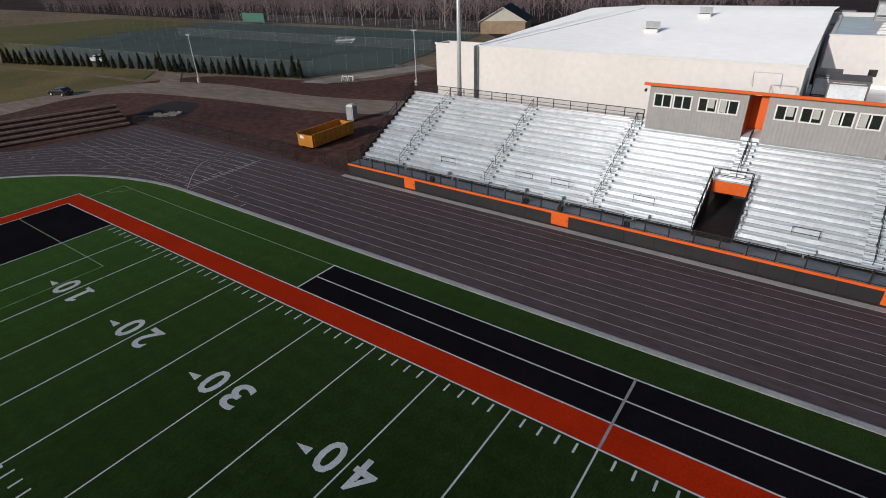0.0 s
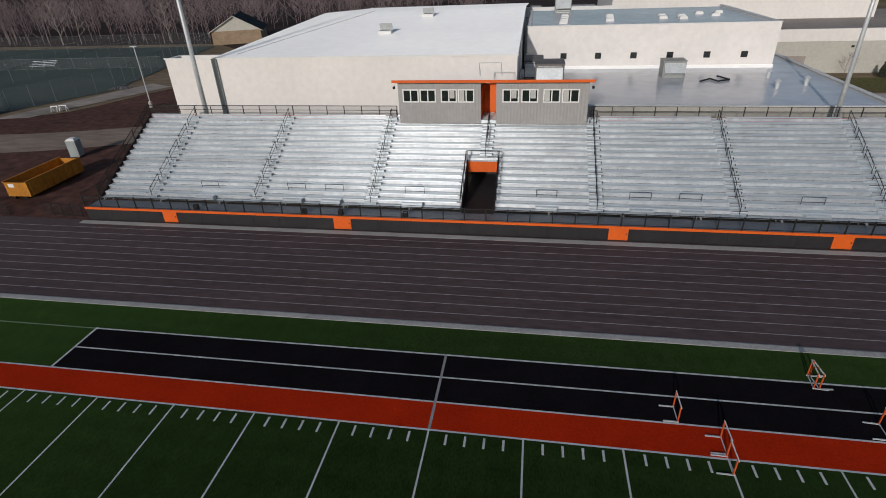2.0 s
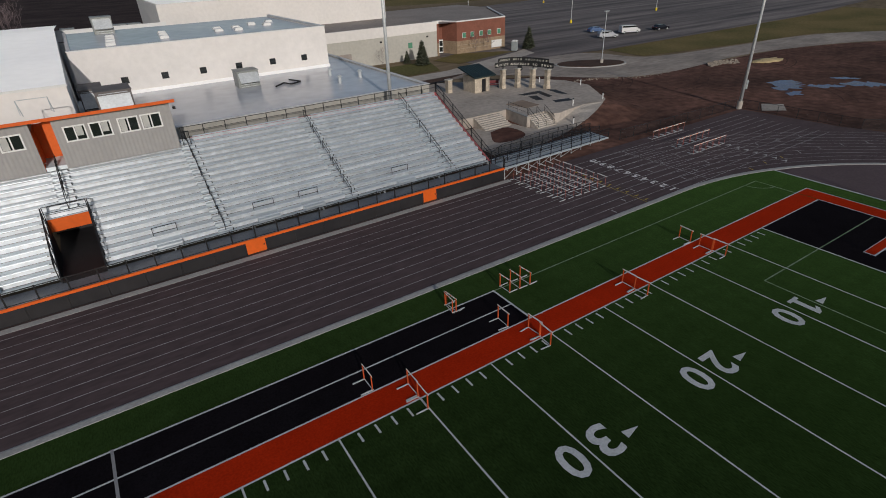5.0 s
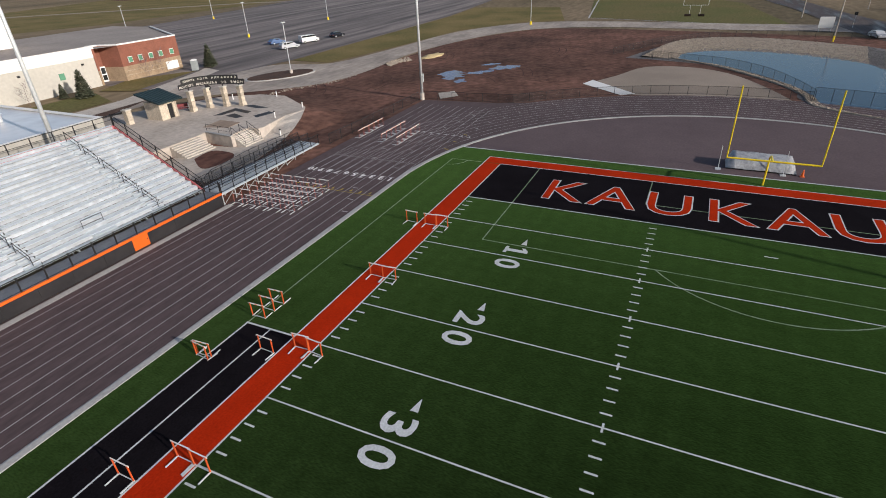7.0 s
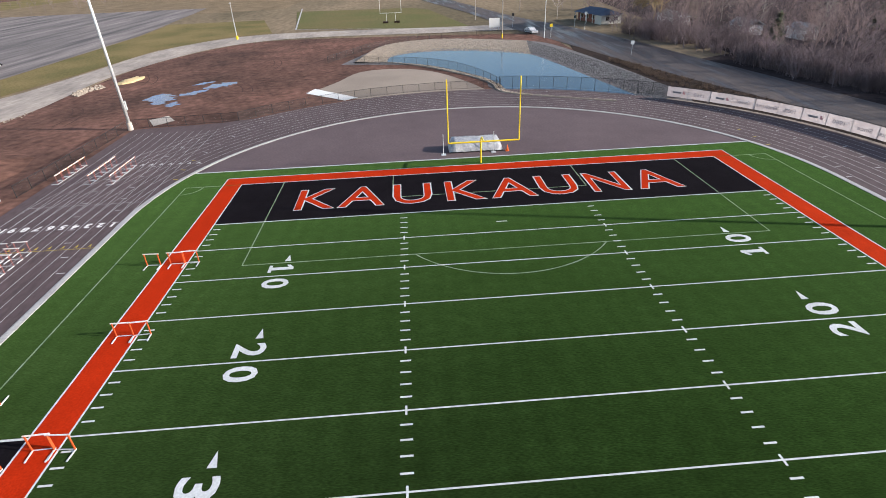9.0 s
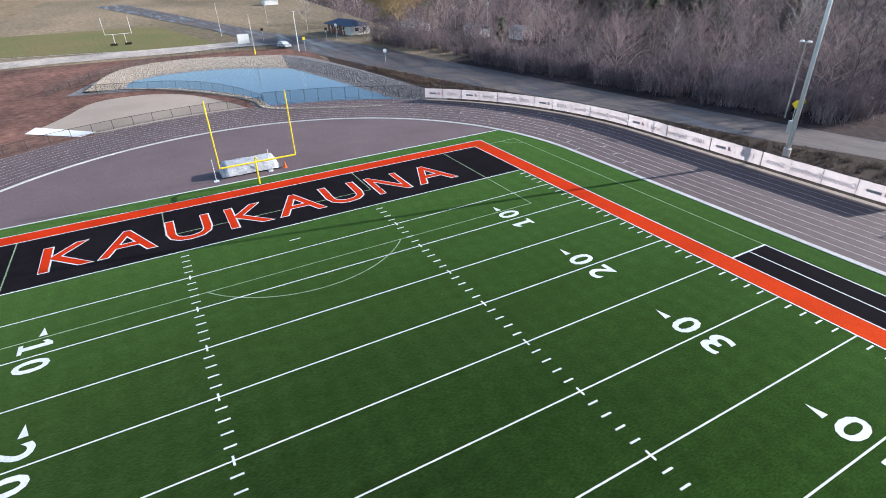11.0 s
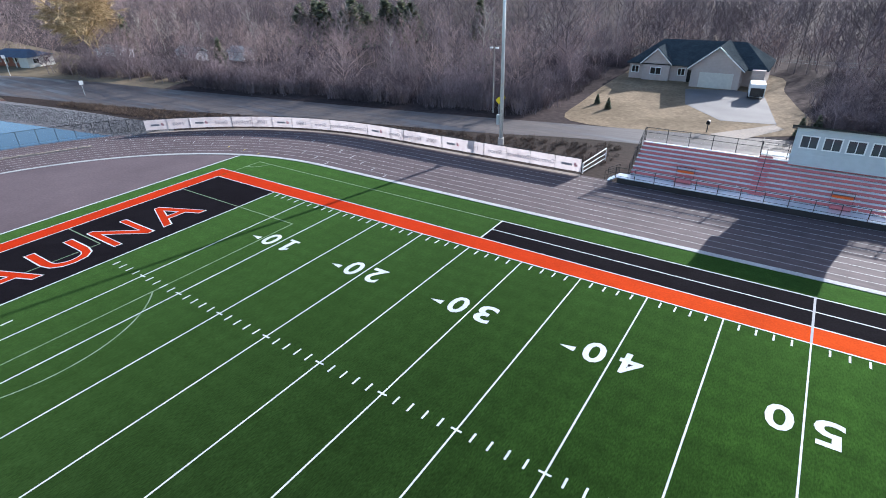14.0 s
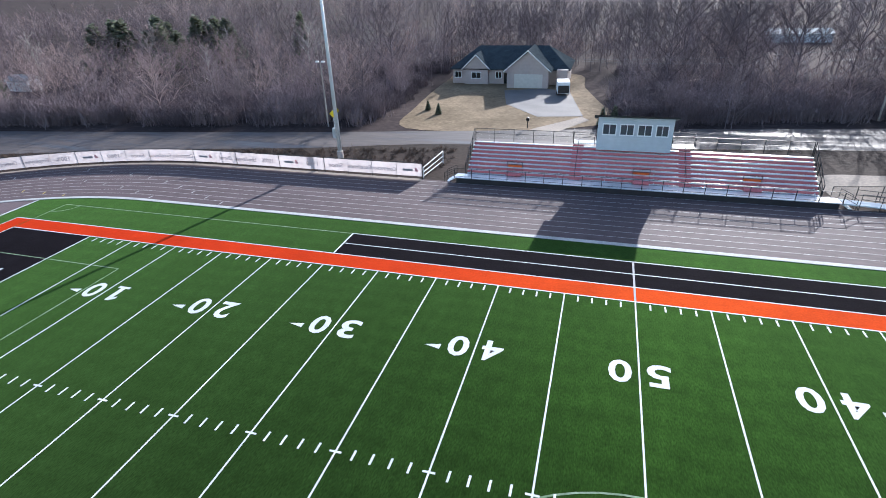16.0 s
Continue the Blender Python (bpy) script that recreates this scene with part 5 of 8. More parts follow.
def roof_hatch(x, y, z, s=1.2):
    t = thing("roof_hatch", "open smoke hatch on a white roof", "roof hatch", (x, y, z), "roof hatches")
    part("curb", Shape().box(x - s, y - s * .7, z, x + s, y + s * .7, z + .4), FRAME_WHITE, t)
    part("lid", Shape().add([(x - s, y + s * .7, z + .4), (x + s, y + s * .7, z + .4), (x + s, y + s * .3, z + 1.2), (x - s, y + s * .3, z + 1.2)], [(0, 1, 2, 3)]), GALV, t)
    # black plate on the solid curb, painting the darkness of an open shaft
    part("well", Shape().box(x - s * .7, y - s * .5, z + .4, x + s * .7, y + s * .4, z + .43), BLACK, t)


roof_hatch(-14.8, 77.5, 11.9, .85)
roof_hatch(-11.6, 90.5, 12.6, .85)

low = thing("gym_annex", "low cream annex with a wet grey membrane roof", "building", (20, 72, 0))
LZ = 6.45
part("front_wall", Shape().box(2.56, 62, -.1, 38.3, 62.35, LZ), CREAM_WALL, low)
part("end_wall", Shape().box(37.95, 62.35, -.1, 38.3, 96, LZ), CREAM_WALL, low)
part("roof", Shape().flat([(2.57, 62.35), (37.95, 62.35), (37.95, 96), (34.4, 96), (34.4, 83), (2.57, 83)], LZ - .12), ROOF_WET, low)
part("coping", Shape().box(2.5, 61.95, LZ, 38.36, 62.4, LZ + .1).box(37.9, 62.4, LZ, 38.36, 96, LZ + .1), FRAME_WHITE, low)
hi = thing("upper_hall", "white upper hall with small square windows", "building", (19, 93, 0))
part("front_wall", Shape().box(3.2, 83, -.1, 34.35, 83.4, 11.7), WHITE_WALL, hi)
part("end_wall", Shape().box(33.95, 83.4, -.1, 34.35, 108, 11.7), WHITE_WALL, hi)
part("inner_wall", Shape().box(3.2, 83.4, -.1, 3.6, 108, 11.7), WHITE_WALL, hi)
part("roof", Shape().flat([(3.6, 83.4), (33.95, 83.4), (33.95, 108), (3.6, 108)], 11.5), ROOF_WET, hi)
part("coping", Shape().box(3.1, 82.95, 11.7, 34.4, 83.45, 11.82).box(33.9, 83.45, 11.7, 34.4, 108, 11.82), FRAME_WHITE, hi)
for x in (8.1, 12.6, 17.15, 21.7, 26.25, 30.75):
    w = part("window", Shape().box(x - .4, 82.94, 7.6, x + .4, 83, 7.66).box(x - .4, 82.94, 8.3, x + .4, 83, 8.36).box(x - .4, 82.94, 7.66, x - .34, 83, 8.3).box(x + .34, 82.94, 7.66, x + .4, 83, 8.3), BLACK, hi, "dark framed square window")
    part("pane", Shape().box(x - .34, 82.965, 7.66, x + .34, 82.985, 8.3), GLASS, w)
part("flashing", Shape().box(3.0, 82.75, LZ - .12, 34.4, 82.99, LZ + .25), ROOF_WHITE, hi)
for x, y in ((8, 88), (8.2, 91), (8.4, 94), (8.6, 97), (14.5, 90), (14.8, 93), (15.1, 96), (22, 92), (22.4, 95), (24.5, 91), (24.9, 94), (28, 97), (29.5, 94), (31, 98)):
    part("skylight", Shape().box(x - .55, y - .45, 11.5, x + .55, y + .45, 11.75).box(x - .45, y - .36, 11.75, x + .45, y + .36, 11.86), FRAME_WHITE, hi)
rooftop_unit(6.0, 70.5, LZ - .1, 3.2, 3.4, 3.0, "large grey air handling unit on a low roof")
rooftop_unit(4.2, 75.5, LZ - .1, 2.2, 4.0, 2.6, "dark blue-grey air handling unit beside a wall")
rooftop_unit(21.0, 77.5, LZ - .1, 2.6, 2.2, 1.9)
rooftop_unit(8.5, 104, 11.5, 2.6, 2.6, 2.2)
for x, y in ((31.5, 76), (30.5, 70.5), (34, 72)):
    solid("roof_vent", Shape().bar((x, y, LZ - .1), (x, y, LZ + .7), .22, 10).bar((x, y, LZ + .7), (x, y, LZ + .95), .4, 10, .12), GALV, "small galvanised roof vent", "roof vent", "roof vents", smooth=False)
hoses = Shape()
hoses.line([(23.5, 74, LZ), (25, 75.5, LZ), (25.5, 74, LZ), (27, 75, LZ), (26.2, 77, LZ)], .1)
solid("hose", hoses, BLACK, "dark hose lying on the wet roof", "hose")

# the school beyond
school = thing("school", "long cream and red brick school with a gravel roof", "school", (60, 116, 0))
part("wall", Shape().box(34.4, 112.5, -.1, 72.4, 112.9, 5.2), CREAM_WALL, school)
part("wall_band", Shape().box(34.4, 112.4, 5.2, 72.4, 112.9, 7.2), WHITE_WALL, school, "white upper band")
part("roof", Shape().flat([(34.4, 112.9), (72.4, 112.9), (76.6, 111.6), (90.3, 111.4), (104, 134), (104, 150), (34.4, 150)], 6.6), ROOF_GREY, school)
corner = [(72.4, 112.2), (73.4, 115.8), (75.2, 115.2), (76.6, 111.2), (90.3, 111.0), (103, 134)]
for a, b in zip(corner, corner[1:]):
    d = Vector((b[0] - a[0], b[1] - a[1], 0)).normalized()
    q = Vector((-d.y, d.x, 0)) * .4
    base = [a, b, (b[0] + q.x, b[1] + q.y), (a[0] + q.x, a[1] + q.y)]
    part("block_wall", Shape().prism(base, -.1, 2.7), BLOCK, school, "tan block plinth")
    part("brick_wall", Shape().prism(base, 2.7, 6.7), BRICK, school, "red brick wall")
    part("coping", Shape().prism([(p[0] - q.x * .15, p[1] - q.y * .15) for p in base], 6.7, 6.95), FRAME_WHITE, school)
for x in (78.4, 80.7, 83.2, 85.6, 88.4):
    w = part("window", Shape().box(x - .5, 110.9, 3.3, x + .5, 111.0, 4.4), FRAME_WHITE, school)
    part("pane", Shape().box(x - .42, 110.86, 3.38, x + .42, 110.9, 4.32), GLASS_GREEN, w)
part("notice_sheet", Shape().box(86.2, 110.8, .4, 89.2, 110.95, 2.0), FRAME_WHITE, school, "white sheet leaning on the wall")
for z in (1.0, 1.8):
    part("block_joint", Shape().box(76.8, 110.985, z, 90.2, 111.0, z + .05), STONE, school)
dd = part("door", Shape().cube(pose(74.3, 115.35, 0, 0, 0, -18), 2.3, .12, 2.9), FRAME_WHITE, school, "white framed glass double door")
for o in (-.55, .55):
    for z, h in ((.3, 1.0), (1.55, 1.1)):
        part("pane", Shape().cube(pose(74.3, 115.3, 0, 0, 0, -18) @ pose(o, -.03, z), .75, .08, h), GLASS, dd)
part("service_door", Shape().box(47.5, 112.3, 0, 51.0, 112.5, 2.8), ROOF_GREY, school, "grey roller door")
part("window", Shape().box(64.6, 112.4, 2.4, 65.6, 112.5, 3.5), GLASS_GREEN, school)
for x in (58, 69.5):
    part("wall_lamp", Shape().box(x - .2, 112.25, 4.2, x + .2, 112.5, 4.5), BLACK, school)
far = thing("rear_block", "tall white rear block of the school", "building", (45, 140, 0))
for x0, y0, x1, y1 in ((20, 134, 71, 134.4), (70.6, 134.4, 71, 165), (20, 134.4, 20.4, 165)):
    part("wall", Shape().box(x0, y0, -.1, x1, y1, 13.2), WHITE_WALL, far)
part("roof", Shape().flat([(20.4, 134.4), (70.6, 134.4), (70.6, 165), (20.4, 165)], 13.0), ROOF_WHITE, far)
mid = thing("middle_wing", "low school wing with dark roof edge and white parapet", "building", (-10, 125, 0))
part("wall", Shape().box(-36, 121.5, -.1, 20, 122, 9.0).box(-36, 122, -.1, -35.6, 150, 9.0), WHITE_WALL, mid)
part("roof", Shape().flat([(-35.6, 122), (20, 122), (20, 150), (-35.6, 150)], 8.8), ROOF_GREY, mid)
part("parapet", Shape().box(-20, 126, 8.8, 20, 126.5, 10.6), FRAME_WHITE, mid)
for x in (4, 10, 12.5, 15):
    rooftop_unit(x, 131, 8.8, 2.2, 2.2, 1.6)
hut = thing("club_house", "small tan club house with dark gable roof", "house", (-82, 168, 0))
cm = pose(-89.5, 159.5, 0, 0, 0, 20.3)
part("wall", Shape().add([cm @ Vector(p) for p in ((0, 0, -.1), (14, 0, -.1), (14, 16, -.1), (0, 16, -.1), (0, 0, 3.6), (14, 0, 3.6), (14, 16, 3.6), (0, 16, 3.6))], [(0, 1, 5, 4), (1, 2, 6, 5), (2, 3, 7, 6), (3, 0, 4, 7)]), BLOCK, hut, "tan block wall")
part("gable", Shape().add([cm @ Vector(p) for p in ((0, 0, 3.6), (14, 0, 3.6), (7, 0, 7.4), (0, 16, 3.6), (14, 16, 3.6), (7, 16, 7.4))], [(0, 1, 2), (5, 4, 3)]), CREAM_WALL, hut, "cream sided gable")
part("roof", Shape().add([cm @ Vector(p) for p in ((-.7, -.6, 3.35), (-.7, 16.6, 3.35), (7, -.6, 7.6), (7, 16.6, 7.6), (14.7, -.6, 3.35), (14.7, 16.6, 3.35))] , [(0, 2, 3, 1), (2, 4, 5, 3)]), SHINGLE, hut, "dark shingle roof")
part("barge_board", Shape().bar(cm @ Vector((-.7, -.62, 3.3)), cm @ Vector((7, -.62, 7.55)), .12, 4).bar(cm @ Vector((7, -.62, 7.55)), cm @ Vector((14.7, -.62, 3.3)), .12, 4), CREAM_WALL, hut)

# ---- tall floodlight poles ----
def flood_pole(x, y, h=26.0, r=.3):
    t = thing("floodlight_pole", "tall galvanised steel floodlight pole", "light pole", (x, y, 0), "floodlight poles")
    part("base", Shape().bar((x, y, -.1), (x, y, 1.0), r + .14, 12), CONCRETE, t, "concrete base")
    part("shaft", Shape().bar((x, y, 1.0), (x, y, h), r, 14, r * .5), GALV, t, smooth=True)
    part("control_box", Shape().box(x + r * .7, y - .2, 2.6, x + r + .35, y + .2, 3.8), PLASTIC, t)
    return t


flood_pole(-31.9, 61.0)
flood_pole(33.4, -49.2, 26, .24)
flood_pole(31.9, 60.0, 26, .23)
flood_pole(78.4, 45.6, 26, .22)


def lot_lamp(x, y, h=9.5, yellow=True, turn=0):
    t = thing("lot_lamp", "slim lamp post with yellow concrete base" if yellow else "slim galvanised lamp post", "lamp post", (x, y, 0), "parking lot lamps")
    part("base", Shape().bar((x, y, -.1), (x, y, .9), .32, 10), YELLOW if yellow else CONCRETE, t)
    part("shaft", Shape().bar((x, y, .9), (x, y, h), .09, 8, .06), GALV, t)
    part("head", Shape().cube(pose(x, y, h, 0, 0, turn), 1.1, .35, .14), GALV, t)


lot_lamp(90.3, 80.9, 9.5, False)
for x, y in ((135.2, 133.4), (180.6, 136.6), (126, 175), (180.2, 194), (171.8, 55.9)):
    lot_lamp(x, y)
lot_lamp(-101.2, 68.7, 9.0, False)
lot_lamp(-59, 87, 9.5, False)

# ---- stadium entrance ----
# the plaza lies above the track, behind a retaining wall
RAISED = Matrix.Translation((.2535, .442, 1.3)) @ Matrix.Scale(.935, 4)
arch = thing("entrance_arch", "stone gate piers carrying a black lettered arch sign", "gate", (66, 76.5, 0))
PIERS = ((62.1, 77.1), (64.5, 76.1), (66.1, 74.2), (67.4, 72.1))
for x, y in PIERS:
    p = part("pier", Shape().box(x - .42, y - .42, 0, x + .42, y + .42, .5), STONE, arch, "stone clad pier")
    for k in range(5):
        o = .34 + .02 * (k % 2)
        part("stone", Shape().box(x - o, y - o, .5 + k * .5, x + o, y + o, .98 + k * .5), STONE, p)
    part("cap", Shape().box(x - .45, y - .45, 3.0, x + .45, y + .45, 3.14), CREAM_WALL, p)


def arch_pt(s, z):
    x = 61.5 + 6.2 * s
    y = 78.1 - 6.4 * s + 1.1 * math.sin(math.pi * s)
    return Vector((x, y, z + .22 * math.sin(math.pi * s)))


for z0, z1, a, b in ((3.3, 4.0, -.03, 1.03), (4.06, 4.62, .05, .96)):
    pts = np.linspace(a, b, 22)
    sh = Shape()
    for z in (z0, z1):
        sh.line([arch_pt(s, z) for s in pts], .07, 4)
    for s in (a, b):
        sh.bar(arch_pt(s, z0), arch_pt(s, z1), .07, 4)
    part("sign_frame", sh, BLACK, arch)
    part("sign_mesh", Shape().add([arch_pt(s, z) for s in pts for z in (z0, z1)], [(2 * i, 2 * i + 2, 2 * i + 3, 2 * i + 1) for i in range(len(pts) - 1)]), BLACK, arch)
    text = "KAUKAUNA HIGH SCHOOL" if z0 > 4 else "HOME OF KAUKAUNA STADIUM"
    n = len(text)
    for i, ch in enumerate(text):
        s = b - (b - a) * (i + .7) / (n + .6)
        if ch == " ":
            continue
        p0, p1 = arch_pt(s + .01, z0), arch_pt(s - .01, z0)
        yaw = math.degrees(math.atan2((p1 - p0).y, (p1 - p0).x))
        m = Matrix.Translation(arch_pt(s, z0 + .13) + Vector((-.1, -.115, 0))) @ pose(0, 0, 0, 90, 0, yaw)
        word("sign_letter", ch, (z1 - z0) * .72, m, CREAM_WALL, arch, fat=.01)
part("medallion", Shape().bar(arch_pt(.52, 2.85) + Vector((-.05, -.05, 0)), arch_pt(.52, 2.85) + Vector((.05, .05, 0)), .42, 16), BLACK, arch, "black oval medallion")
for x, y in PIERS:
    part("sign_post", Shape().box(x - .06, y - .06, 3.14, x + .06, y + .06, 3.9), BLACK, arch)

booth = thing("ticket_booth", "stone ticket booth with dark green metal roof", "booth", (58, 79, 0))
part("left_wall", Shape().box(56.4, 77.2, 0, 56.7, 80.4, 2.5), STONE, booth)
part("right_wall", Shape().box(59.1, 77.2, 0, 59.4, 80.4, 2.5), STONE, booth)
part("front_wall", Shape().box(56.7, 77.2, 0, 57.8, 77.5, 2.5).box(58.7, 77.2, 0, 59.1, 77.5, 2.5).box(57.8, 77.2, 2.1, 58.7, 77.5, 2.5), STONE, booth)
part("back_wall", Shape().box(56.7, 80.1, 0, 59.1, 80.4, 2.5), STONE, booth)
part("door", Shape().box(57.82, 77.35, .02, 58.68, 77.42, 2.1), BLACK, booth, "dark door")
part("roof", Shape().add([(55.7, 76.4, 2.7), (60.1, 76.4, 2.7), (60.1, 81.0, 3.8), (55.7, 81.0, 3.8), (55.7, 76.4, 2.5), (60.1, 76.4, 2.5), (60.1, 81.0, 3.6), (55.7, 81.0, 3.6)], [(0, 1, 2, 3), (7, 6, 5, 4), (0, 4, 5, 1), (1, 5, 6, 2), (2, 6, 7, 3), (3, 7, 4, 0)]), GREEN_ROOF, booth)
for i, (x, y) in enumerate(((53.6, 80.6),)):
    p = pillar = thing("gate_pillar", "stone pillar with pale cap", "pillar", (x, y, 0), "plaza pillars")
    for k in range(4):
        o = .4 + .02 * (k % 2)
        part("stone", Shape().box(x - o, y - o, k * .5, x + o, y + o, .49 + k * .5), STONE, p)
    part("cap", Shape().box(x - .5, y - .5, 2.0, x + .5, y + .5, 2.14), CREAM_WALL, p)
# plaza deck with its retaining walls, steps, dark inlays and one painted shade patch
deck = [(38.6, 66), (47.6, 65.9), (52.6, 65.9), (53.9, 66.2), (53.4, 61.1), (53.85, 60.9), (53.85, 61.6), (57.5, 61.9), (57.6, 60.2), (58.4, 59.9), (60.3, 60.3), (62.0, 60.6), (64.2, 61.0), (67.6, 60.2), (69.4, 61.4), (74.5, 69.5), (74.2, 74.5), (70.5, 80.5), (56, 88), (40, 86)]
plaza = tagged(part("plaza", Shape().prism(deck, -1.5, 0), PLAZA), "dusty pale concrete entrance plaza behind a retaining wall", "plaza", kind="structure")
# the last outline is shade, laid on the paving as a dark slab
for poly in ([(60.8, 71.9), (65.5, 71.8), (64.6, 67.8), (63.5, 67.6), (64.1, 70.5), (61.5, 70.8)], [(60.8, 67.3), (61.9, 66.9), (62.9, 69.6), (61.4, 70.0)], [(62.6, 65.7), (65.4, 65.1), (65.0, 63.7), (62.1, 64.5)], [(67.0, 71.9), (68.0, 70.6), (67.2, 66.7), (66.4, 68.4)]):
    part("inlay_and_shade", Shape().prism(poly, 0, .008), BLACK_PANEL, plaza, "dark paving inlays and a patch of painted shade")
part("bed", Shape().prism([(55.7, 68.4), (59.2, 68.7), (59.2, 65), (56.6, 64.7)], 0, .05), DIRT_ROAD, plaza, "bed of dry soil")
part("wall_cap", Shape().prism([(53.35, 61.1), (53.75, 61.1), (54.25, 66.2), (53.85, 66.2)], 0, .1), KERB, plaza, "pale wall cap")
part("terrace_rail", Shape().line([(54.1, 66, 0), (54.1, 66, 1.1), (53.6, 61.3, 1.1), (53.6, 61.3, 0)], .03).line([(54.1, 66, .55), (53.6, 61.3, .55)], .02).line([(53.85, 63.6, 0), (53.85, 63.6, 1.1)], .025), BLACK, plaza)
plaza.matrix_basis = RAISED
flight = thing("plaza_steps", "broad flight of pale concrete steps", "steps", (47, 60.7, 0), "plaza steps")
for k in range(7):
    part("step", Shape().box(44.9, 62.06 - .36 * (k + 1), -.05, 49.25, 62.06 - .36 * k, 1.3 - .1625 * (k + 1)), CONCRETE, flight)
flight = thing("plaza_steps", "short concrete steps between black pipe rails", "steps", (52.3, 57, 0), "plaza steps")
for k in range(7):
    part("step", Shape().box(50.7, 57.95 - .28 * (k + 1), -.05, 53.9, 57.95 - .28 * k, 1.3 - .1625 * (k + 1)), CONCRETE, flight)
for x in (50.9, 52.3, 53.7):
    part("stair_rail", Shape().line([(x, 58.1, 1.3), (x, 58.1, 2.25), (x, 56.1, 1.05), (x, 56.1, 0)], .03).line([(x, 58.1, 1.8), (x, 56.1, .6)], .022), BLACK, flight)
rise = [(54.2, 56.8, .0), (56.5, 56.9, .5), (58.5, 57.1, .95), (60.3, 57.5, 1.28)]
fall = [(55.4, 53.7, .0), (57.5, 53.9, .6), (60.7, 55.2, 1.0), (63.5, 56.7, 1.28)]
foot = [(55.4, 53.2, -.08), (58.6, 51.6, -.08), (63, 51, -.08), (68.5, 52.5, -.08)]
solid("sloping_walk", Shape().add(rise + fall, [(k, k + 4, k + 5, k + 1) for k in range(3)]), CONCRETE, "sloping pale concrete walk along the plaza wall", "path", kind="structure")
solid("soil_bank", Shape().add([(x, y, z - .03) for x, y, z in fall] + foot + [(70, 66, 1.2), (76, 64, -.08)], [(k, k + 4, k + 5, k + 1) for k in range(3)] + [(3, 7, 9, 8)]), SOIL, "bank of bare soil below the plaza", "bank", kind="structure")
for t in (arch, booth, pillar):
    t.matrix_basis = RAISED @ t.matrix_basis
BENCH_RED = surf("dull red paint", (0.2, 0.035, 0.04), (0.16, 0.03, 0.035), 1, 0.6)
bench = thing("bench", "dull red bench behind the entrance arch", "bench", (62, 79, 0))
part("seat", Shape().cube(pose(61.6, 79, .42, 0, 0, -32), 1.9, .5, .08), BENCH_RED, bench)
part("backrest", Shape().cube(pose(61.75, 79.25, .55, 0, 0, -32), 1.9, .08, .5), BENCH_RED, bench)
for o in (-.8, .8):
    part("leg", Shape().cube(pose(61.6, 79, 0, 0, 0, -32) @ pose(o, 0, 0), .1, .45, .42), BLACK, bench)
bench.matrix_basis = RAISED @ bench.matrix_basis
for x, y in ((62.7, 61.6), (68.8, 61.4), (73.6, 70.5), (69.9, 76.6), (55.6, 54.6)):
    t = thing("bollard", "white post with black cap", "bollard", (x, y, 0), "plaza bollards")
    part("post", Shape().bar((x, y, 0), (x, y, .85), .09, 10), FRAME_WHITE, t)
    part("cap", Shape().bar((x, y, .85), (x, y, 1.0), .1, 10), BLACK, t)
    if y > 58:
        t.matrix_basis = RAISED @ t.matrix_basis
isl = thing("roundabout_island", "oval mulch island with pale kerb", "island", (88.7, 82.2, 0))
el = lambda a, b: [(88.7 + a * math.cos(t) * .97 - b * math.sin(t) * .25, 82.2 + a * math.cos(t) * .25 * -1 + b * math.sin(t) * .97) for t in np.linspace(0, 2 * math.pi, 36, endpoint=False)]
part("island_kerb", Shape().prism(el(6.6, 4.6), -.05, .12), KERB, isl)
part("mulch", Shape().prism(el(6.25, 4.25), .1, .2), MULCH, isl)

# ---- goal post and landing mat ----
gp = thing("goal_post", "yellow gooseneck football goal post", "goal post", (57.6, 0, 0))
GC = -0.15
part("base_post", Shape().bar((57.2, GC, 0), (57.2, GC, 2.3), .085, 10).line([(57.2, GC, 2.3), (57.0, GC, 2.75), (56.5, GC, 3.0), (54.95, GC, 3.05)], .08, 10), YELLOW, gp)
part("crossbar", Shape().bar((54.95, GC - 3.56, 3.05), (54.95, GC + 3.56, 3.05), .08, 10), YELLOW, gp)
for s in (-1, 1):
    part("upright", Shape().bar((54.95, GC + s * 3.56, 3.05), (54.95, GC + s * 3.56, 9.25), .06, 10), YELLOW, gp)
mat = thing("landing_mat", "high jump landing mat under a white tarpaulin", "landing mat", (61.5, 0, 0))
bm = bmesh.new()
bmesh.ops.create_grid(bm, x_segments=14, y_segments=8, size=1)
for v in bm.verts:
    e = max(abs(v.co.x), abs(v.co.y))
    v.co = Vector((61.9 + v.co.y * 1.25, -.1 + v.co.x * 3.05, (1.25 if e < .95 else .15) + .1 * noise.noise(Vector((v.co.x * 4, v.co.y * 3, 2)))))
me = bpy.data.meshes.new("cover")
bm.to_mesh(me)
bm.free()
part("cover", me, TARP, mat, smooth=True)
part("pallet", Shape().box(60.75, -3.1, .01, 63.0, 2.9, .14), BLACK, mat)
for y in (3.6, -2.0):
    solid("jump_standard", Shape().bar((60.4, y, 0), (60.4, y, 2.4), .03).box(60.1, y - .25, 0, 60.7, y + .25, .06), GALV, "slim steel high jump standard", "jump standard", "jump standards")
solid("traffic_cone", Shape().bar((60.6, -3.6, .03), (60.6, -3.6, .7), .16, 10, .03).box(60.4, -3.8, 0, 60.8, -3.4, .04), ORANGE, "small orange cone beside the mat", "cone")


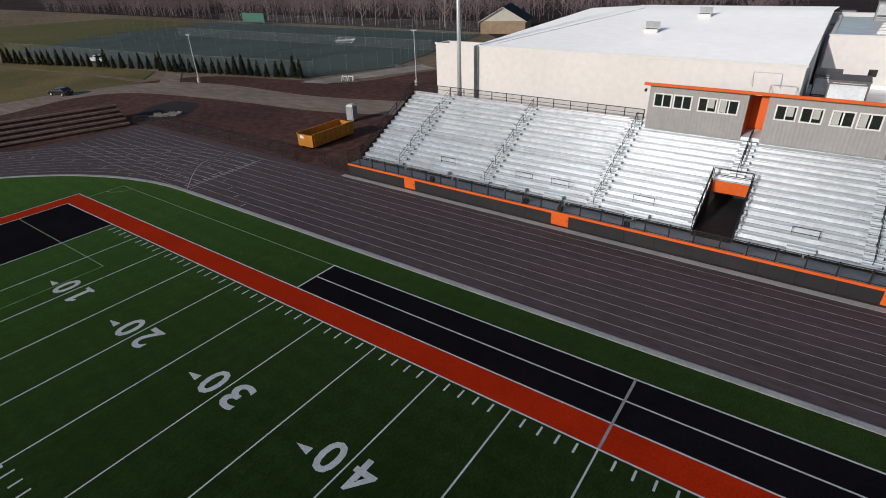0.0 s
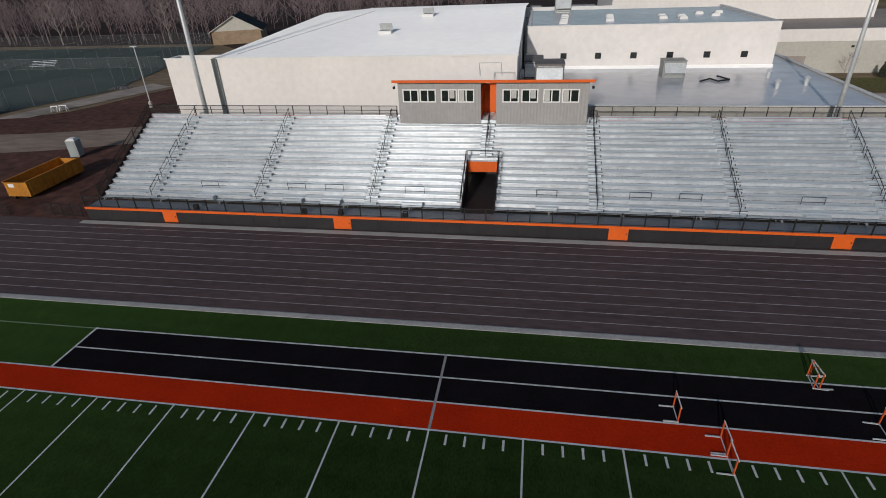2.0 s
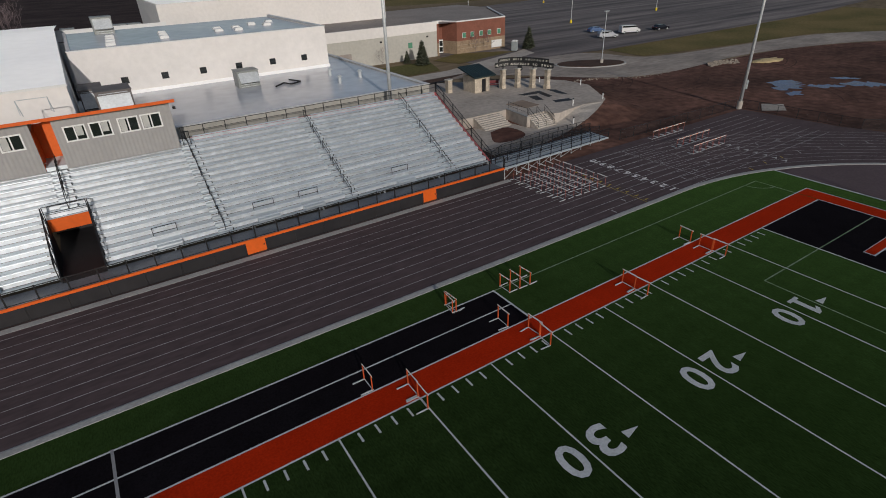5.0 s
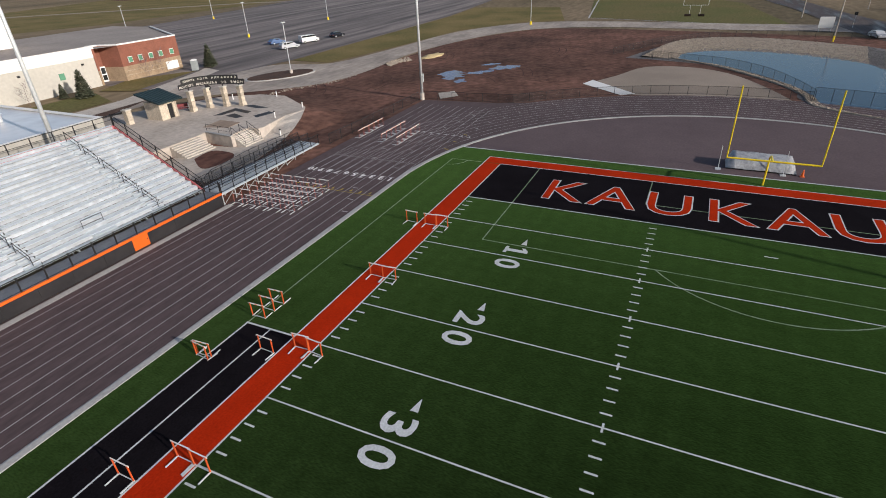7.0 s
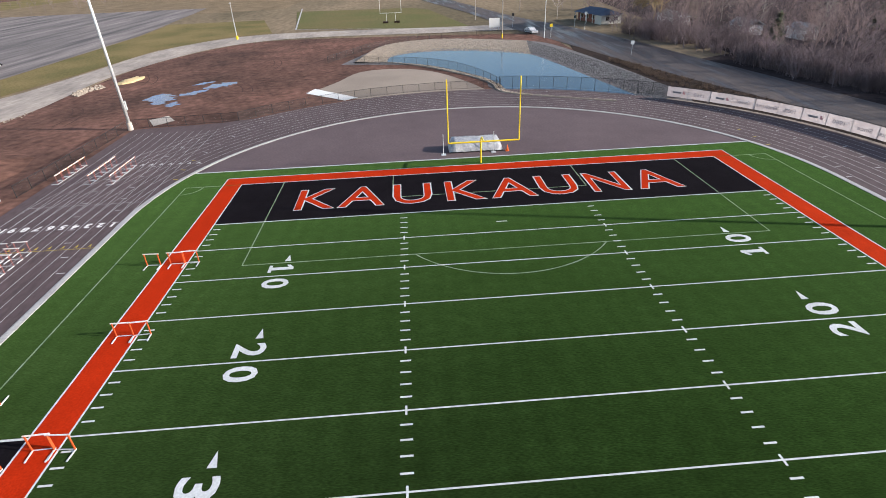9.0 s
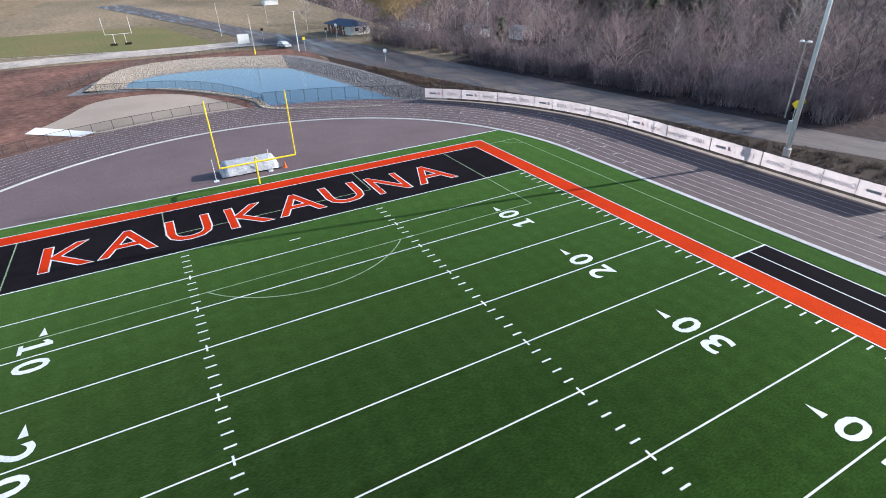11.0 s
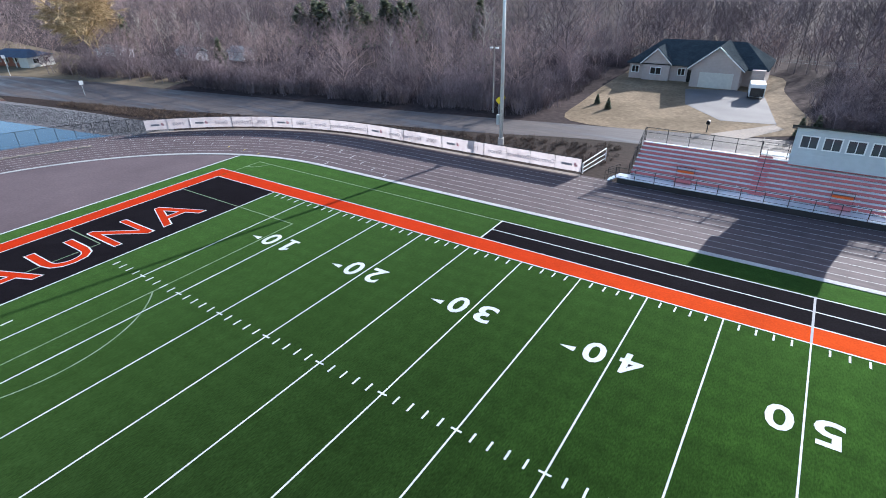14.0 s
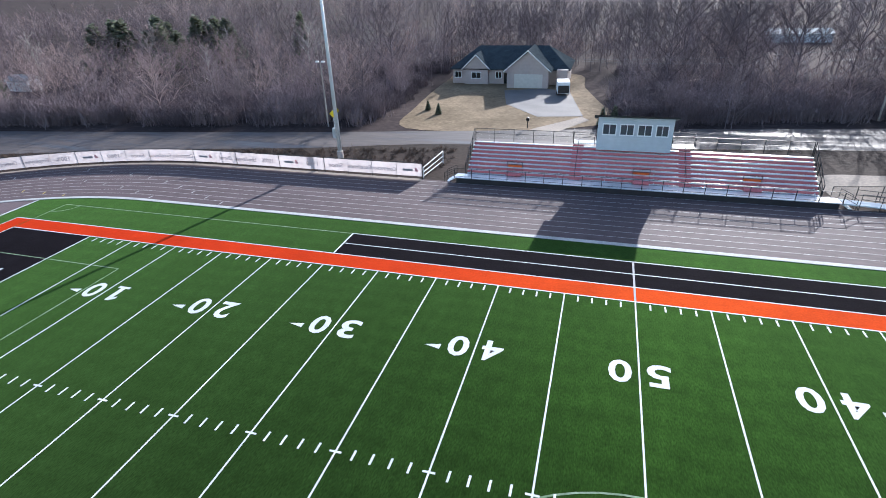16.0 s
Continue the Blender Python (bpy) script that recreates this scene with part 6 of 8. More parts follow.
# ---- hurdles ----
def hurdle(slim, paint, label):
    h = thing("hurdle", label, "hurdle", (0, 0, 0), "track hurdles")
    for s in (-.5, .5):
        part("base_leg", Shape().box(s - .03, -.05, .0, s + .03, .68, .05), GALV, h)
        part("upright", Shape().box(s - slim, -slim, .05, s + slim, slim, .98), paint, h, "painted upright")
    part("crossbar", Shape().box(-.47, -.02, .03, .47, .02, .07), GALV, h)
    part("top_board", Shape().box(-.6, -.03, .95, .6, .0, 1.03), FRAME_WHITE, h, "white top board")
    for s in (-.5, 0, .5):
        part("board_band", Shape().box(s - .07, -.034, .952, s + .07, -.0305, 1.028), ORANGE, h, "orange band")
    return h


first = hurdle(.028, HURDLE_RED, "steel track hurdle with orange-red uprights and white board")
slim = hurdle(.014, HURDLE_PALE, "slim track hurdle with faded red uprights, stacked in rows")
spots = [(11.95, 26.9, 90), (13.7, 25.19, 90), (13.65, 24.08, 90), (21.2, 26.92, 90), (22.15, 25.12, 90), (22.05, 24.1, 90), (30.63, 25.15, 90), (30.63, 24.12, 90),
         (39.24, 26.85, 90), (39.26, 25.12, 90), (39.35, 24.08, 90), (19.32, 30.08, -92), (19.5, 30.06, -86), (23.64, 29.7, -90), (24.52, 29.68, -90), (25.38, 29.65, -90)]
for x in np.linspace(37.3, 42.6, 6):
    for y in np.linspace(38.4, 44.2, 5):
        spots.append((x + (y - 41) * -.06, y, 90))
for x0, y0 in ((58.6, 44.2), (58.1, 40.6), (57.6, 38.2)):
    for k in range(5):
        spots.append((x0 + k * 1.2, y0, 0))
rng = random.Random(9)
first.matrix_basis = pose(11.95, 26.9, .022, 0, 0, 90)
rows = [q for q in spots if q[1] > KR]
slim.matrix_basis = pose(*rows[0][:2], .004, 0, 0, rows[0][2])
for kind, places, z in ((first, [q for q in spots[1:] if q[1] < KR], .022), (slim, rows[1:], .004)):
    for x, y, a in places:
        copy_thing(kind, pose(x, y, z, 0, 0, a + rng.uniform(-4, 4)))


# ---- fences ----
def fence(name, pts, h, label, post=2.6, wire=WIRE, metal=BLACK, z=0.0, group=""):
    f = thing(name, label, "fence", (*pts[0], z), group)
    run = 0.0
    for a, b in zip(pts, pts[1:]):
        a, b = Vector(a), Vector(b)
        d = b - a
        n = max(1, round(d.length / post))
        for i in range(n):
            p = a + d * i / n
            part("post", Shape().bar((p.x, p.y, z - .05), (p.x, p.y, z + h), .035, 5), metal, f)
    sh, me = Shape(), Shape()
    for a, b in zip(pts, pts[1:]):
        sh.bar((*a, z + h), (*b, z + h), .028, 5).bar((*a, z + .08), (*b, z + .08), .02, 4)
        me.add([(*a, z + .08), (*b, z + .08), (*b, z + h), (*a, z + h)], [(0, 1, 2, 3)])
    part("rail", sh, metal, f)
    part("netting", me, wire, f)
    return f


def arc(r, a0, a1, n, cx=KX):
    return [(cx + r * math.cos(radians(a)), r * math.sin(radians(a))) for a in np.linspace(a0, a1, n)]


fence("track_fence", [(78.6, 45.6), (79.6, 33.5)] + arc(45.0, 44, -10, 9), 1.25, "black chain link fence round the track bend")
fence("track_fence", [(55, 46.5), (62, 46.2), (70, 46), (78, 45.9)], 1.25, "black chain link fence along the sprint lanes")
fence("pond_fence", arc(45.4, -10, -43, 7), 1.8, "black chain link fence beside the pond")
fence("pond_fence", smooth_path([(91.6, -8.0), (99, -6.2), (108, -2.5), (114.5, 3), (118, 10), (121, 18)], 3), 1.5, "black chain link fence round the pond")
fence("pond_fence", [(124, 24), (140, 16), (152, 4), (155, -12), (150, -28)], 1.3, "black chain link fence on the far pond bank", 3.5)
fence("yard_fence", [(-44.9, 45.4), (-50.7, 46), (-64, 46), (-77.7, 45.9), (-80, 44)], 1.25, "grey chain link fence behind the sprint lanes", 2.6)
fence("yard_fence", [(-37.0, 45.6), (-41.5, 45.9)], 1.25, "black gate fence beside the stand", 1.2)
fence("stand_fence", [(-37.0, 46.2), (-37.3, 62), (-37.4, 63.8)], 2.2, "dark chain link fence beside the grandstand", 2.4)
fence("ramp_fence", [(37.0, 49.0), (40.5, 50.9), (47, 51.8), (54.5, 51.6)], 1.3, "black rail fence beside the ramp", 1.6)
fence("court_fence", [(-83.5, 84), (-76.5, 101), (-89, 157.5), (-217, 153.5), (-221.5, 110)], 3.6, "tall grey chain link court fence", 4.0, WIRE_GREY, COURT_POST)
fence("court_fence", [(-200, 68), (-132, 75.5), (-83.5, 84)], 3.0, "tall grey chain link court fence", 4.0, WIRE_GREY, COURT_POST)
for x0, x1 in ((-192, -190), (-171, -169), (-150, -147), (-121, -118), (-104, -102)):
    fence("court_divider", [(x0, 88), (x1 - 6, 152)], 3.0, "grey chain link fence between courts", 4.5, WIRE_GREY, COURT_POST)
fence("court_divider", [(-190, 118), (-82, 124)], 2.4, "grey chain link fence between courts", 4.5, WIRE_GREY, COURT_POST)
fence("bank_fence", [(-17.6, -46.2), (-24, -47.5), (-40, -49)], 1.3, "black chain link fence beside the bleachers", 2.0)
fence("road_fence", [(-18, -52.5), (0, -51.8), (18, -51.3)], 1.6, "dark chain link fence behind the bleachers", 2.4)
solid("wind_screen", Shape().box(-201, 153.0, 1.0, -187, 153.15, 4.4), surf("green screen", (0.06, 0.16, 0.12), (0.05, 0.14, 0.1), 0.3, 0.8), "green wind screen on a court fence", "wind screen")

# ---- banner fence along the visitors' bend ----
ban = thing("banner_fence", "black fence hung with white printed banners", "fence", (50, -44.3, 0))
BR = 44.3
path = [(21.3 + i * 26.2 / 9, -BR) for i in range(9)] + arc(BR, -90, -43.5, 13)
words = ["#", "Construction", "Excellence", "Since", "1960", "#", "100%", "Employee", "Owned", "#", "Construction", "Excellence", "Since", "1960", "#", "100%", "Employee", "Owned", "#", "1960", "#"]
for (a, b), text in zip(zip(path, path[1:]), words):
    a, b = Vector((*a, 0)), Vector((*b, 0))
    d = (b - a).normalized()
    q = Vector((-d.y, d.x, 0))
    yaw = math.degrees(math.atan2(d.y, d.x))
    L = (b - a).length
    c = (a + b) / 2
    part("post", Shape().bar((*a.xy, -.05), (*a.xy, 1.82), .04, 6), BLACK, ban)
    sh = Shape()
    for i in range(6):
        s0, s1 = i / 6, (i + 1) / 6
        w0, w1 = .03 * math.sin(s0 * 7 + a.x), .03 * math.sin(s1 * 7 + a.x)
        p0, p1 = a + d * L * s0 + q * (.05 + w0), a + d * L * s1 + q * (.05 + w1)
        sh.add([(*p0.xy, .3), (*p1.xy, .3), (*p1.xy, 1.7), (*p0.xy, 1.7)], [(0, 1, 2, 3)])
    bn = part("banner", sh, BANNER, ban)
    part("rail", Shape().bar((*a.xy, 1.78), (*b.xy, 1.78), .03, 5), BLACK, ban)
    part("netting", Shape().add([(*a.xy, .02), (*b.xy, .02), (*b.xy, .28), (*a.xy, .28)], [(0, 1, 2, 3)]), WIRE, ban)
    face = Matrix.Translation(c + q * .1) @ pose(0, 0, 0, 0, 0, yaw)
    if text == "#":
        part("name_bar", Shape().cube(face @ pose(.15, 0, .85), 1.15, .01, .24), BANNER_DARK, bn)
        part("logo", Shape().cube(face @ pose(-.85, 0, .82), .34, .01, .22).cube(face @ pose(-.78, 0, 1.04), .22, .01, .2), LOGO_RED, bn)
    else:
        # printed on the far side, so that it reads backwards from the field
        word("print", text, .68, face @ pose(0, 0, .74, 90, 0, 0), BANNER_INK, bn, fat=.012, fit=min(2.75, .3 * len(text) + .25))
strip = [p for p in path] + [(p[0] * 1 + (p[0] - KX) / BR * -.62 if p[0] > KX else p[0], p[1] + .62 * (1 if p[0] <= KX else -p[1] / BR)) for p in path[::-1]]
patch("sand_verge", strip, .012, SAND, "pale sandy strip under a banner fence", "ground")
gate = thing("white_gate", "white pipe gate at the end of the banner fence", "gate", (20.5, -45.5, 0))
part("frame", Shape().line([(21.2, -44.4, .1), (21.2, -44.4, 1.25), (20.5, -49.6, 1.55), (20.5, -49.6, .1)], .05).line([(21.2, -44.4, .75), (20.5, -49.6, .95)], .04).line([(21.2, -44.4, .3), (20.5, -49.6, .4)], .03), FRAME_WHITE, gate)


# ---- pond ----
shore = smooth_path([(121.5, 11.5), (127.5, 10.5), (131.8, 5), (132, -4), (128.6, -13), (122, -19.6), (110, -22.3), (96.5, -24.6), (86, -26.4), (79, -27.4), (80.6, -22.6), (85.4, -14.4), (89.6, -9.2), (95.3, -8.3), (102.2, -6.0), (111.5, -.2), (117, 4.5), (121.5, 11.5)], 5)
solid("pond_water", Shape().flat(shore, -.02), WATER, "calm blue-green pond water", "pond", kind="structure")
patch("bank_stones", smooth_path([(121, 21), (143, 12), (150, -3), (142, -23), (124, -29.5), (82, -34), (78, -28), (90, -8), (99, -6.6), (108, -2.6), (116, 5), (121, 21)], 5), -.035, STONE_GREY, "stony pond bank")


def riprap(name, inner, outer, count, material, label, seed, lo=.08, hi=.26, rise=.32, bed=True):
    """Rough stones scattered over a sloping bank between two lines."""
    rng = random.Random(seed)
    sh = Shape()
    n = len(inner)
    if bed:
        base = Shape().add([(*p, -.12) for p in inner] + [(*p, rise - .06) for p in outer] + [(*(Vector(p) + (Vector(p) - Vector(q)) * .08), -.13) for q, p in zip(inner, outer)],
                           [(k, k + 1, n + k + 1, n + k) for k in range(n - 1)] + [(n + k, n + k + 1, 2 * n + k + 1, 2 * n + k) for k in range(n - 1)])
        solid("bank_slope", base, material, label.replace("stones", "bed"), "bank", kind="structure")
    for _ in range(count):
        s, t = rng.random() * (n - 1.001), rng.random()
        i = int(s)
        f = s - i
        a = Vector(inner[i]).lerp(Vector(inner[i + 1]), f)
        b = Vector(outer[i]).lerp(Vector(outer[i + 1]), f)
        p = a.lerp(b, t)
        r = lo + (hi - lo) * rng.random() ** 1.6
        z = -.12 + (rise + .03) * t
        vs = []
        for dx, dy, dz in ((1, .2, 0), (-.2, 1, 0), (-1, -.1, 0), (.1, -1, 0), (.45, .4, .8), (-.45, .1, .9), (.1, -.5, .75)):
            k = r * rng.uniform(.75, 1.2)
            vs.append((p.x + dx * k, p.y + dy * k, z + dz * k * .75))
        sh.add(vs, [(0, 1, 4), (1, 2, 5), (1, 5, 4), (2, 3, 6), (2, 6, 5), (3, 0, 6), (0, 4, 6), (4, 5, 6)])
    return solid(name, sh, material, label, "stones", kind="stuff")


riprap("riprap", smooth_path([(121.5, 11.5), (130, 9), (132.2, -3), (122, -19.6)], 8), smooth_path([(122, 18), (144, 12), (150, -3), (140, -22.5)], 8), 9500, STONE_PALE, "pale tan riprap stones on the pond bank", 1, .08, .24)
riprap("riprap", smooth_path([(122, -19.6), (110, -22.3), (96.5, -24.6), (79, -27.4)], 8), smooth_path([(140, -22.5), (120, -28), (100, -31.6), (79.5, -34.2)], 8), 9500, STONE_GREY, "grey riprap stones on the pond bank", 2, .07, .21)
riprap("riprap", smooth_path([(121.5, 11.5), (117, 4.5), (111.5, -.2), (102.2, -6), (95.3, -8.3), (89.6, -9.2), (85.4, -14.4), (80.4, -23)], 6), smooth_path([(122.4, 13.4), (116.4, 6), (110.8, 1.2), (101.6, -4.6), (95, -7), (88.9, -7.8), (84.2, -14.2), (79.4, -23)], 6), 1500, STONE_PALE, "pale tan riprap stones on the pond bank", 3, .07, .24, .16)
riprap("spoil_heap", smooth_path([(102.5, 65.2), (105.5, 65), (109.5, 63.8)], 6), smooth_path([(103.5, 66.8), (107, 66.8), (111, 65.4)], 6), 260, STONE_PALE, "heap of pale rubble on bare soil", 5, .1, .4, .3, False)
bm = bmesh.new()
bmesh.ops.create_uvsphere(bm, u_segments=24, v_segments=10, radius=1)
for v in bm.verts:
    k = 1 + .35 * noise.noise(v.co * 2.2)
    v.co = Vector((114.5 + v.co.x * 3.4 * k + v.co.y * .8, 61.3 - v.co.x * 1.1 * k + v.co.y * 1.2 * k, max(v.co.z, -.05) * .55 * k - .06))
me = bpy.data.meshes.new("sand_heap")
bm.to_mesh(me)
bm.free()
solid("sand_heap", me, SPOIL, "low heap of yellow sand on bare soil", "sand heap", smooth=True)


# ---- yard: skip, toilet, embankment ----
def oriented(m):
    return lambda sh, x0, y0, z0, x1, y1, z1: sh.cube(m @ pose((x0 + x1) / 2, (y0 + y1) / 2, z0), x1 - x0, y1 - y0, z1 - z0)


sk = thing("skip_container", "open yellow roll-off skip container", "skip", (-47.5, 53.5, 0))
m = pose(-47.5, 53.0, 0, 0, 0, 1.5) @ Matrix.Diagonal((.84, 1.18, 1, 1))
B = oriented(m)
sh = Shape()
for q in ((-1.55, -3.2, .25, 1.55, 3.2, .35), (-1.55, -3.2, .35, -1.45, 3.2, 1.75), (1.45, -3.2, .35, 1.55, 3.2, 1.75), (-1.45, -3.2, .35, 1.45, -3.1, 1.75), (-1.45, 3.1, .35, 1.45, 3.2, 1.75)):
    B(sh, *q)
part("body", sh, DUMP, sk)
part("rim", B(B(Shape(), -1.62, -3.26, 1.75, -1.42, 3.26, 1.88), 1.42, -3.26, 1.75, 1.62, 3.26, 1.88), DUMP, sk)
for i in range(8):
    y = -2.9 + i * .8
    part("rib", B(Shape(), -1.66, y - .06, .3, -1.56, y + .06, 1.74), DUMP, sk)
    part("rib", B(Shape(), 1.56, y - .06, .3, 1.66, y + .06, 1.74), DUMP, sk)
part("skid", B(B(Shape(), -.9, -3.2, 0, -.7, 3.2, .25), .7, -3.2, 0, .9, 3.2, .25), BLACK, sk)
part("label_plate", B(Shape(), -1.0, -3.24, 1.25, -.2, -3.22, 1.6), FRAME_WHITE, sk)


def portable_toilet(x, y, turn):
    t = thing("portable_toilet", "pale grey portable toilet cabin", "toilet cabin", (x, y, 0), "portable toilets")
    m = pose(x, y, 0, 0, 0, turn)
    part("cabin", Shape().cube(m @ pose(0, 0, .12), 1.15, 1.15, 2.0), PLASTIC, t)
    part("door", Shape().cube(m @ pose(0, -.59, .2), .8, .04, 1.8), PLASTIC, t)
    part("skid", Shape().cube(m, 1.2, 1.2, .12), BLACK, t)
    sh = Shape()
    sh.add([m @ Vector(p) for p in ((-.6, -.6, 2.12), (.6, -.6, 2.12), (.6, .6, 2.12), (-.6, .6, 2.12), (-.35, -.35, 2.36), (.35, -.35, 2.36), (.35, .35, 2.36), (-.35, .35, 2.36))], [(4, 5, 6, 7), (0, 1, 5, 4), (1, 2, 6, 5), (2, 3, 7, 6), (3, 0, 4, 7)])
    part("roof", sh, FRAME_WHITE, t)


portable_toilet(-51.8, 62.2, 10)
portable_toilet(88.5, 105.2, 30)
bank = thing("terraced_bank", "stepped bank of brown soil held by long tan boards", "embankment", (-84, 36, 0))
tb, tn = Vector((.29, .956)), Vector((-.956, .29))
t0 = Vector((-79.9, 43.6))
for k in range(5):
    # each terrace runs along the bend and steps back
    a, b = t0 + tn * 1.15 * k - tb * .15 * k, t0 + tn * 1.15 * k - tb * 36
    c, d = t0 + tn * (6.6 + .15 * k) - tb * 36, t0 + tn * (6.6 + .15 * k) - tb * .15 * k
    part("terrace", Shape().prism([tuple(b), tuple(a), tuple(d), tuple(c)][::-1], -.1 + .5 * k - (.02 if k else 0), .4 + .5 * k), SOIL_WET, bank)
    e = tn * .12
    part("edge_board", Shape().prism([tuple(b - e), tuple(a - e), tuple(a + e), tuple(b + e)][::-1], .2 + .5 * k, .47 + .5 * k), DIRT_ROAD, bank, "long tan edge board")
for x, y, a in ((-74.6, 83.8, 10), (-73.4, 84.3, 20)):
    t = thing("saw_horse", "small white saw horse on bare soil", "saw horse", (x, y, 0), "saw horses")
    m = pose(x, y, -.06, 0, 0, a)
    for sx in (-.5, .5):
        part("leg", Shape().bar(m @ Vector((sx, -.4, 0)), m @ Vector((sx, 0, .9)), .05, 4).bar(m @ Vector((sx, .4, 0)), m @ Vector((sx, 0, .9)), .05, 4), FRAME_WHITE, t)
    part("beam", Shape().cube(m @ pose(0, 0, .85), 1.2, .1, .14), FRAME_WHITE, t)
riprap("debris", [(-77.5, 99.5), (-75.5, 100), (-74, 101)], [(-77, 102), (-75.3, 102.4), (-73.8, 102.6)], 50, STONE_GREY, "small heap of grey debris", 17, .12, .4, .25, False)
riprap("edge_rubble", smooth_path([(71, 70), (76, 72.2), (81.3, 69.6), (86, 67.2), (93, 66.4)], 5), smooth_path([(72, 71.6), (76.5, 73.6), (82, 71), (86.5, 68.6), (93, 67.6)], 5), 260, STONE_PALE, "broken pale rubble along the paving edge", 18, .05, .22, .06, False)
# flat near-black patch: the pit's shade is painted in its colour
hole = Shape().flat(smooth_path([(-82.5, 45.4), (-80, 46.6), (-79.3, 48.2), (-77.6, 50.4), (-80.6, 54.6), (-84, 57.4), (-89.5, 56), (-88.4, 50.6), (-82.5, 45.4)], 4), -.03)
solid("shaded_hollow", hole, surf("black pit shade", (0.012, 0.01, 0.01), (0.02, 0.015, 0.014), 0.5, 0.95, fine=3, vary=0.4, bump=0.1), "dark hollow in bare soil, its shade painted on", "hollow", kind="structure")
riprap("rubble", [(-82.2, 47.6), (-80.6, 48.6), (-79.2, 50.2)], [(-83, 49.4), (-81.4, 50.8), (-79.8, 52.2)], 160, STONE_PALE, "pale rubble in a shaded hollow", 7, .12, .4, .2, False)


# ---- vehicles ----
def vehicle(kind, paint, m, label, category, tall=0.0, long=4.6):
    t = thing(kind, label, category, (0, 0, 0))
    w, L = .9, long / 2
    if kind == "van":
        prof = [(-L, .35), (L, .35), (L, .95), (L - .75, 1.15), (L - 1.3, 1.95), (-L, 2.0)]
    elif kind == "pickup":
        prof = [(-L, .4), (L, .4), (L, 1.0), (L - 1.2, 1.12), (L - 1.75, 1.75), (L - 3.1, 1.78), (L - 3.35, 1.1), (-L, 1.1)]
    elif kind == "minivan":
        prof = [(-L, .35), (L, .35), (L, .8), (L - .9, 1.0), (L - 1.8, 1.65), (-L + .5, 1.68), (-L, 1.1)]
    else:
        prof = [(-L, .3), (L, .3), (L, .7), (L - 1.1, .88), (L - 1.85, 1.4), (-L + 1.0, 1.42), (-L + .25, .95), (-L, .9)]
    n = len(prof)
    sh = Shape()
    lo = [(x, -w, z) for x, z in prof] + [(x, w, z) for x, z in prof]
    lo = [(x, y * (.86 if z > 1.2 else 1.0), z) for x, y, z in lo]
    sh.add(lo, [tuple(range(n))[::-1], tuple(range(n, 2 * n))] + [(i, (i + 1) % n, n + (i + 1) % n, n + i) for i in range(n)])
    body = part("body", sh, paint, t)
    top = max(z for x, z in prof)
    xs = [x for x, z in prof if z > 1.2]
    a, b = min(xs), max(xs)
    for s in (-1, 1):
        g = Shape()
        yy = s * w * .94
        g.add([(a + .15, yy, top - .5), (b + .25, yy, top - .5), (b - .05, yy * .97, top - .1), (a + .2, yy * .97, top - .1)], [(0, 1, 2, 3)])
        part("side_window", g, GLASS, t)
    part("windscreen", Shape().add([(b + .06, -.7, top - .06), (b + .06, .7, top - .06), (b + .5, .76, top - .5), (b + .5, -.76, top - .5)], [(0, 1, 2, 3)]), GLASS, t)
    for x in (-L + .85, L - .85):
        for s in (-1, 1):
            wh = part("wheel", Shape().bar((x, s * (w - .2), .33), (x, s * (w + .01), .33), .33, 14), RUBBER, t)
            part("rim", Shape().bar((x, s * (w + .005), .33), (x, s * (w + .03), .33), .19, 10), GALV, wh)
    for s in (-.6, .6):
        part("headlight", Shape().box(L - .03, s - .18, .58, L + .02, s + .18, .74), FRAME_WHITE, t)
        part("tail_light", Shape().box(-L - .02, s - .15, .7, -L + .03, s + .15, .9), RED_RISER, t)
    t.matrix_basis = m
    return t


WHITE_P, BLUE_P, DARK_P, SILVER_P = car_paint("white car paint", (.7, .7, .7)), car_paint("blue car paint", (.1, .16, .3)), car_paint("black car paint", (.012, .014, .02)), car_paint("silver car paint", (.45, .47, .5))
vehicle("minivan", SILVER_P, pose(118.5, 104.2, -.03, 0, 0, -25), "silver minivan on the parking lot", "car", long=5.0)
vehicle("van", WHITE_P, pose(128.8, 105.8, -.03, 0, 0, -20), "white panel van on the parking lot", "van", long=5.4)
vehicle("car", DARK_P, pose(139.5, 104, -.03, 0, 0, -8), "black car on the parking lot", "car")
vehicle("car", BLUE_P, pose(124.5, 113.5, -.03, 0, 0, -15), "blue car on the parking lot", "car")
vehicle("car", DARK_P, pose(118, 168, -.03, 0, 0, 10), "black car on the far parking lot", "car")
vehicle("car", DARK_P, pose(104, 166, -.03, 0, 0, 10), "dark car beside the school", "car")
vehicle("car", DARK_P, pose(-115.2, 48.4, -.03, 0, 0, 195), "dark car parked on grass beside the gravel road", "car")
vehicle("pickup", WHITE_P, pose(-152.5, 72.5, -.03, 0, 0, 10), "white pickup truck behind the hedge", "pickup truck", long=5.6)
vehicle("car", SILVER_P, pose(155, -26.8, -.02, 0, 0, 195), "silver car waiting at the road junction", "car")


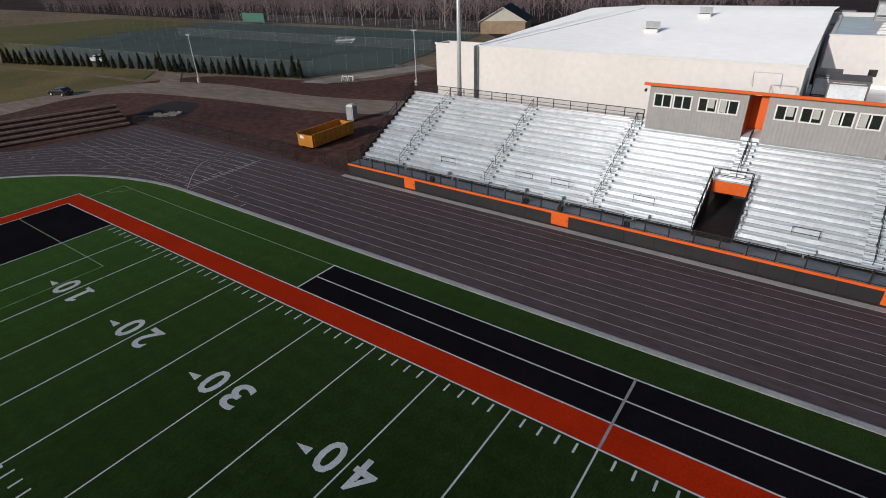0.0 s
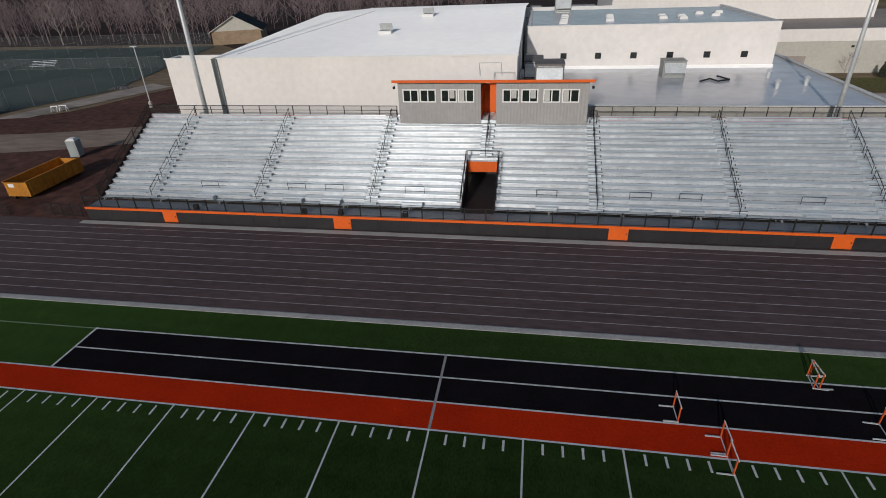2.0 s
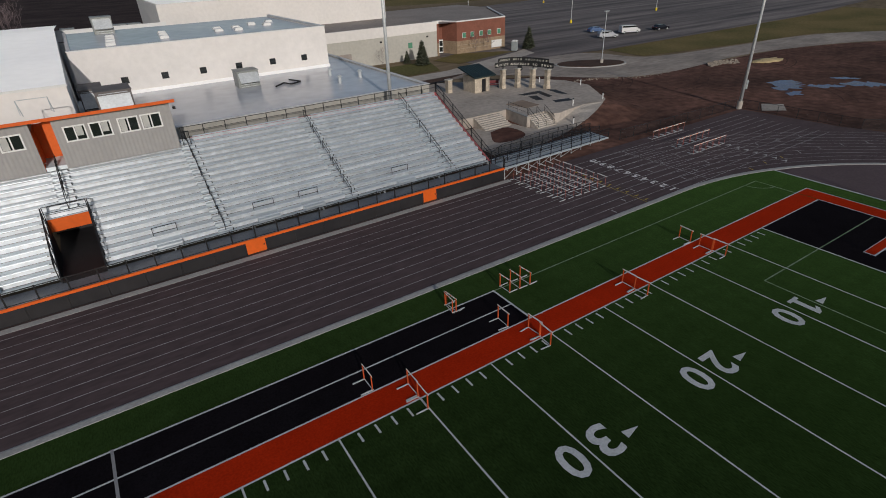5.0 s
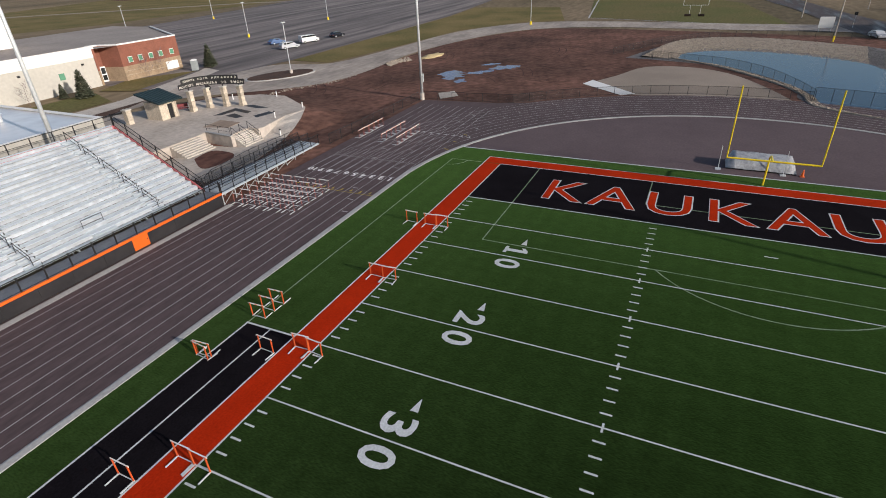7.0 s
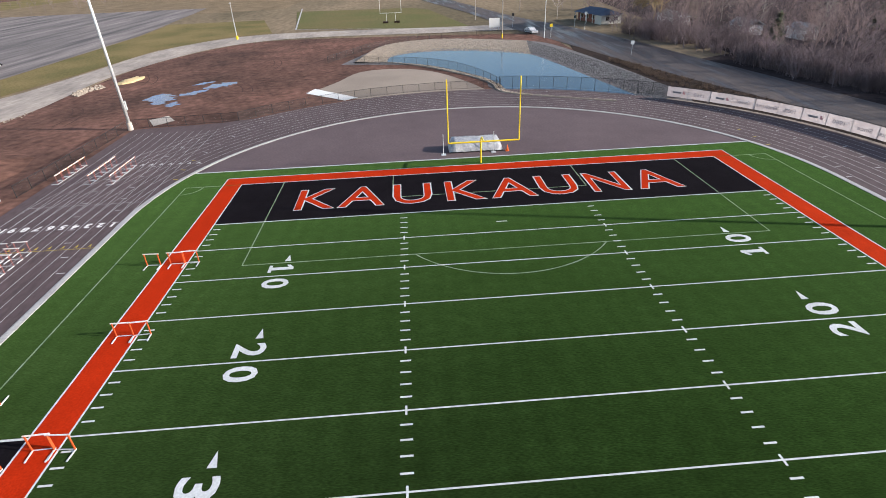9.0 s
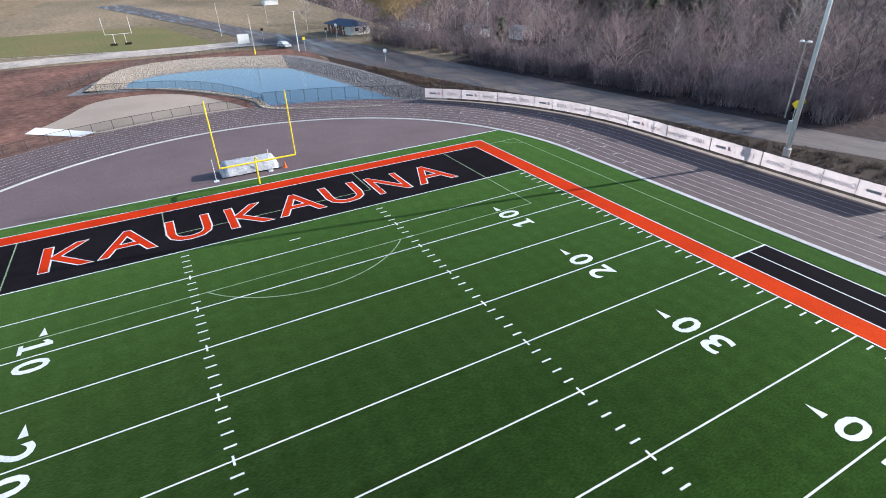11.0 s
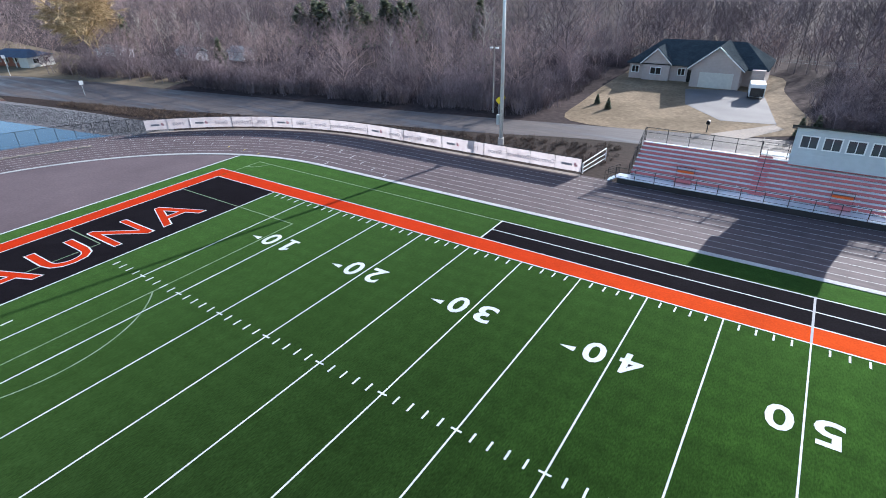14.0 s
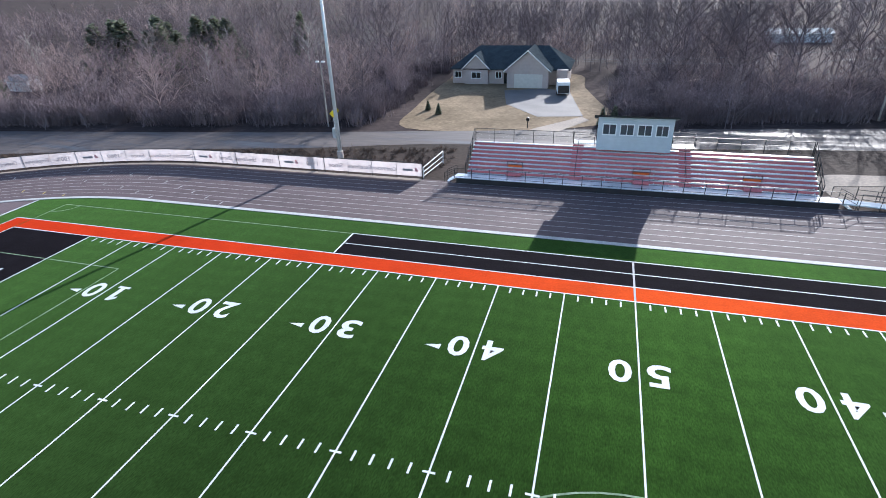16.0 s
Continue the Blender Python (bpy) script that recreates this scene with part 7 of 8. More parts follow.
# ---- houses ----
def gable_roof(x0, x1, y0, y1, z0, z1, along="x", over=.5):
    """A gable roof of some thickness over a rectangle, its ridge along x or y."""
    sh = Shape()
    if along == "x":
        ym = (y0 + y1) / 2
        pts = [(x0 - over, y0 - over, z0 - .2), (x1 + over, y0 - over, z0 - .2), (x1 + over, ym, z1), (x0 - over, ym, z1), (x0 - over, y1 + over, z0 - .2), (x1 + over, y1 + over, z0 - .2)]
    else:
        xm = (x0 + x1) / 2
        pts = [(x0 - over, y1 + over, z0 - .2), (x0 - over, y0 - over, z0 - .2), (xm, y0 - over, z1), (xm, y1 + over, z1), (x1 + over, y1 + over, z0 - .2), (x1 + over, y0 - over, z0 - .2)]
    top = [(x, y, z + .18) for x, y, z in pts]
    sh.add(pts + top, [(0, 3, 2, 1), (3, 4, 5, 2), (6, 7, 8, 9), (9, 8, 11, 10), (0, 1, 7, 6), (4, 10, 11, 5), (1, 2, 8, 7), (2, 5, 11, 8), (0, 6, 9, 3), (3, 9, 10, 4)])
    return sh


HSY = -96.0
hs = thing("house", "beige suburban house with dark shingle gables and double garage", "house", (20, -103, 0))
part("wall", Shape().box(12.2, -111, -.1, 33, -100, 3.0).box(10.2, -109, -.1, 12.2, -98, 3.0), BEIGE_SIDING, hs, "beige sided wall")
part("garage_wall", Shape().box(13.6, -100, -.1, 21.3, HSY, 3.2), BEIGE_SIDING, hs)
mr = [(9.8, -99.2, 2.9), (33.4, -99.2, 2.9), (33.4, -112, 2.9), (9.8, -112, 2.9), (14.6, -105.6, 6.5), (28.6, -105.6, 6.5)]
part("main_roof", Shape().add(mr + [(x, y, 2.7) for x, y, z in mr[:4]], [(0, 4, 5, 1)[::-1], (1, 5, 2)[::-1], (2, 5, 4, 3)[::-1], (3, 4, 0)[::-1], (6, 7, 8, 9)[::-1], (0, 1, 7, 6), (1, 2, 8, 7), (2, 3, 9, 8), (3, 0, 6, 9)]), SHINGLE, hs, "dark shingle hip roof")
part("garage_roof", gable_roof(13.4, 21.5, -105, HSY, 3.2, 6.6, "y", .5), SHINGLE, hs, "dark shingle gable roof")
part("wing_roof", gable_roof(25.5, 30.5, -104, -99.2, 3.0, 5.6, "y", .4), SHINGLE, hs, "small shingle gable")
part("gable_face", Shape().add([(13.4, HSY + .02, 3.2), (21.5, HSY + .02, 3.2), (17.45, HSY + .02, 6.4), (13.4, HSY - .2, 3.2), (21.5, HSY - .2, 3.2), (17.45, HSY - .2, 6.4)], [(2, 1, 0), (3, 4, 5)]), BEIGE_SIDING, hs)
part("wing_wall", Shape().box(25.6, -100, -.1, 30.4, -99.2, 3.0).add([(25.6, -99.2, 3.0), (30.4, -99.2, 3.0), (28, -99.2, 5.4)], [(2, 1, 0)]), BEIGE_SIDING, hs)
for a, b, c, d, z0, z1 in ((13.0, 17.45, 17.45, 21.9, 3.0, 6.7), (25.2, 28, 28, 30.8, 2.85, 5.55)):
    yy = HSY + .55 if z1 > 6 else -98.75
    part("barge_board", Shape().bar((a, yy, z0), (b, yy, z1), .12, 4).bar((c, yy, z1), (d, yy, z0), .12, 4), FRAME_WHITE, hs, "white barge board")
gd = part("garage_door", Shape().box(14.6, HSY, 0, 19.9, HSY + .05, 2.5), CREAM_WALL, hs, "cream panelled garage door")
for i in range(4):
    for j in range(5):
        part("door_panel", Shape().box(14.68 + j * 1.05, HSY + .05, .06 + i * .61, 15.6 + j * 1.05, HSY + .075, .58 + i * .61), CREAM_WALL, gd)
for x0, x1, y in ((31.2, 32.6, -100), (27, 29, -99.2), (23, 24.3, -100)):
    w = part("window", Shape().box(x0, y, 1.0, x1, y + .06, 1.1).box(x0, y, 2.2, x1, y + .06, 2.3).box(x0, y, 1.1, x0 + .1, y + .06, 2.2).box(x1 - .1, y, 1.1, x1, y + .06, 2.2).box((x0 + x1) / 2 - .04, y, 1.1, (x0 + x1) / 2 + .04, y + .05, 2.2), FRAME_WHITE, hs)
    part("pane", Shape().box(x0 + .1, y + .01, 1.1, x1 - .1, y + .03, 2.2), GLASS, w)
part("front_door", Shape().box(21.6, -100, 0, 22.6, -99.95, 2.1), GLASS, hs, "dark front door")
tr = thing("trailer", "white cargo trailer parked on the driveway", "trailer", (10.3, -89.6, 0))
m = pose(10.4, -91.2, 0, 0, 0, 8)
part("body", Shape().cube(m @ pose(0, 0, .45), 2.1, 3.6, 1.9), FRAME_WHITE, tr)
part("front_panel", Shape().cube(m @ pose(0, 1.81, .5), 1.9, .04, 1.3), GLASS, tr, "dark rear door")
for s in (-1, 1):
    part("wheel", Shape().bar(m @ Vector((s * .95, 0, .35)), m @ Vector((s * 1.12, 0, .35)), .35, 12), RUBBER, tr)
part("hitch", Shape().bar(m @ Vector((0, -1.8, .45)), m @ Vector((0, -2.9, .4)), .05), BLACK, tr)
sg = thing("road_sign", "yellow diamond warning sign on a steel post", "road sign", (40.5, -61.8, 0))
part("post", Shape().box(40.47, -61.83, -.1, 40.53, -61.77, 2.8), GALV, sg)
part("plate", Shape().add([Vector((40.5, -61.74 + o, 2.3)) + Vector(v) for o in (0, .02) for v in ((-.55, 0, 0), (0, 0, -.55), (.55, 0, 0), (0, 0, .55))], [(3, 2, 1, 0), (4, 5, 6, 7), (0, 1, 5, 4), (1, 2, 6, 5), (2, 3, 7, 6), (3, 0, 4, 7)]), YELLOW, sg, "yellow diamond plate")
mb = thing("mailbox", "dark mailbox on a post beside the road", "mailbox", (13.2, -67.2, 0))
part("post", Shape().box(13.15, -67.3, -.1, 13.27, -67.18, 1.0), BLACK, mb)
part("box", Shape().box(13.0, -67.5, 1.0, 13.42, -67.0, 1.3).bar((13.21, -67.5, 1.3), (13.21, -67.0, 1.3), .21, 10), BLACK, mb)
h2 = thing("bungalow", "small white bungalow with blue-grey hip roof near the junction", "house", (172, -50, 0))
hm = pose(165.5, -49.5, 0, 0, 0, 12.5)
LH = oriented(hm)
part("wall", LH(Shape(), 0, -6.6, -.1, 3.5, 0, 2.4), CREAM_WALL, h2)
part("porch_wall", LH(Shape(), 3.5, -6.6, -.1, 15.5, -1.2, 2.4), BRICK, h2, "brown wall behind the porch")
for x in (5, 8.5, 12, 15.3):
    part("porch_post", LH(Shape(), x - .08, -.2, -.1, x + .08, -.04, 2.4), FRAME_WHITE, h2)
rp = [(-.4, .4, 2.35), (15.9, .4, 2.35), (15.9, -7.0, 2.35), (-.4, -7.0, 2.35), (3.2, -3.3, 3.9), (12.2, -3.3, 3.9)]
part("roof", Shape().add([hm @ Vector(p) for p in rp], [(0, 4, 5, 1), (1, 5, 2), (2, 5, 4, 3), (3, 4, 0), (0, 1, 2, 3)]), surf("blue shingle", (.05, .07, .11), (.065, .09, .135), .6, .8, vary=.25), h2, "blue-grey hip roof")
for y in (-2.0, -4.6):
    w = part("window", LH(Shape(), -.06, y - .75, .8, .0, y + .75, 2.0), FRAME_WHITE, h2)
    part("pane", LH(Shape(), -.09, y - .65, .9, -.06, y + .65, 1.9), GLASS, w)
for x in (6.5, 10, 13):
    w = part("window", LH(Shape(), x - .8, -1.2, .8, x + .8, -1.14, 2.1), FRAME_WHITE, h2)
    part("pane", LH(Shape(), x - .7, -1.14, .9, x + .7, -1.11, 2.0), GLASS, w)
for x, y, sx, sy in ((125.5, -82, 6, 3.2), (137.5, -76, 8, 3.6), (162, -69, 10, 5), (330, -62, 9, 7), (-47, -172, 15, 7)):
    s = thing("shed", "pale sided shed half hidden by trees", "shed", (x, y, 0), "sheds in the woods")
    part("wall", Shape().box(x - sx / 2, y - sy / 2, -.1, x + sx / 2, y + sy / 2, 2.1), FRAME_WHITE, s)
    part("roof", gable_roof(x - sx / 2, x + sx / 2, y - sy / 2, y + sy / 2, 2.1, 3.1, "x", .3), PLASTIC, s)

# ---- signs and street lamps ----
tl = thing("street_lamp", "weathered pole with two small lamp heads beside the road", "street lamp", (42, -63, 0), "street lamps")
part("shaft", Shape().bar((42.4, -63.5, -.1), (42.4, -63.5, 9.2), .11, 8, .08), BARK_PALE, tl)
for o in (-.45, .45):
    part("head", Shape().box(42.4 + o - .22, -63.65, 9.1, 42.4 + o + .22, -63.35, 9.3), FRAME_WHITE, tl)
for x, y, h, turn in ((145, -28, 8.5, 20),):
    t = thing("street_lamp", "tall street lamp beside the road", "street lamp", (x, y, 0), "street lamps")
    part("shaft", Shape().bar((x, y, -.1), (x, y, h), .12, 8, .08), GALV, t)
    part("arm", Shape().bar((x, y, h), (x + 1.8, y - .6, h + .5), .05), GALV, t)
    part("head", Shape().cube(pose(x + 2.0, y - .6, h + .4, 0, 0, turn), .8, .3, .15), GALV, t)
for x, y, h in ((193.5, -16.5, 9.5), (217, -36, 9.5), (148.2, -17.8, 9), (-33, -78.6, 11)):
    t = thing("utility_pole", "weathered wooden utility pole", "utility pole", (x, y, 0), "utility poles")
    part("shaft", Shape().bar((x, y, -.1), (x, y, h), .15, 8, .1), BARK_PALE, t)
    if 100 < x < 150:
        part("sleeve", Shape().bar((x, y, -.05), (x, y, 1.1), .2, 8, .18), YELLOW, t, "yellow guard sleeve")
for x, y, h, c in ((170.5, -24.7, 3.6, BLACK), (145.2, -29.7, 3.2, YELLOW), (161.3, -40.5, 3.2, GREEN_ROOF), (157.3, -42.2, 4.4, FRAME_WHITE), (115.6, -39.1, 2.7, GALV)):
    t = thing("sign_post", "small road sign on a thin steel post", "road sign", (x, y, 0), "road signs")
    part("post", Shape().bar((x, y, -.1), (x, y, h - .3), .045, 6), GALV, t)
    part("plate", Shape().box(x - .04, y - .35, h - .7, x + .04, y + .35, h), c, t)
wires = thing("power_line", "thin overhead wires from a pole to the house", "power line", (-33, -78.6, 0))
for z in (8.2, 9.6):
    a, b = Vector((-33, -78.6, z)), Vector((10.0, -100.5, 4.4 + (z - 8.2) * .2))
    part("wire", Shape().line([a.lerp(b, k / 10) - Vector((0, 0, .7 * (1 - (k / 5 - 1) ** 2))) for k in range(11)], .012, 4).bar(a, a + Vector((-80, -14, .5)), .012, 4), PLASTIC, wires)
ws = thing("warning_sign", "yellow diamond road sign on a post", "road sign", (39.6, -61.4, 0))
part("post", Shape().bar((39.6, -61.45, -.1), (39.6, -61.45, 3.0), .04), GALV, ws)
part("plate", Shape().add([Vector((39.6, -61.38, 2.9)) + Vector(v) * .8 for v in ((0, 0, -.5), (.5, 0, 0), (0, 0, .5), (-.5, 0, 0), (0, -.03, -.5), (.5, -.03, 0), (0, -.03, .5), (-.5, -.03, 0))], [(0, 3, 2, 1), (4, 5, 6, 7)]), YELLOW_PAINT, ws)
wb = thing("white_board", "white framed notice board beside the road", "notice board", (164, -18, 0))
part("board", Shape().box(163.9, -19.7, .8, 164.1, -16.7, 3.2), FRAME_WHITE, wb)
for y in (-19.4, -17.0):
    part("post", Shape().box(163.92, y - .06, -.1, 164.08, y + .06, .8), GALV, wb)
gp2 = thing("goal_post", "thin white practice goal post with pads", "goal post", (195, 12, 0))
part("frame", Shape().line([(196, 15, 7.5), (196, 15, 3), (196, 8, 3), (196, 8, 7.5)], .05).bar((196, 13, 0), (196, 13, 3), .05).bar((196, 10, 0), (196, 10, 3), .05), FRAME_WHITE, gp2)
for y in (9.6, 13.4):
    part("pad", Shape().box(195.4, y - .9, -.05, 196.6, y + .9, .5), SOIL_DARK, gp2)
for x, y, a in ((-115.5, 125, 12),):
    t = thing("court_bleacher", "small white aluminium bleacher on the courts", "bleacher", (x, y, 0), "court bleachers")
    for k in range(4):
        part("plank", Shape().cube(pose(x, y, 0, 0, 0, a) @ pose(0, k * .6, .35 + k * .3), 6, .3, .06), ALU, t)
    for o in (-2.6, 0, 2.6):
        part("frame", Shape().bar(pose(x, y, 0, 0, 0, a) @ Vector((o, 0, 0)), pose(x, y, 0, 0, 0, a) @ Vector((o, 1.9, 1.25)), .05, 4), GALV, t)

# ---- trees ----
def twig_tree(seed, h=10.0, spread=.55, limbs=12, subs=6, twigs=5, droop=0.0, thick=1.0):
    """Points and faces of a bare tree: tapered trunk, limbs, branches and twigs."""
    rng = random.Random(seed)
    V, F = [], []

    def stick(a, b, r0, r1, n):
        d = (b - a).normalized()
        u = d.orthogonal().normalized()
        w = d.cross(u)
        k = len(V)
        if n == 1:
            t = rng.uniform(0, 6.28)
            q = u * math.cos(t) + w * math.sin(t)
            V.extend((a + q * r0, a - q * r0, b))
            F.append((k, k + 1, k + 2))
            return
        for p, r in ((a, r0), (b, r1)):
            for i in range(n):
                t = 2 * math.pi * i / n
                V.append(p + (u * math.cos(t) + w * math.sin(t)) * r)
        for i in range(n):
            F.append((k + i, k + (i + 1) % n, k + n + (i + 1) % n))
            F.append((k + i, k + n + (i + 1) % n, k + n + i))

    def grow(d, amount):
        return (d + Vector((rng.gauss(0, amount), rng.gauss(0, amount), rng.gauss(0, amount * .6)))).normalized()

    p, d = Vector((0, 0, -.1)), Vector((0, 0, 1))
    r = h * .0082 * thick
    trunk = [p]
    for i in range(5):
        q = p + d * h * .17
        stick(p, q, r, r * .8, 5)
        p, r = q, r * .8
        trunk.append(p)
        d = grow(d, .05)
    for i in range(limbs):
        s = .2 + .8 * (i + rng.random()) / limbs
        f = s * 5
        k = min(4, int(f))
        base = trunk[k].lerp(trunk[k + 1], f - k)
        az = i * 2.4 + rng.uniform(-.4, .4)
        up = .55 + .7 * s
        d = Vector((math.cos(az), math.sin(az), up)).normalized()
        L = h * spread * (1.05 - .6 * s) * rng.uniform(.75, 1.15)
        mid = base + d * L * .5
        d2 = grow(d + Vector((0, 0, .15 - droop)), .18)
        tip = mid + d2 * L * .5
        rr = h * .0048 * thick
        stick(base, mid, rr, rr * .7, 4)
        stick(mid, tip, rr * .7, rr * .3, 3)
        for j in range(subs):
            t = .3 + .7 * (j + rng.random()) / subs
            b0 = base.lerp(mid, t * 2) if t < .5 else mid.lerp(tip, t * 2 - 1)
            e = grow(d2, .55) + Vector((0, 0, .2 - droop * 1.5))
            e.normalize()
            l2 = L * .42 * rng.uniform(.6, 1.1)
            b1 = b0 + e * l2
            stick(b0, b1, rr * .4, 0, 1)
            for m in range(twigs):
                t2 = .25 + .75 * rng.random()
                c0 = b0.lerp(b1, t2)
                g = grow(e, .6) + Vector((0, 0, .15 - droop * 2.5))
                g.normalize()
                c1 = c0 + g * l2 * .6 * rng.uniform(.5, 1.1)
                stick(c0, c1, rr * .33, 0, 1)
    return np.array([tuple(v) for v in V]), np.array(F, dtype=object)


def faces_array(F):
    return np.array([list(f) for f in F], dtype=np.int64)


def brush(seed, h=2.4, stems=95, twigs=4, width=.022):
    """A bush of thin bare stems with fine twigs."""
    rng = random.Random(seed)
    V, F = [], []

    def blade(p, q, w):
        t = rng.uniform(0, 6.28)
        n = Vector((math.cos(t), math.sin(t), 0)) * w
        k = len(V)
        V.extend((p + n, p - n, q))
        F.append((k, k + 1, k + 2))

    for i in range(stems):
        az, lean = rng.uniform(0, 6.28), rng.uniform(.05, .7)
        a = Vector((rng.gauss(0, .6), rng.gauss(0, .6), 0))
        b = a + Vector((math.cos(az) * lean, math.sin(az) * lean, 1)).normalized() * h * rng.uniform(.45, 1)
        blade(a, b, width)
        for j in range(twigs):
            c = a.lerp(b, rng.uniform(.3, .95))
            blade(c, c + Vector((rng.gauss(0, .6), rng.gauss(0, .6), rng.uniform(.1, .9))) * h * .28, width * .75)
    return np.array([tuple(v) for v in V]), np.array(F, dtype=object)


def joined(name, kinds, spots, material, label, category):
    """One mesh of many scattered plants: spots of x, y, scale, turn, kind."""
    vs, fs, k = [], [], 0
    for x, y, s, a, i in spots:
        v, f = kinds[i]
        c, n = math.cos(a), math.sin(a)
        w = np.empty_like(v)
        w[:, 0] = (v[:, 0] * c - v[:, 1] * n) * s + x
        w[:, 1] = (v[:, 0] * n + v[:, 1] * c) * s + y
        w[:, 2] = v[:, 2] * s - .1
        vs.append(w)
        fs.append(f + k)
        k += len(v)
    v, f = np.concatenate(vs), np.concatenate(fs)
    me = bpy.data.meshes.new(name)
    me.vertices.add(len(v))
    me.vertices.foreach_set("co", v.astype(np.float32).ravel())
    me.loops.add(len(f) * 3)
    me.loops.foreach_set("vertex_index", f.astype(np.int32).ravel())
    me.polygons.add(len(f))
    me.polygons.foreach_set("loop_start", np.arange(len(f), dtype=np.int32) * 3)
    me.update(calc_edges=True)
    return solid(name, me, material, label, category, kind="stuff")


KINDS = [(v, faces_array(f)) for v, f in (twig_tree(i, h, sp, 12, 7, 9, 0.0, .8) for i, (h, sp) in enumerate(((10, .42), (11, .36), (9, .48), (12, .34), (8, .5))))]
LIGHT = [(v, faces_array(f)) for v, f in (twig_tree(20 + i, h, sp, 10, 6, 6, 0.0, 1.1) for i, (h, sp) in enumerate(((10, .46), (11, .4), (9, .52), (12, .38))))]
ROUND = [(v, faces_array(f)) for v, f in (twig_tree(30 + i, h, sp, 15, 8, 8, .04, .9) for i, (h, sp) in enumerate(((9, .66), (10, .6), (8, .72), (11, .56))))]
BUSH = [(v, faces_array(f)) for v, f in (brush(i) for i in range(3))]
TUFT = [(v, faces_array(f)) for v, f in (brush(9 + i, 2.4, 34, 1, .05) for i in range(3))]
rng = random.Random(21)


def road_far(x):
    return float(np.interp(x, [-300, -28, 21, 44, 68.5, 96, 108, 138, 171, 250], [-117, -73.5, -64.5, -60, -56, -52, -50, -46, -36, -20]))


def scatter(count, region, lo, hi, kinds):
    out = []
    while len(out) < count:
        p = region()
        if p:
            out.append((*p, rng.uniform(lo, hi), rng.uniform(0, 6.28), rng.randrange(kinds)))
    return out


def clear(x, y):
    """Open lots among the woods."""
    return (1 < x < 38 and y > -116) or (150 < x < 190 and y > -58) or (-72 < x < -28 and -180 < y < -128 and x + y > -236) or (112 < x < 150 and y > -54)


def near_wood():
    x = rng.uniform(-85, 175) if rng.random() < .93 else rng.uniform(175, 215)
    y = road_far(x) - (5 if x < 150 else 20) - rng.random() ** 1.15 * 60
    return None if clear(x, y) else (x, y)


def far_wood():
    x, y = rng.uniform(-190, 300), rng.uniform(-320, -105)
    return None if clear(x, y) or (x > 210 and y > -130) else (x, y)


def north_wood():
    x, y = rng.uniform(-430, -10), 165 + 110 * rng.random() ** 1.6
    return None if x > -98 and y < 190 else (x, y)


def bush_line():
    x = rng.uniform(-60, 152)
    y = road_far(x) - 4 - abs(rng.gauss(0, 9))
    return None if 1 < x < 38 or (x > 104 and rng.random() < .75) else (x, y)


def back_wood():
    x, y = rng.uniform(-75, 42), rng.uniform(-190, -114)
    return None if -66 < x < -34 and -178 < y < -140 else (x, y)


def verge_weeds():
    x = rng.uniform(20, 112)
    lo = float(np.interp(x, [20, 39, 61, 83, 112], [-56.5, -52, -47.3, -41.2, -34.5]))
    hi = float(np.interp(x, [20, 47, 60, 70, 80, 112], [-46, -45.5, -44, -40.5, -36, -32.5]))
    return (x, rng.uniform(lo, hi))


joined("woods", KINDS, scatter(330, near_wood, .5, 1.0, 5), BARK, "dense bare brown woods beside the road", "woods")
joined("woods", ROUND, scatter(150, near_wood, .55, 1.05, 4), BARK_TAN, "round-crowned bare trees with pinkish tan twigs", "woods")
joined("woods", KINDS, scatter(230, near_wood, .6, 1.15, 5), BARK_DARK, "dark bare trees beside the road", "woods")
joined("woods", KINDS, scatter(240, back_wood, .8, 1.35, 5), BARK_DARK, "dense dark woods behind the house", "woods")
joined("woods", LIGHT, scatter(480, far_wood, .8, 1.25, 4), BARK, "dense bare grey brown woods in the distance", "woods")
joined("woods", ROUND, scatter(150, far_wood, .8, 1.3, 4), BARK_TAN, "round-crowned bare trees in the distance", "woods")
joined("woods", LIGHT, scatter(330, far_wood, .8, 1.3, 4), BARK_DARK, "dark bare woods in the distance", "woods")


def east_wood():
    x, y = rng.uniform(190, 460), rng.uniform(-210, -78)
    return None if y > -70 - (x - 190) * .07 or (x < 345 and x > 318 and y > -90) else (x, y)


joined("woods", LIGHT, scatter(230, east_wood, .7, 1.1, 4), BARK, "bare trees beyond a tan field", "woods")
joined("woods", LIGHT, scatter(780, north_wood, .9, 1.4, 4), BARK, "bare dark woods behind the courts", "woods")
def lawn_edge():
    x = rng.uniform(35.5, 54) if rng.random() < .7 else rng.uniform(-14, 0.5)
    y = rng.uniform(-122, -68)
    return None if x < 36.5 + (y + 68) * -.02 and x > 30 else (x, y)


def lot_far():
    return (rng.uniform(290, 400), rng.uniform(175, 470))


joined("woods", KINDS, scatter(95, lawn_edge, .5, .85, 5), BARK, "bare young trees round a lawn", "woods")
joined("woods", LIGHT, scatter(110, lot_far, .4, .75, 4), BARK, "bare trees beyond the parking lot", "woods")
joined("undergrowth", BUSH, scatter(120, lawn_edge, .7, 1.5, 3), BARK_DARK, "bare brush round a lawn", "bushes")
joined("undergrowth", BUSH, scatter(470, bush_line, .8, 1.7, 3), BARK_DARK, "thick dark undergrowth along the road", "bushes")
joined("undergrowth", BUSH, scatter(270, bush_line, .9, 2.1, 3), BARK, "bare brown brush along the road", "bushes")
joined("weeds", TUFT, scatter(1500, verge_weeds, .12, .34, 3), WEED, "dry brown weeds on the verge", "weeds")


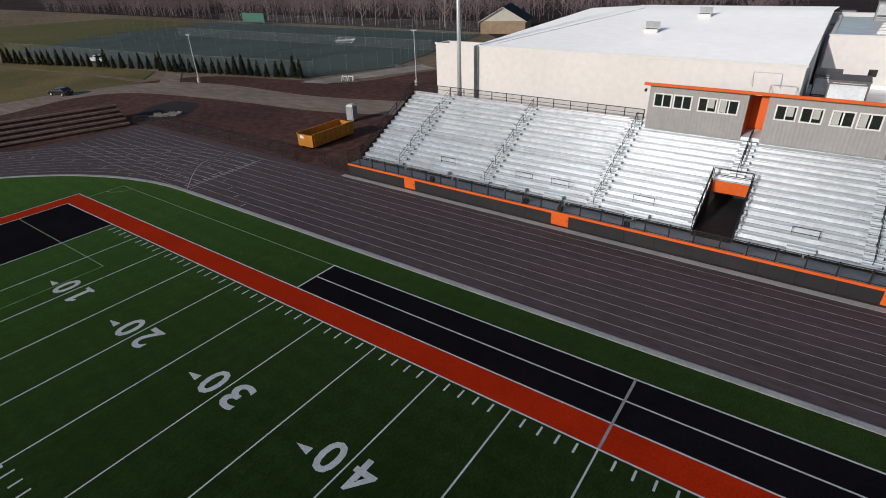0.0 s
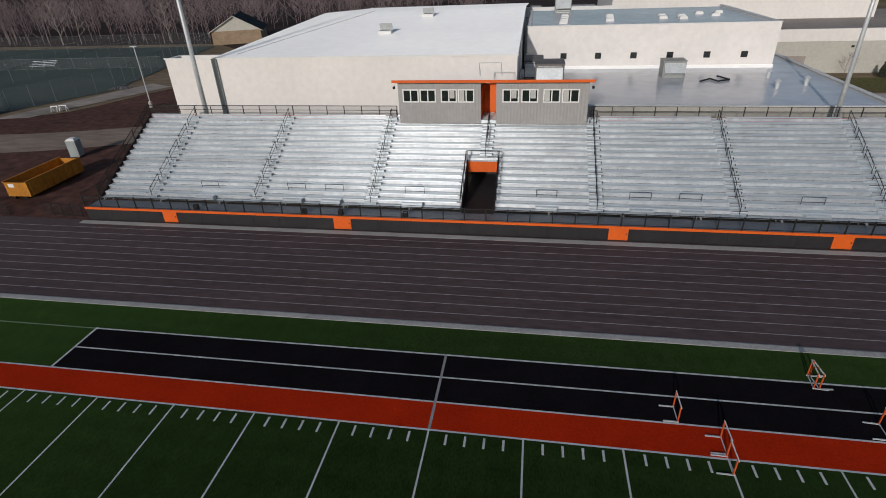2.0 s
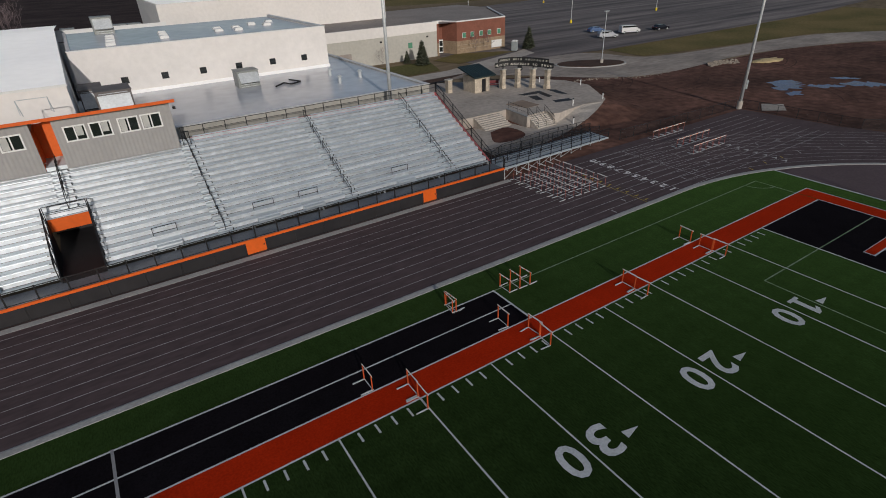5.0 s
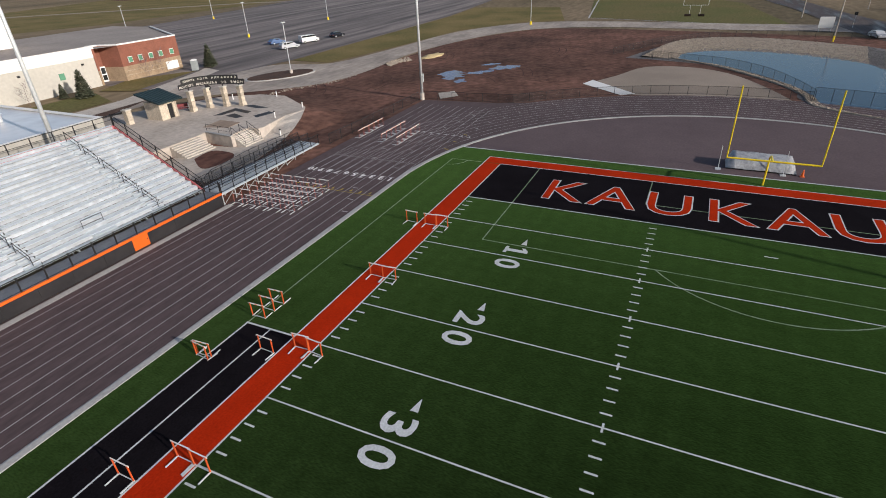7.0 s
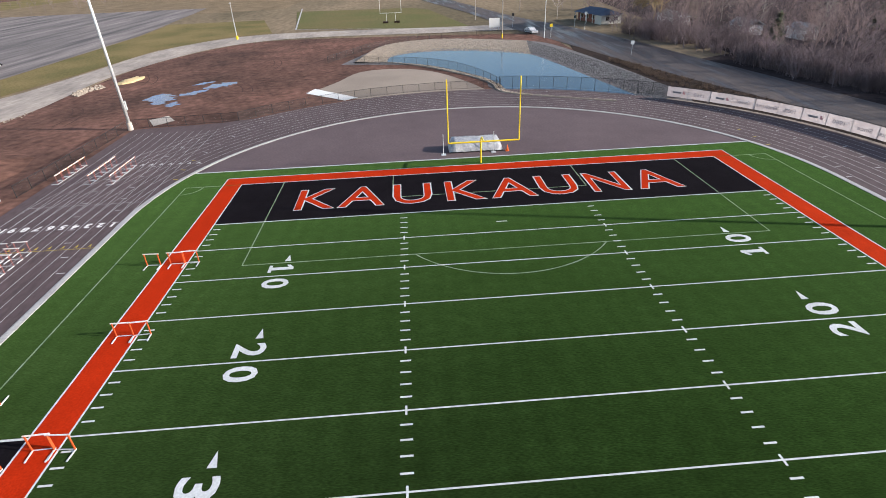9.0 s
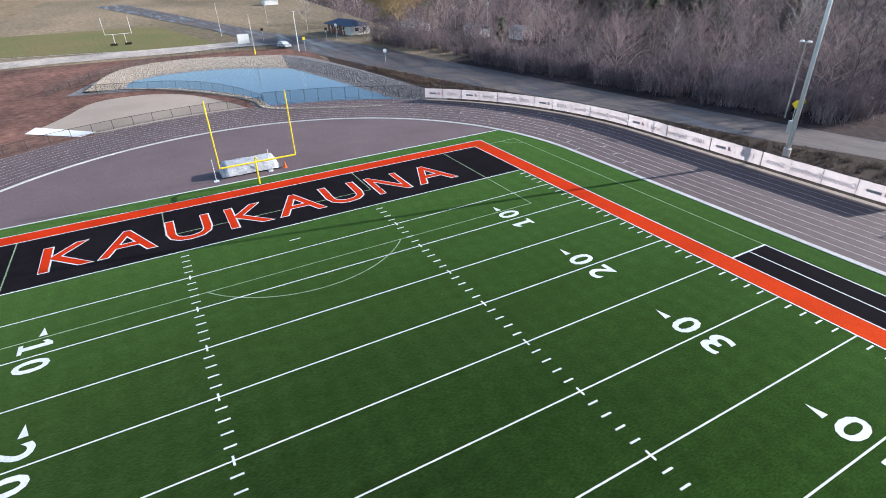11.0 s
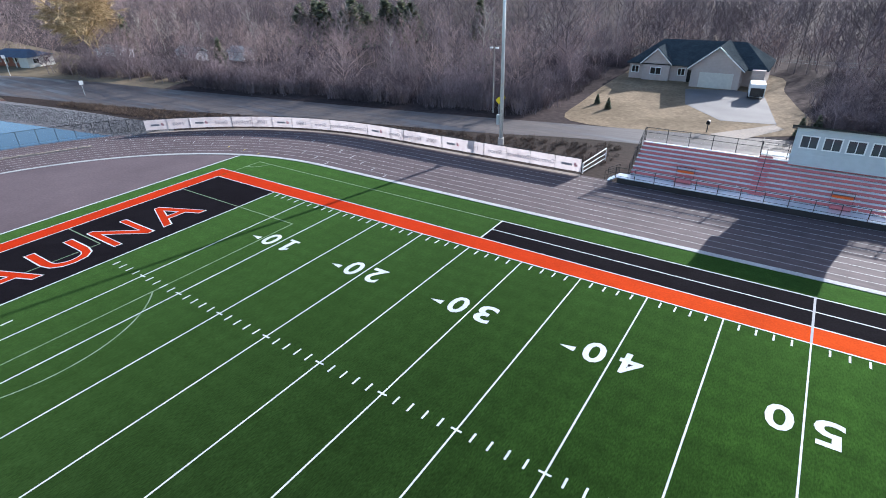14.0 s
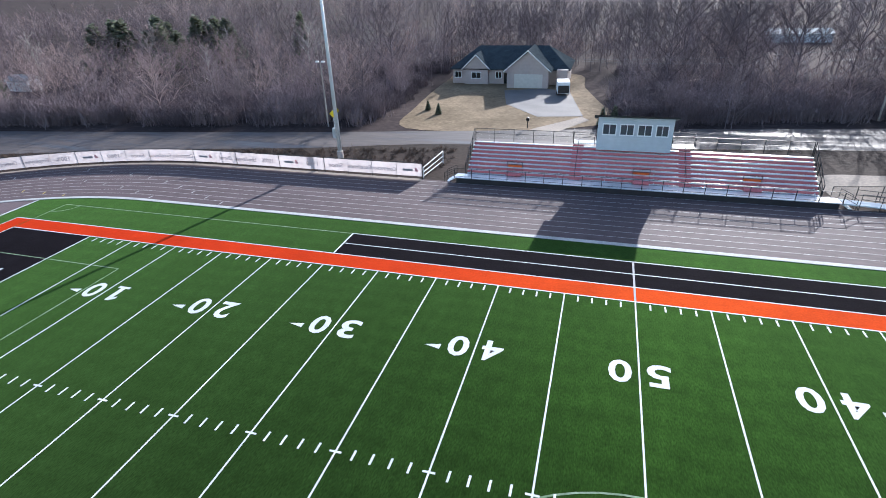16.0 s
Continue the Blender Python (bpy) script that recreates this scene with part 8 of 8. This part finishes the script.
def needle_tree(name, h, r, count, material, label, category, seed, group, cone=.12):
    """A conifer: a trunk and many small upright or drooping sprays."""
    rg = random.Random(seed)
    t = thing(name, label, category, (0, 0, 0), group)
    part("trunk", Shape().bar((0, 0, -.1), (0, 0, h * .9), r * .07 + .03, 6, .02), BARK, t)
    V, F = [], []
    for i in range(count):
        s = 1 - math.sqrt(rg.random())
        z = h * (.04 + .94 * s)
        rad = r * (1 - s) ** .85 * rg.uniform(.55, 1.08) + .04
        a = rg.uniform(0, 6.28)
        p = Vector((math.cos(a) * rad, math.sin(a) * rad, z))
        o = Vector((math.cos(a), math.sin(a), rg.uniform(-.5, .9) if cone > .5 else rg.uniform(.8, 2.0))).normalized()
        w = o.cross(Vector((0, 0, 1))).normalized()
        L = r * rg.uniform(.25, .5)
        b = r * rg.uniform(.1, .2)
        tilt = Vector((0, 0, rg.uniform(-.1, .1)))
        k = len(V)
        V += [p - o * L * .4, p + w * b + tilt, p + o * L * .6, p - w * b - tilt]
        F.append((k, k + 1, k + 2, k + 3))
    me = bpy.data.meshes.new("foliage")
    me.from_pydata([tuple(v) for v in V], [], F)
    part("foliage", me, material, t)
    return t


# row of arborvitae in front of the courts
base = needle_tree("arborvitae", 4.1, .75, 560, THUJA, "narrow dark green arborvitae in a clipped row", "conifer", 5, "arborvitae row")
row = []
for i in range(21):
    s = i / 20
    row.append((-176 + 51 * s, 59.5 + 12.4 * s + 1.5 * s * s))
for i in range(19):
    s = i / 18
    row.append((-121.4 + 37 * s, 72.6 + 8.6 * s))
for i, (x, y) in enumerate(row):
    m = pose(x + rng.uniform(-.3, .3), y + rng.uniform(-.3, .3), -.04, 0, 0, rng.uniform(0, 360))
    k = rng.uniform(.8, 1.15)
    if i == 0:
        base.matrix_basis = m
    else:
        o = copy_thing(base, m)
        o.scale = (k, k, k * rng.uniform(.9, 1.1))
spruce = needle_tree("spruce", 5.5, 1.5, 1300, NEEDLE, "dark green spruce with drooping branches", "conifer", 8, "spruces", 1.0)
spruce.matrix_basis = pose(63.6, 105.2, -.03) @ Matrix.Scale(.9, 4)
for x, y, k in ((62, 108.8, .48), (93, 105.5, .9), (30.7, -76, .3), (28.2, -73.6, .32), (3.2, -70.5, .45), (1.6, -71.3, .5), (118.6, -71.2, 1.25), (168, -76, 1.9), (116, -118, 2.1), (124, -122, 2.3), (88, -138, 2.2), (128, -112, 2.0), (133, -116, 2.2)):
    o = copy_thing(spruce, pose(x, y, -.05, 0, 0, x * 37 % 360))
    o.scale = (k, k, k)


pines = random.Random(31)
for k in range(16):
    # a stand of pines among the bare woods
    o = copy_thing(spruce, pose(pines.uniform(106, 136), pines.uniform(-132, -108), -.05, 0, 0, pines.uniform(0, 360)))
    k = pines.uniform(1.6, 2.3)
    o.scale = (k * 1.35, k * 1.35, k)


def single_tree(seed, x, y, h, spread, label, material=BARK, droop=0.0, twigs=6, subs=8, group="", thick=1.0):
    v, f = twig_tree(seed, h, spread, 14, subs, twigs, droop, thick)
    t = thing("bare_tree", label, "tree", (x, y, 0), group)
    cut = 50
    for nm, fs in (("trunk", f[:cut]), ("crown", f[cut:])):
        me = bpy.data.meshes.new(nm)
        me.from_pydata([(a + x, b + y, c) for a, b, c in v], [], [tuple(int(i) for i in q) for q in fs])
        part(nm, me, material, t)
    return t


for i, (x, y, h) in enumerate(((80.5, 109.4, 4.6), (83.6, 109.2, 5), (56.5, 109.5, 4.0))):
    single_tree(40 + i, x, y, h, .5, "small bare ornamental tree beside the school", group="school trees")
single_tree(60, 161, -63, 16, .8, "large golden weeping willow", WILLOW, .24, 40, 18, thick=2.2)
single_tree(63, 166, -67, 14, .8, "large golden weeping willow behind another", WILLOW, .24, 36, 16, thick=2.2)
single_tree(61, 186, -42, 12, .4, "slender pale birch beside the bungalow", BARK_PALE)
for i, (x, y, h) in enumerate(((-6, -84, 16), (-14, -88, 17), (-24, -86, 16), (-33, -92, 18), (-19, -97, 17), (-40, -88, 17), (43, -92, 15), (48, -100, 16), (-48, -90, 16), (-2, -96, 15), (-28, -104, 19), (-36, -80, 15), (-45, -100, 19), (-10, -104, 17), (-55, -84, 17))):
    single_tree(70 + i, x, y, h, .5, "tall bare tree at the wood's edge", BARK_DARK, group="tall bare trees")
for i in range(22):
    x = 103 + i * 2.3
    single_tree(90 + i, x + rng.uniform(-1, 1), road_far(x) - 4 - rng.uniform(0, 3), rng.uniform(4.2, 6.2), .62, "low spreading bare tree along the road", twigs=10, subs=9, group="roadside trees", thick=1.5)
birch = random.Random(8)
for i in range(16):
    x = birch.uniform(50, 175)
    single_tree(140 + i, x, road_far(x) - birch.uniform(30, 75), birch.uniform(9, 13), .3, "slender pale birch deep in the woods", BARK_PALE, group="wood birches", thick=1.3)
for i, (x, y, h) in enumerate(((-146, 166, 15), (-141, 168, 13), (-206, 170, 14), (-112, 172, 14))):
    single_tree(120 + i, x, y, h, .3, "slender pale birch at the wood's edge", BARK_PALE, group="pale birches")
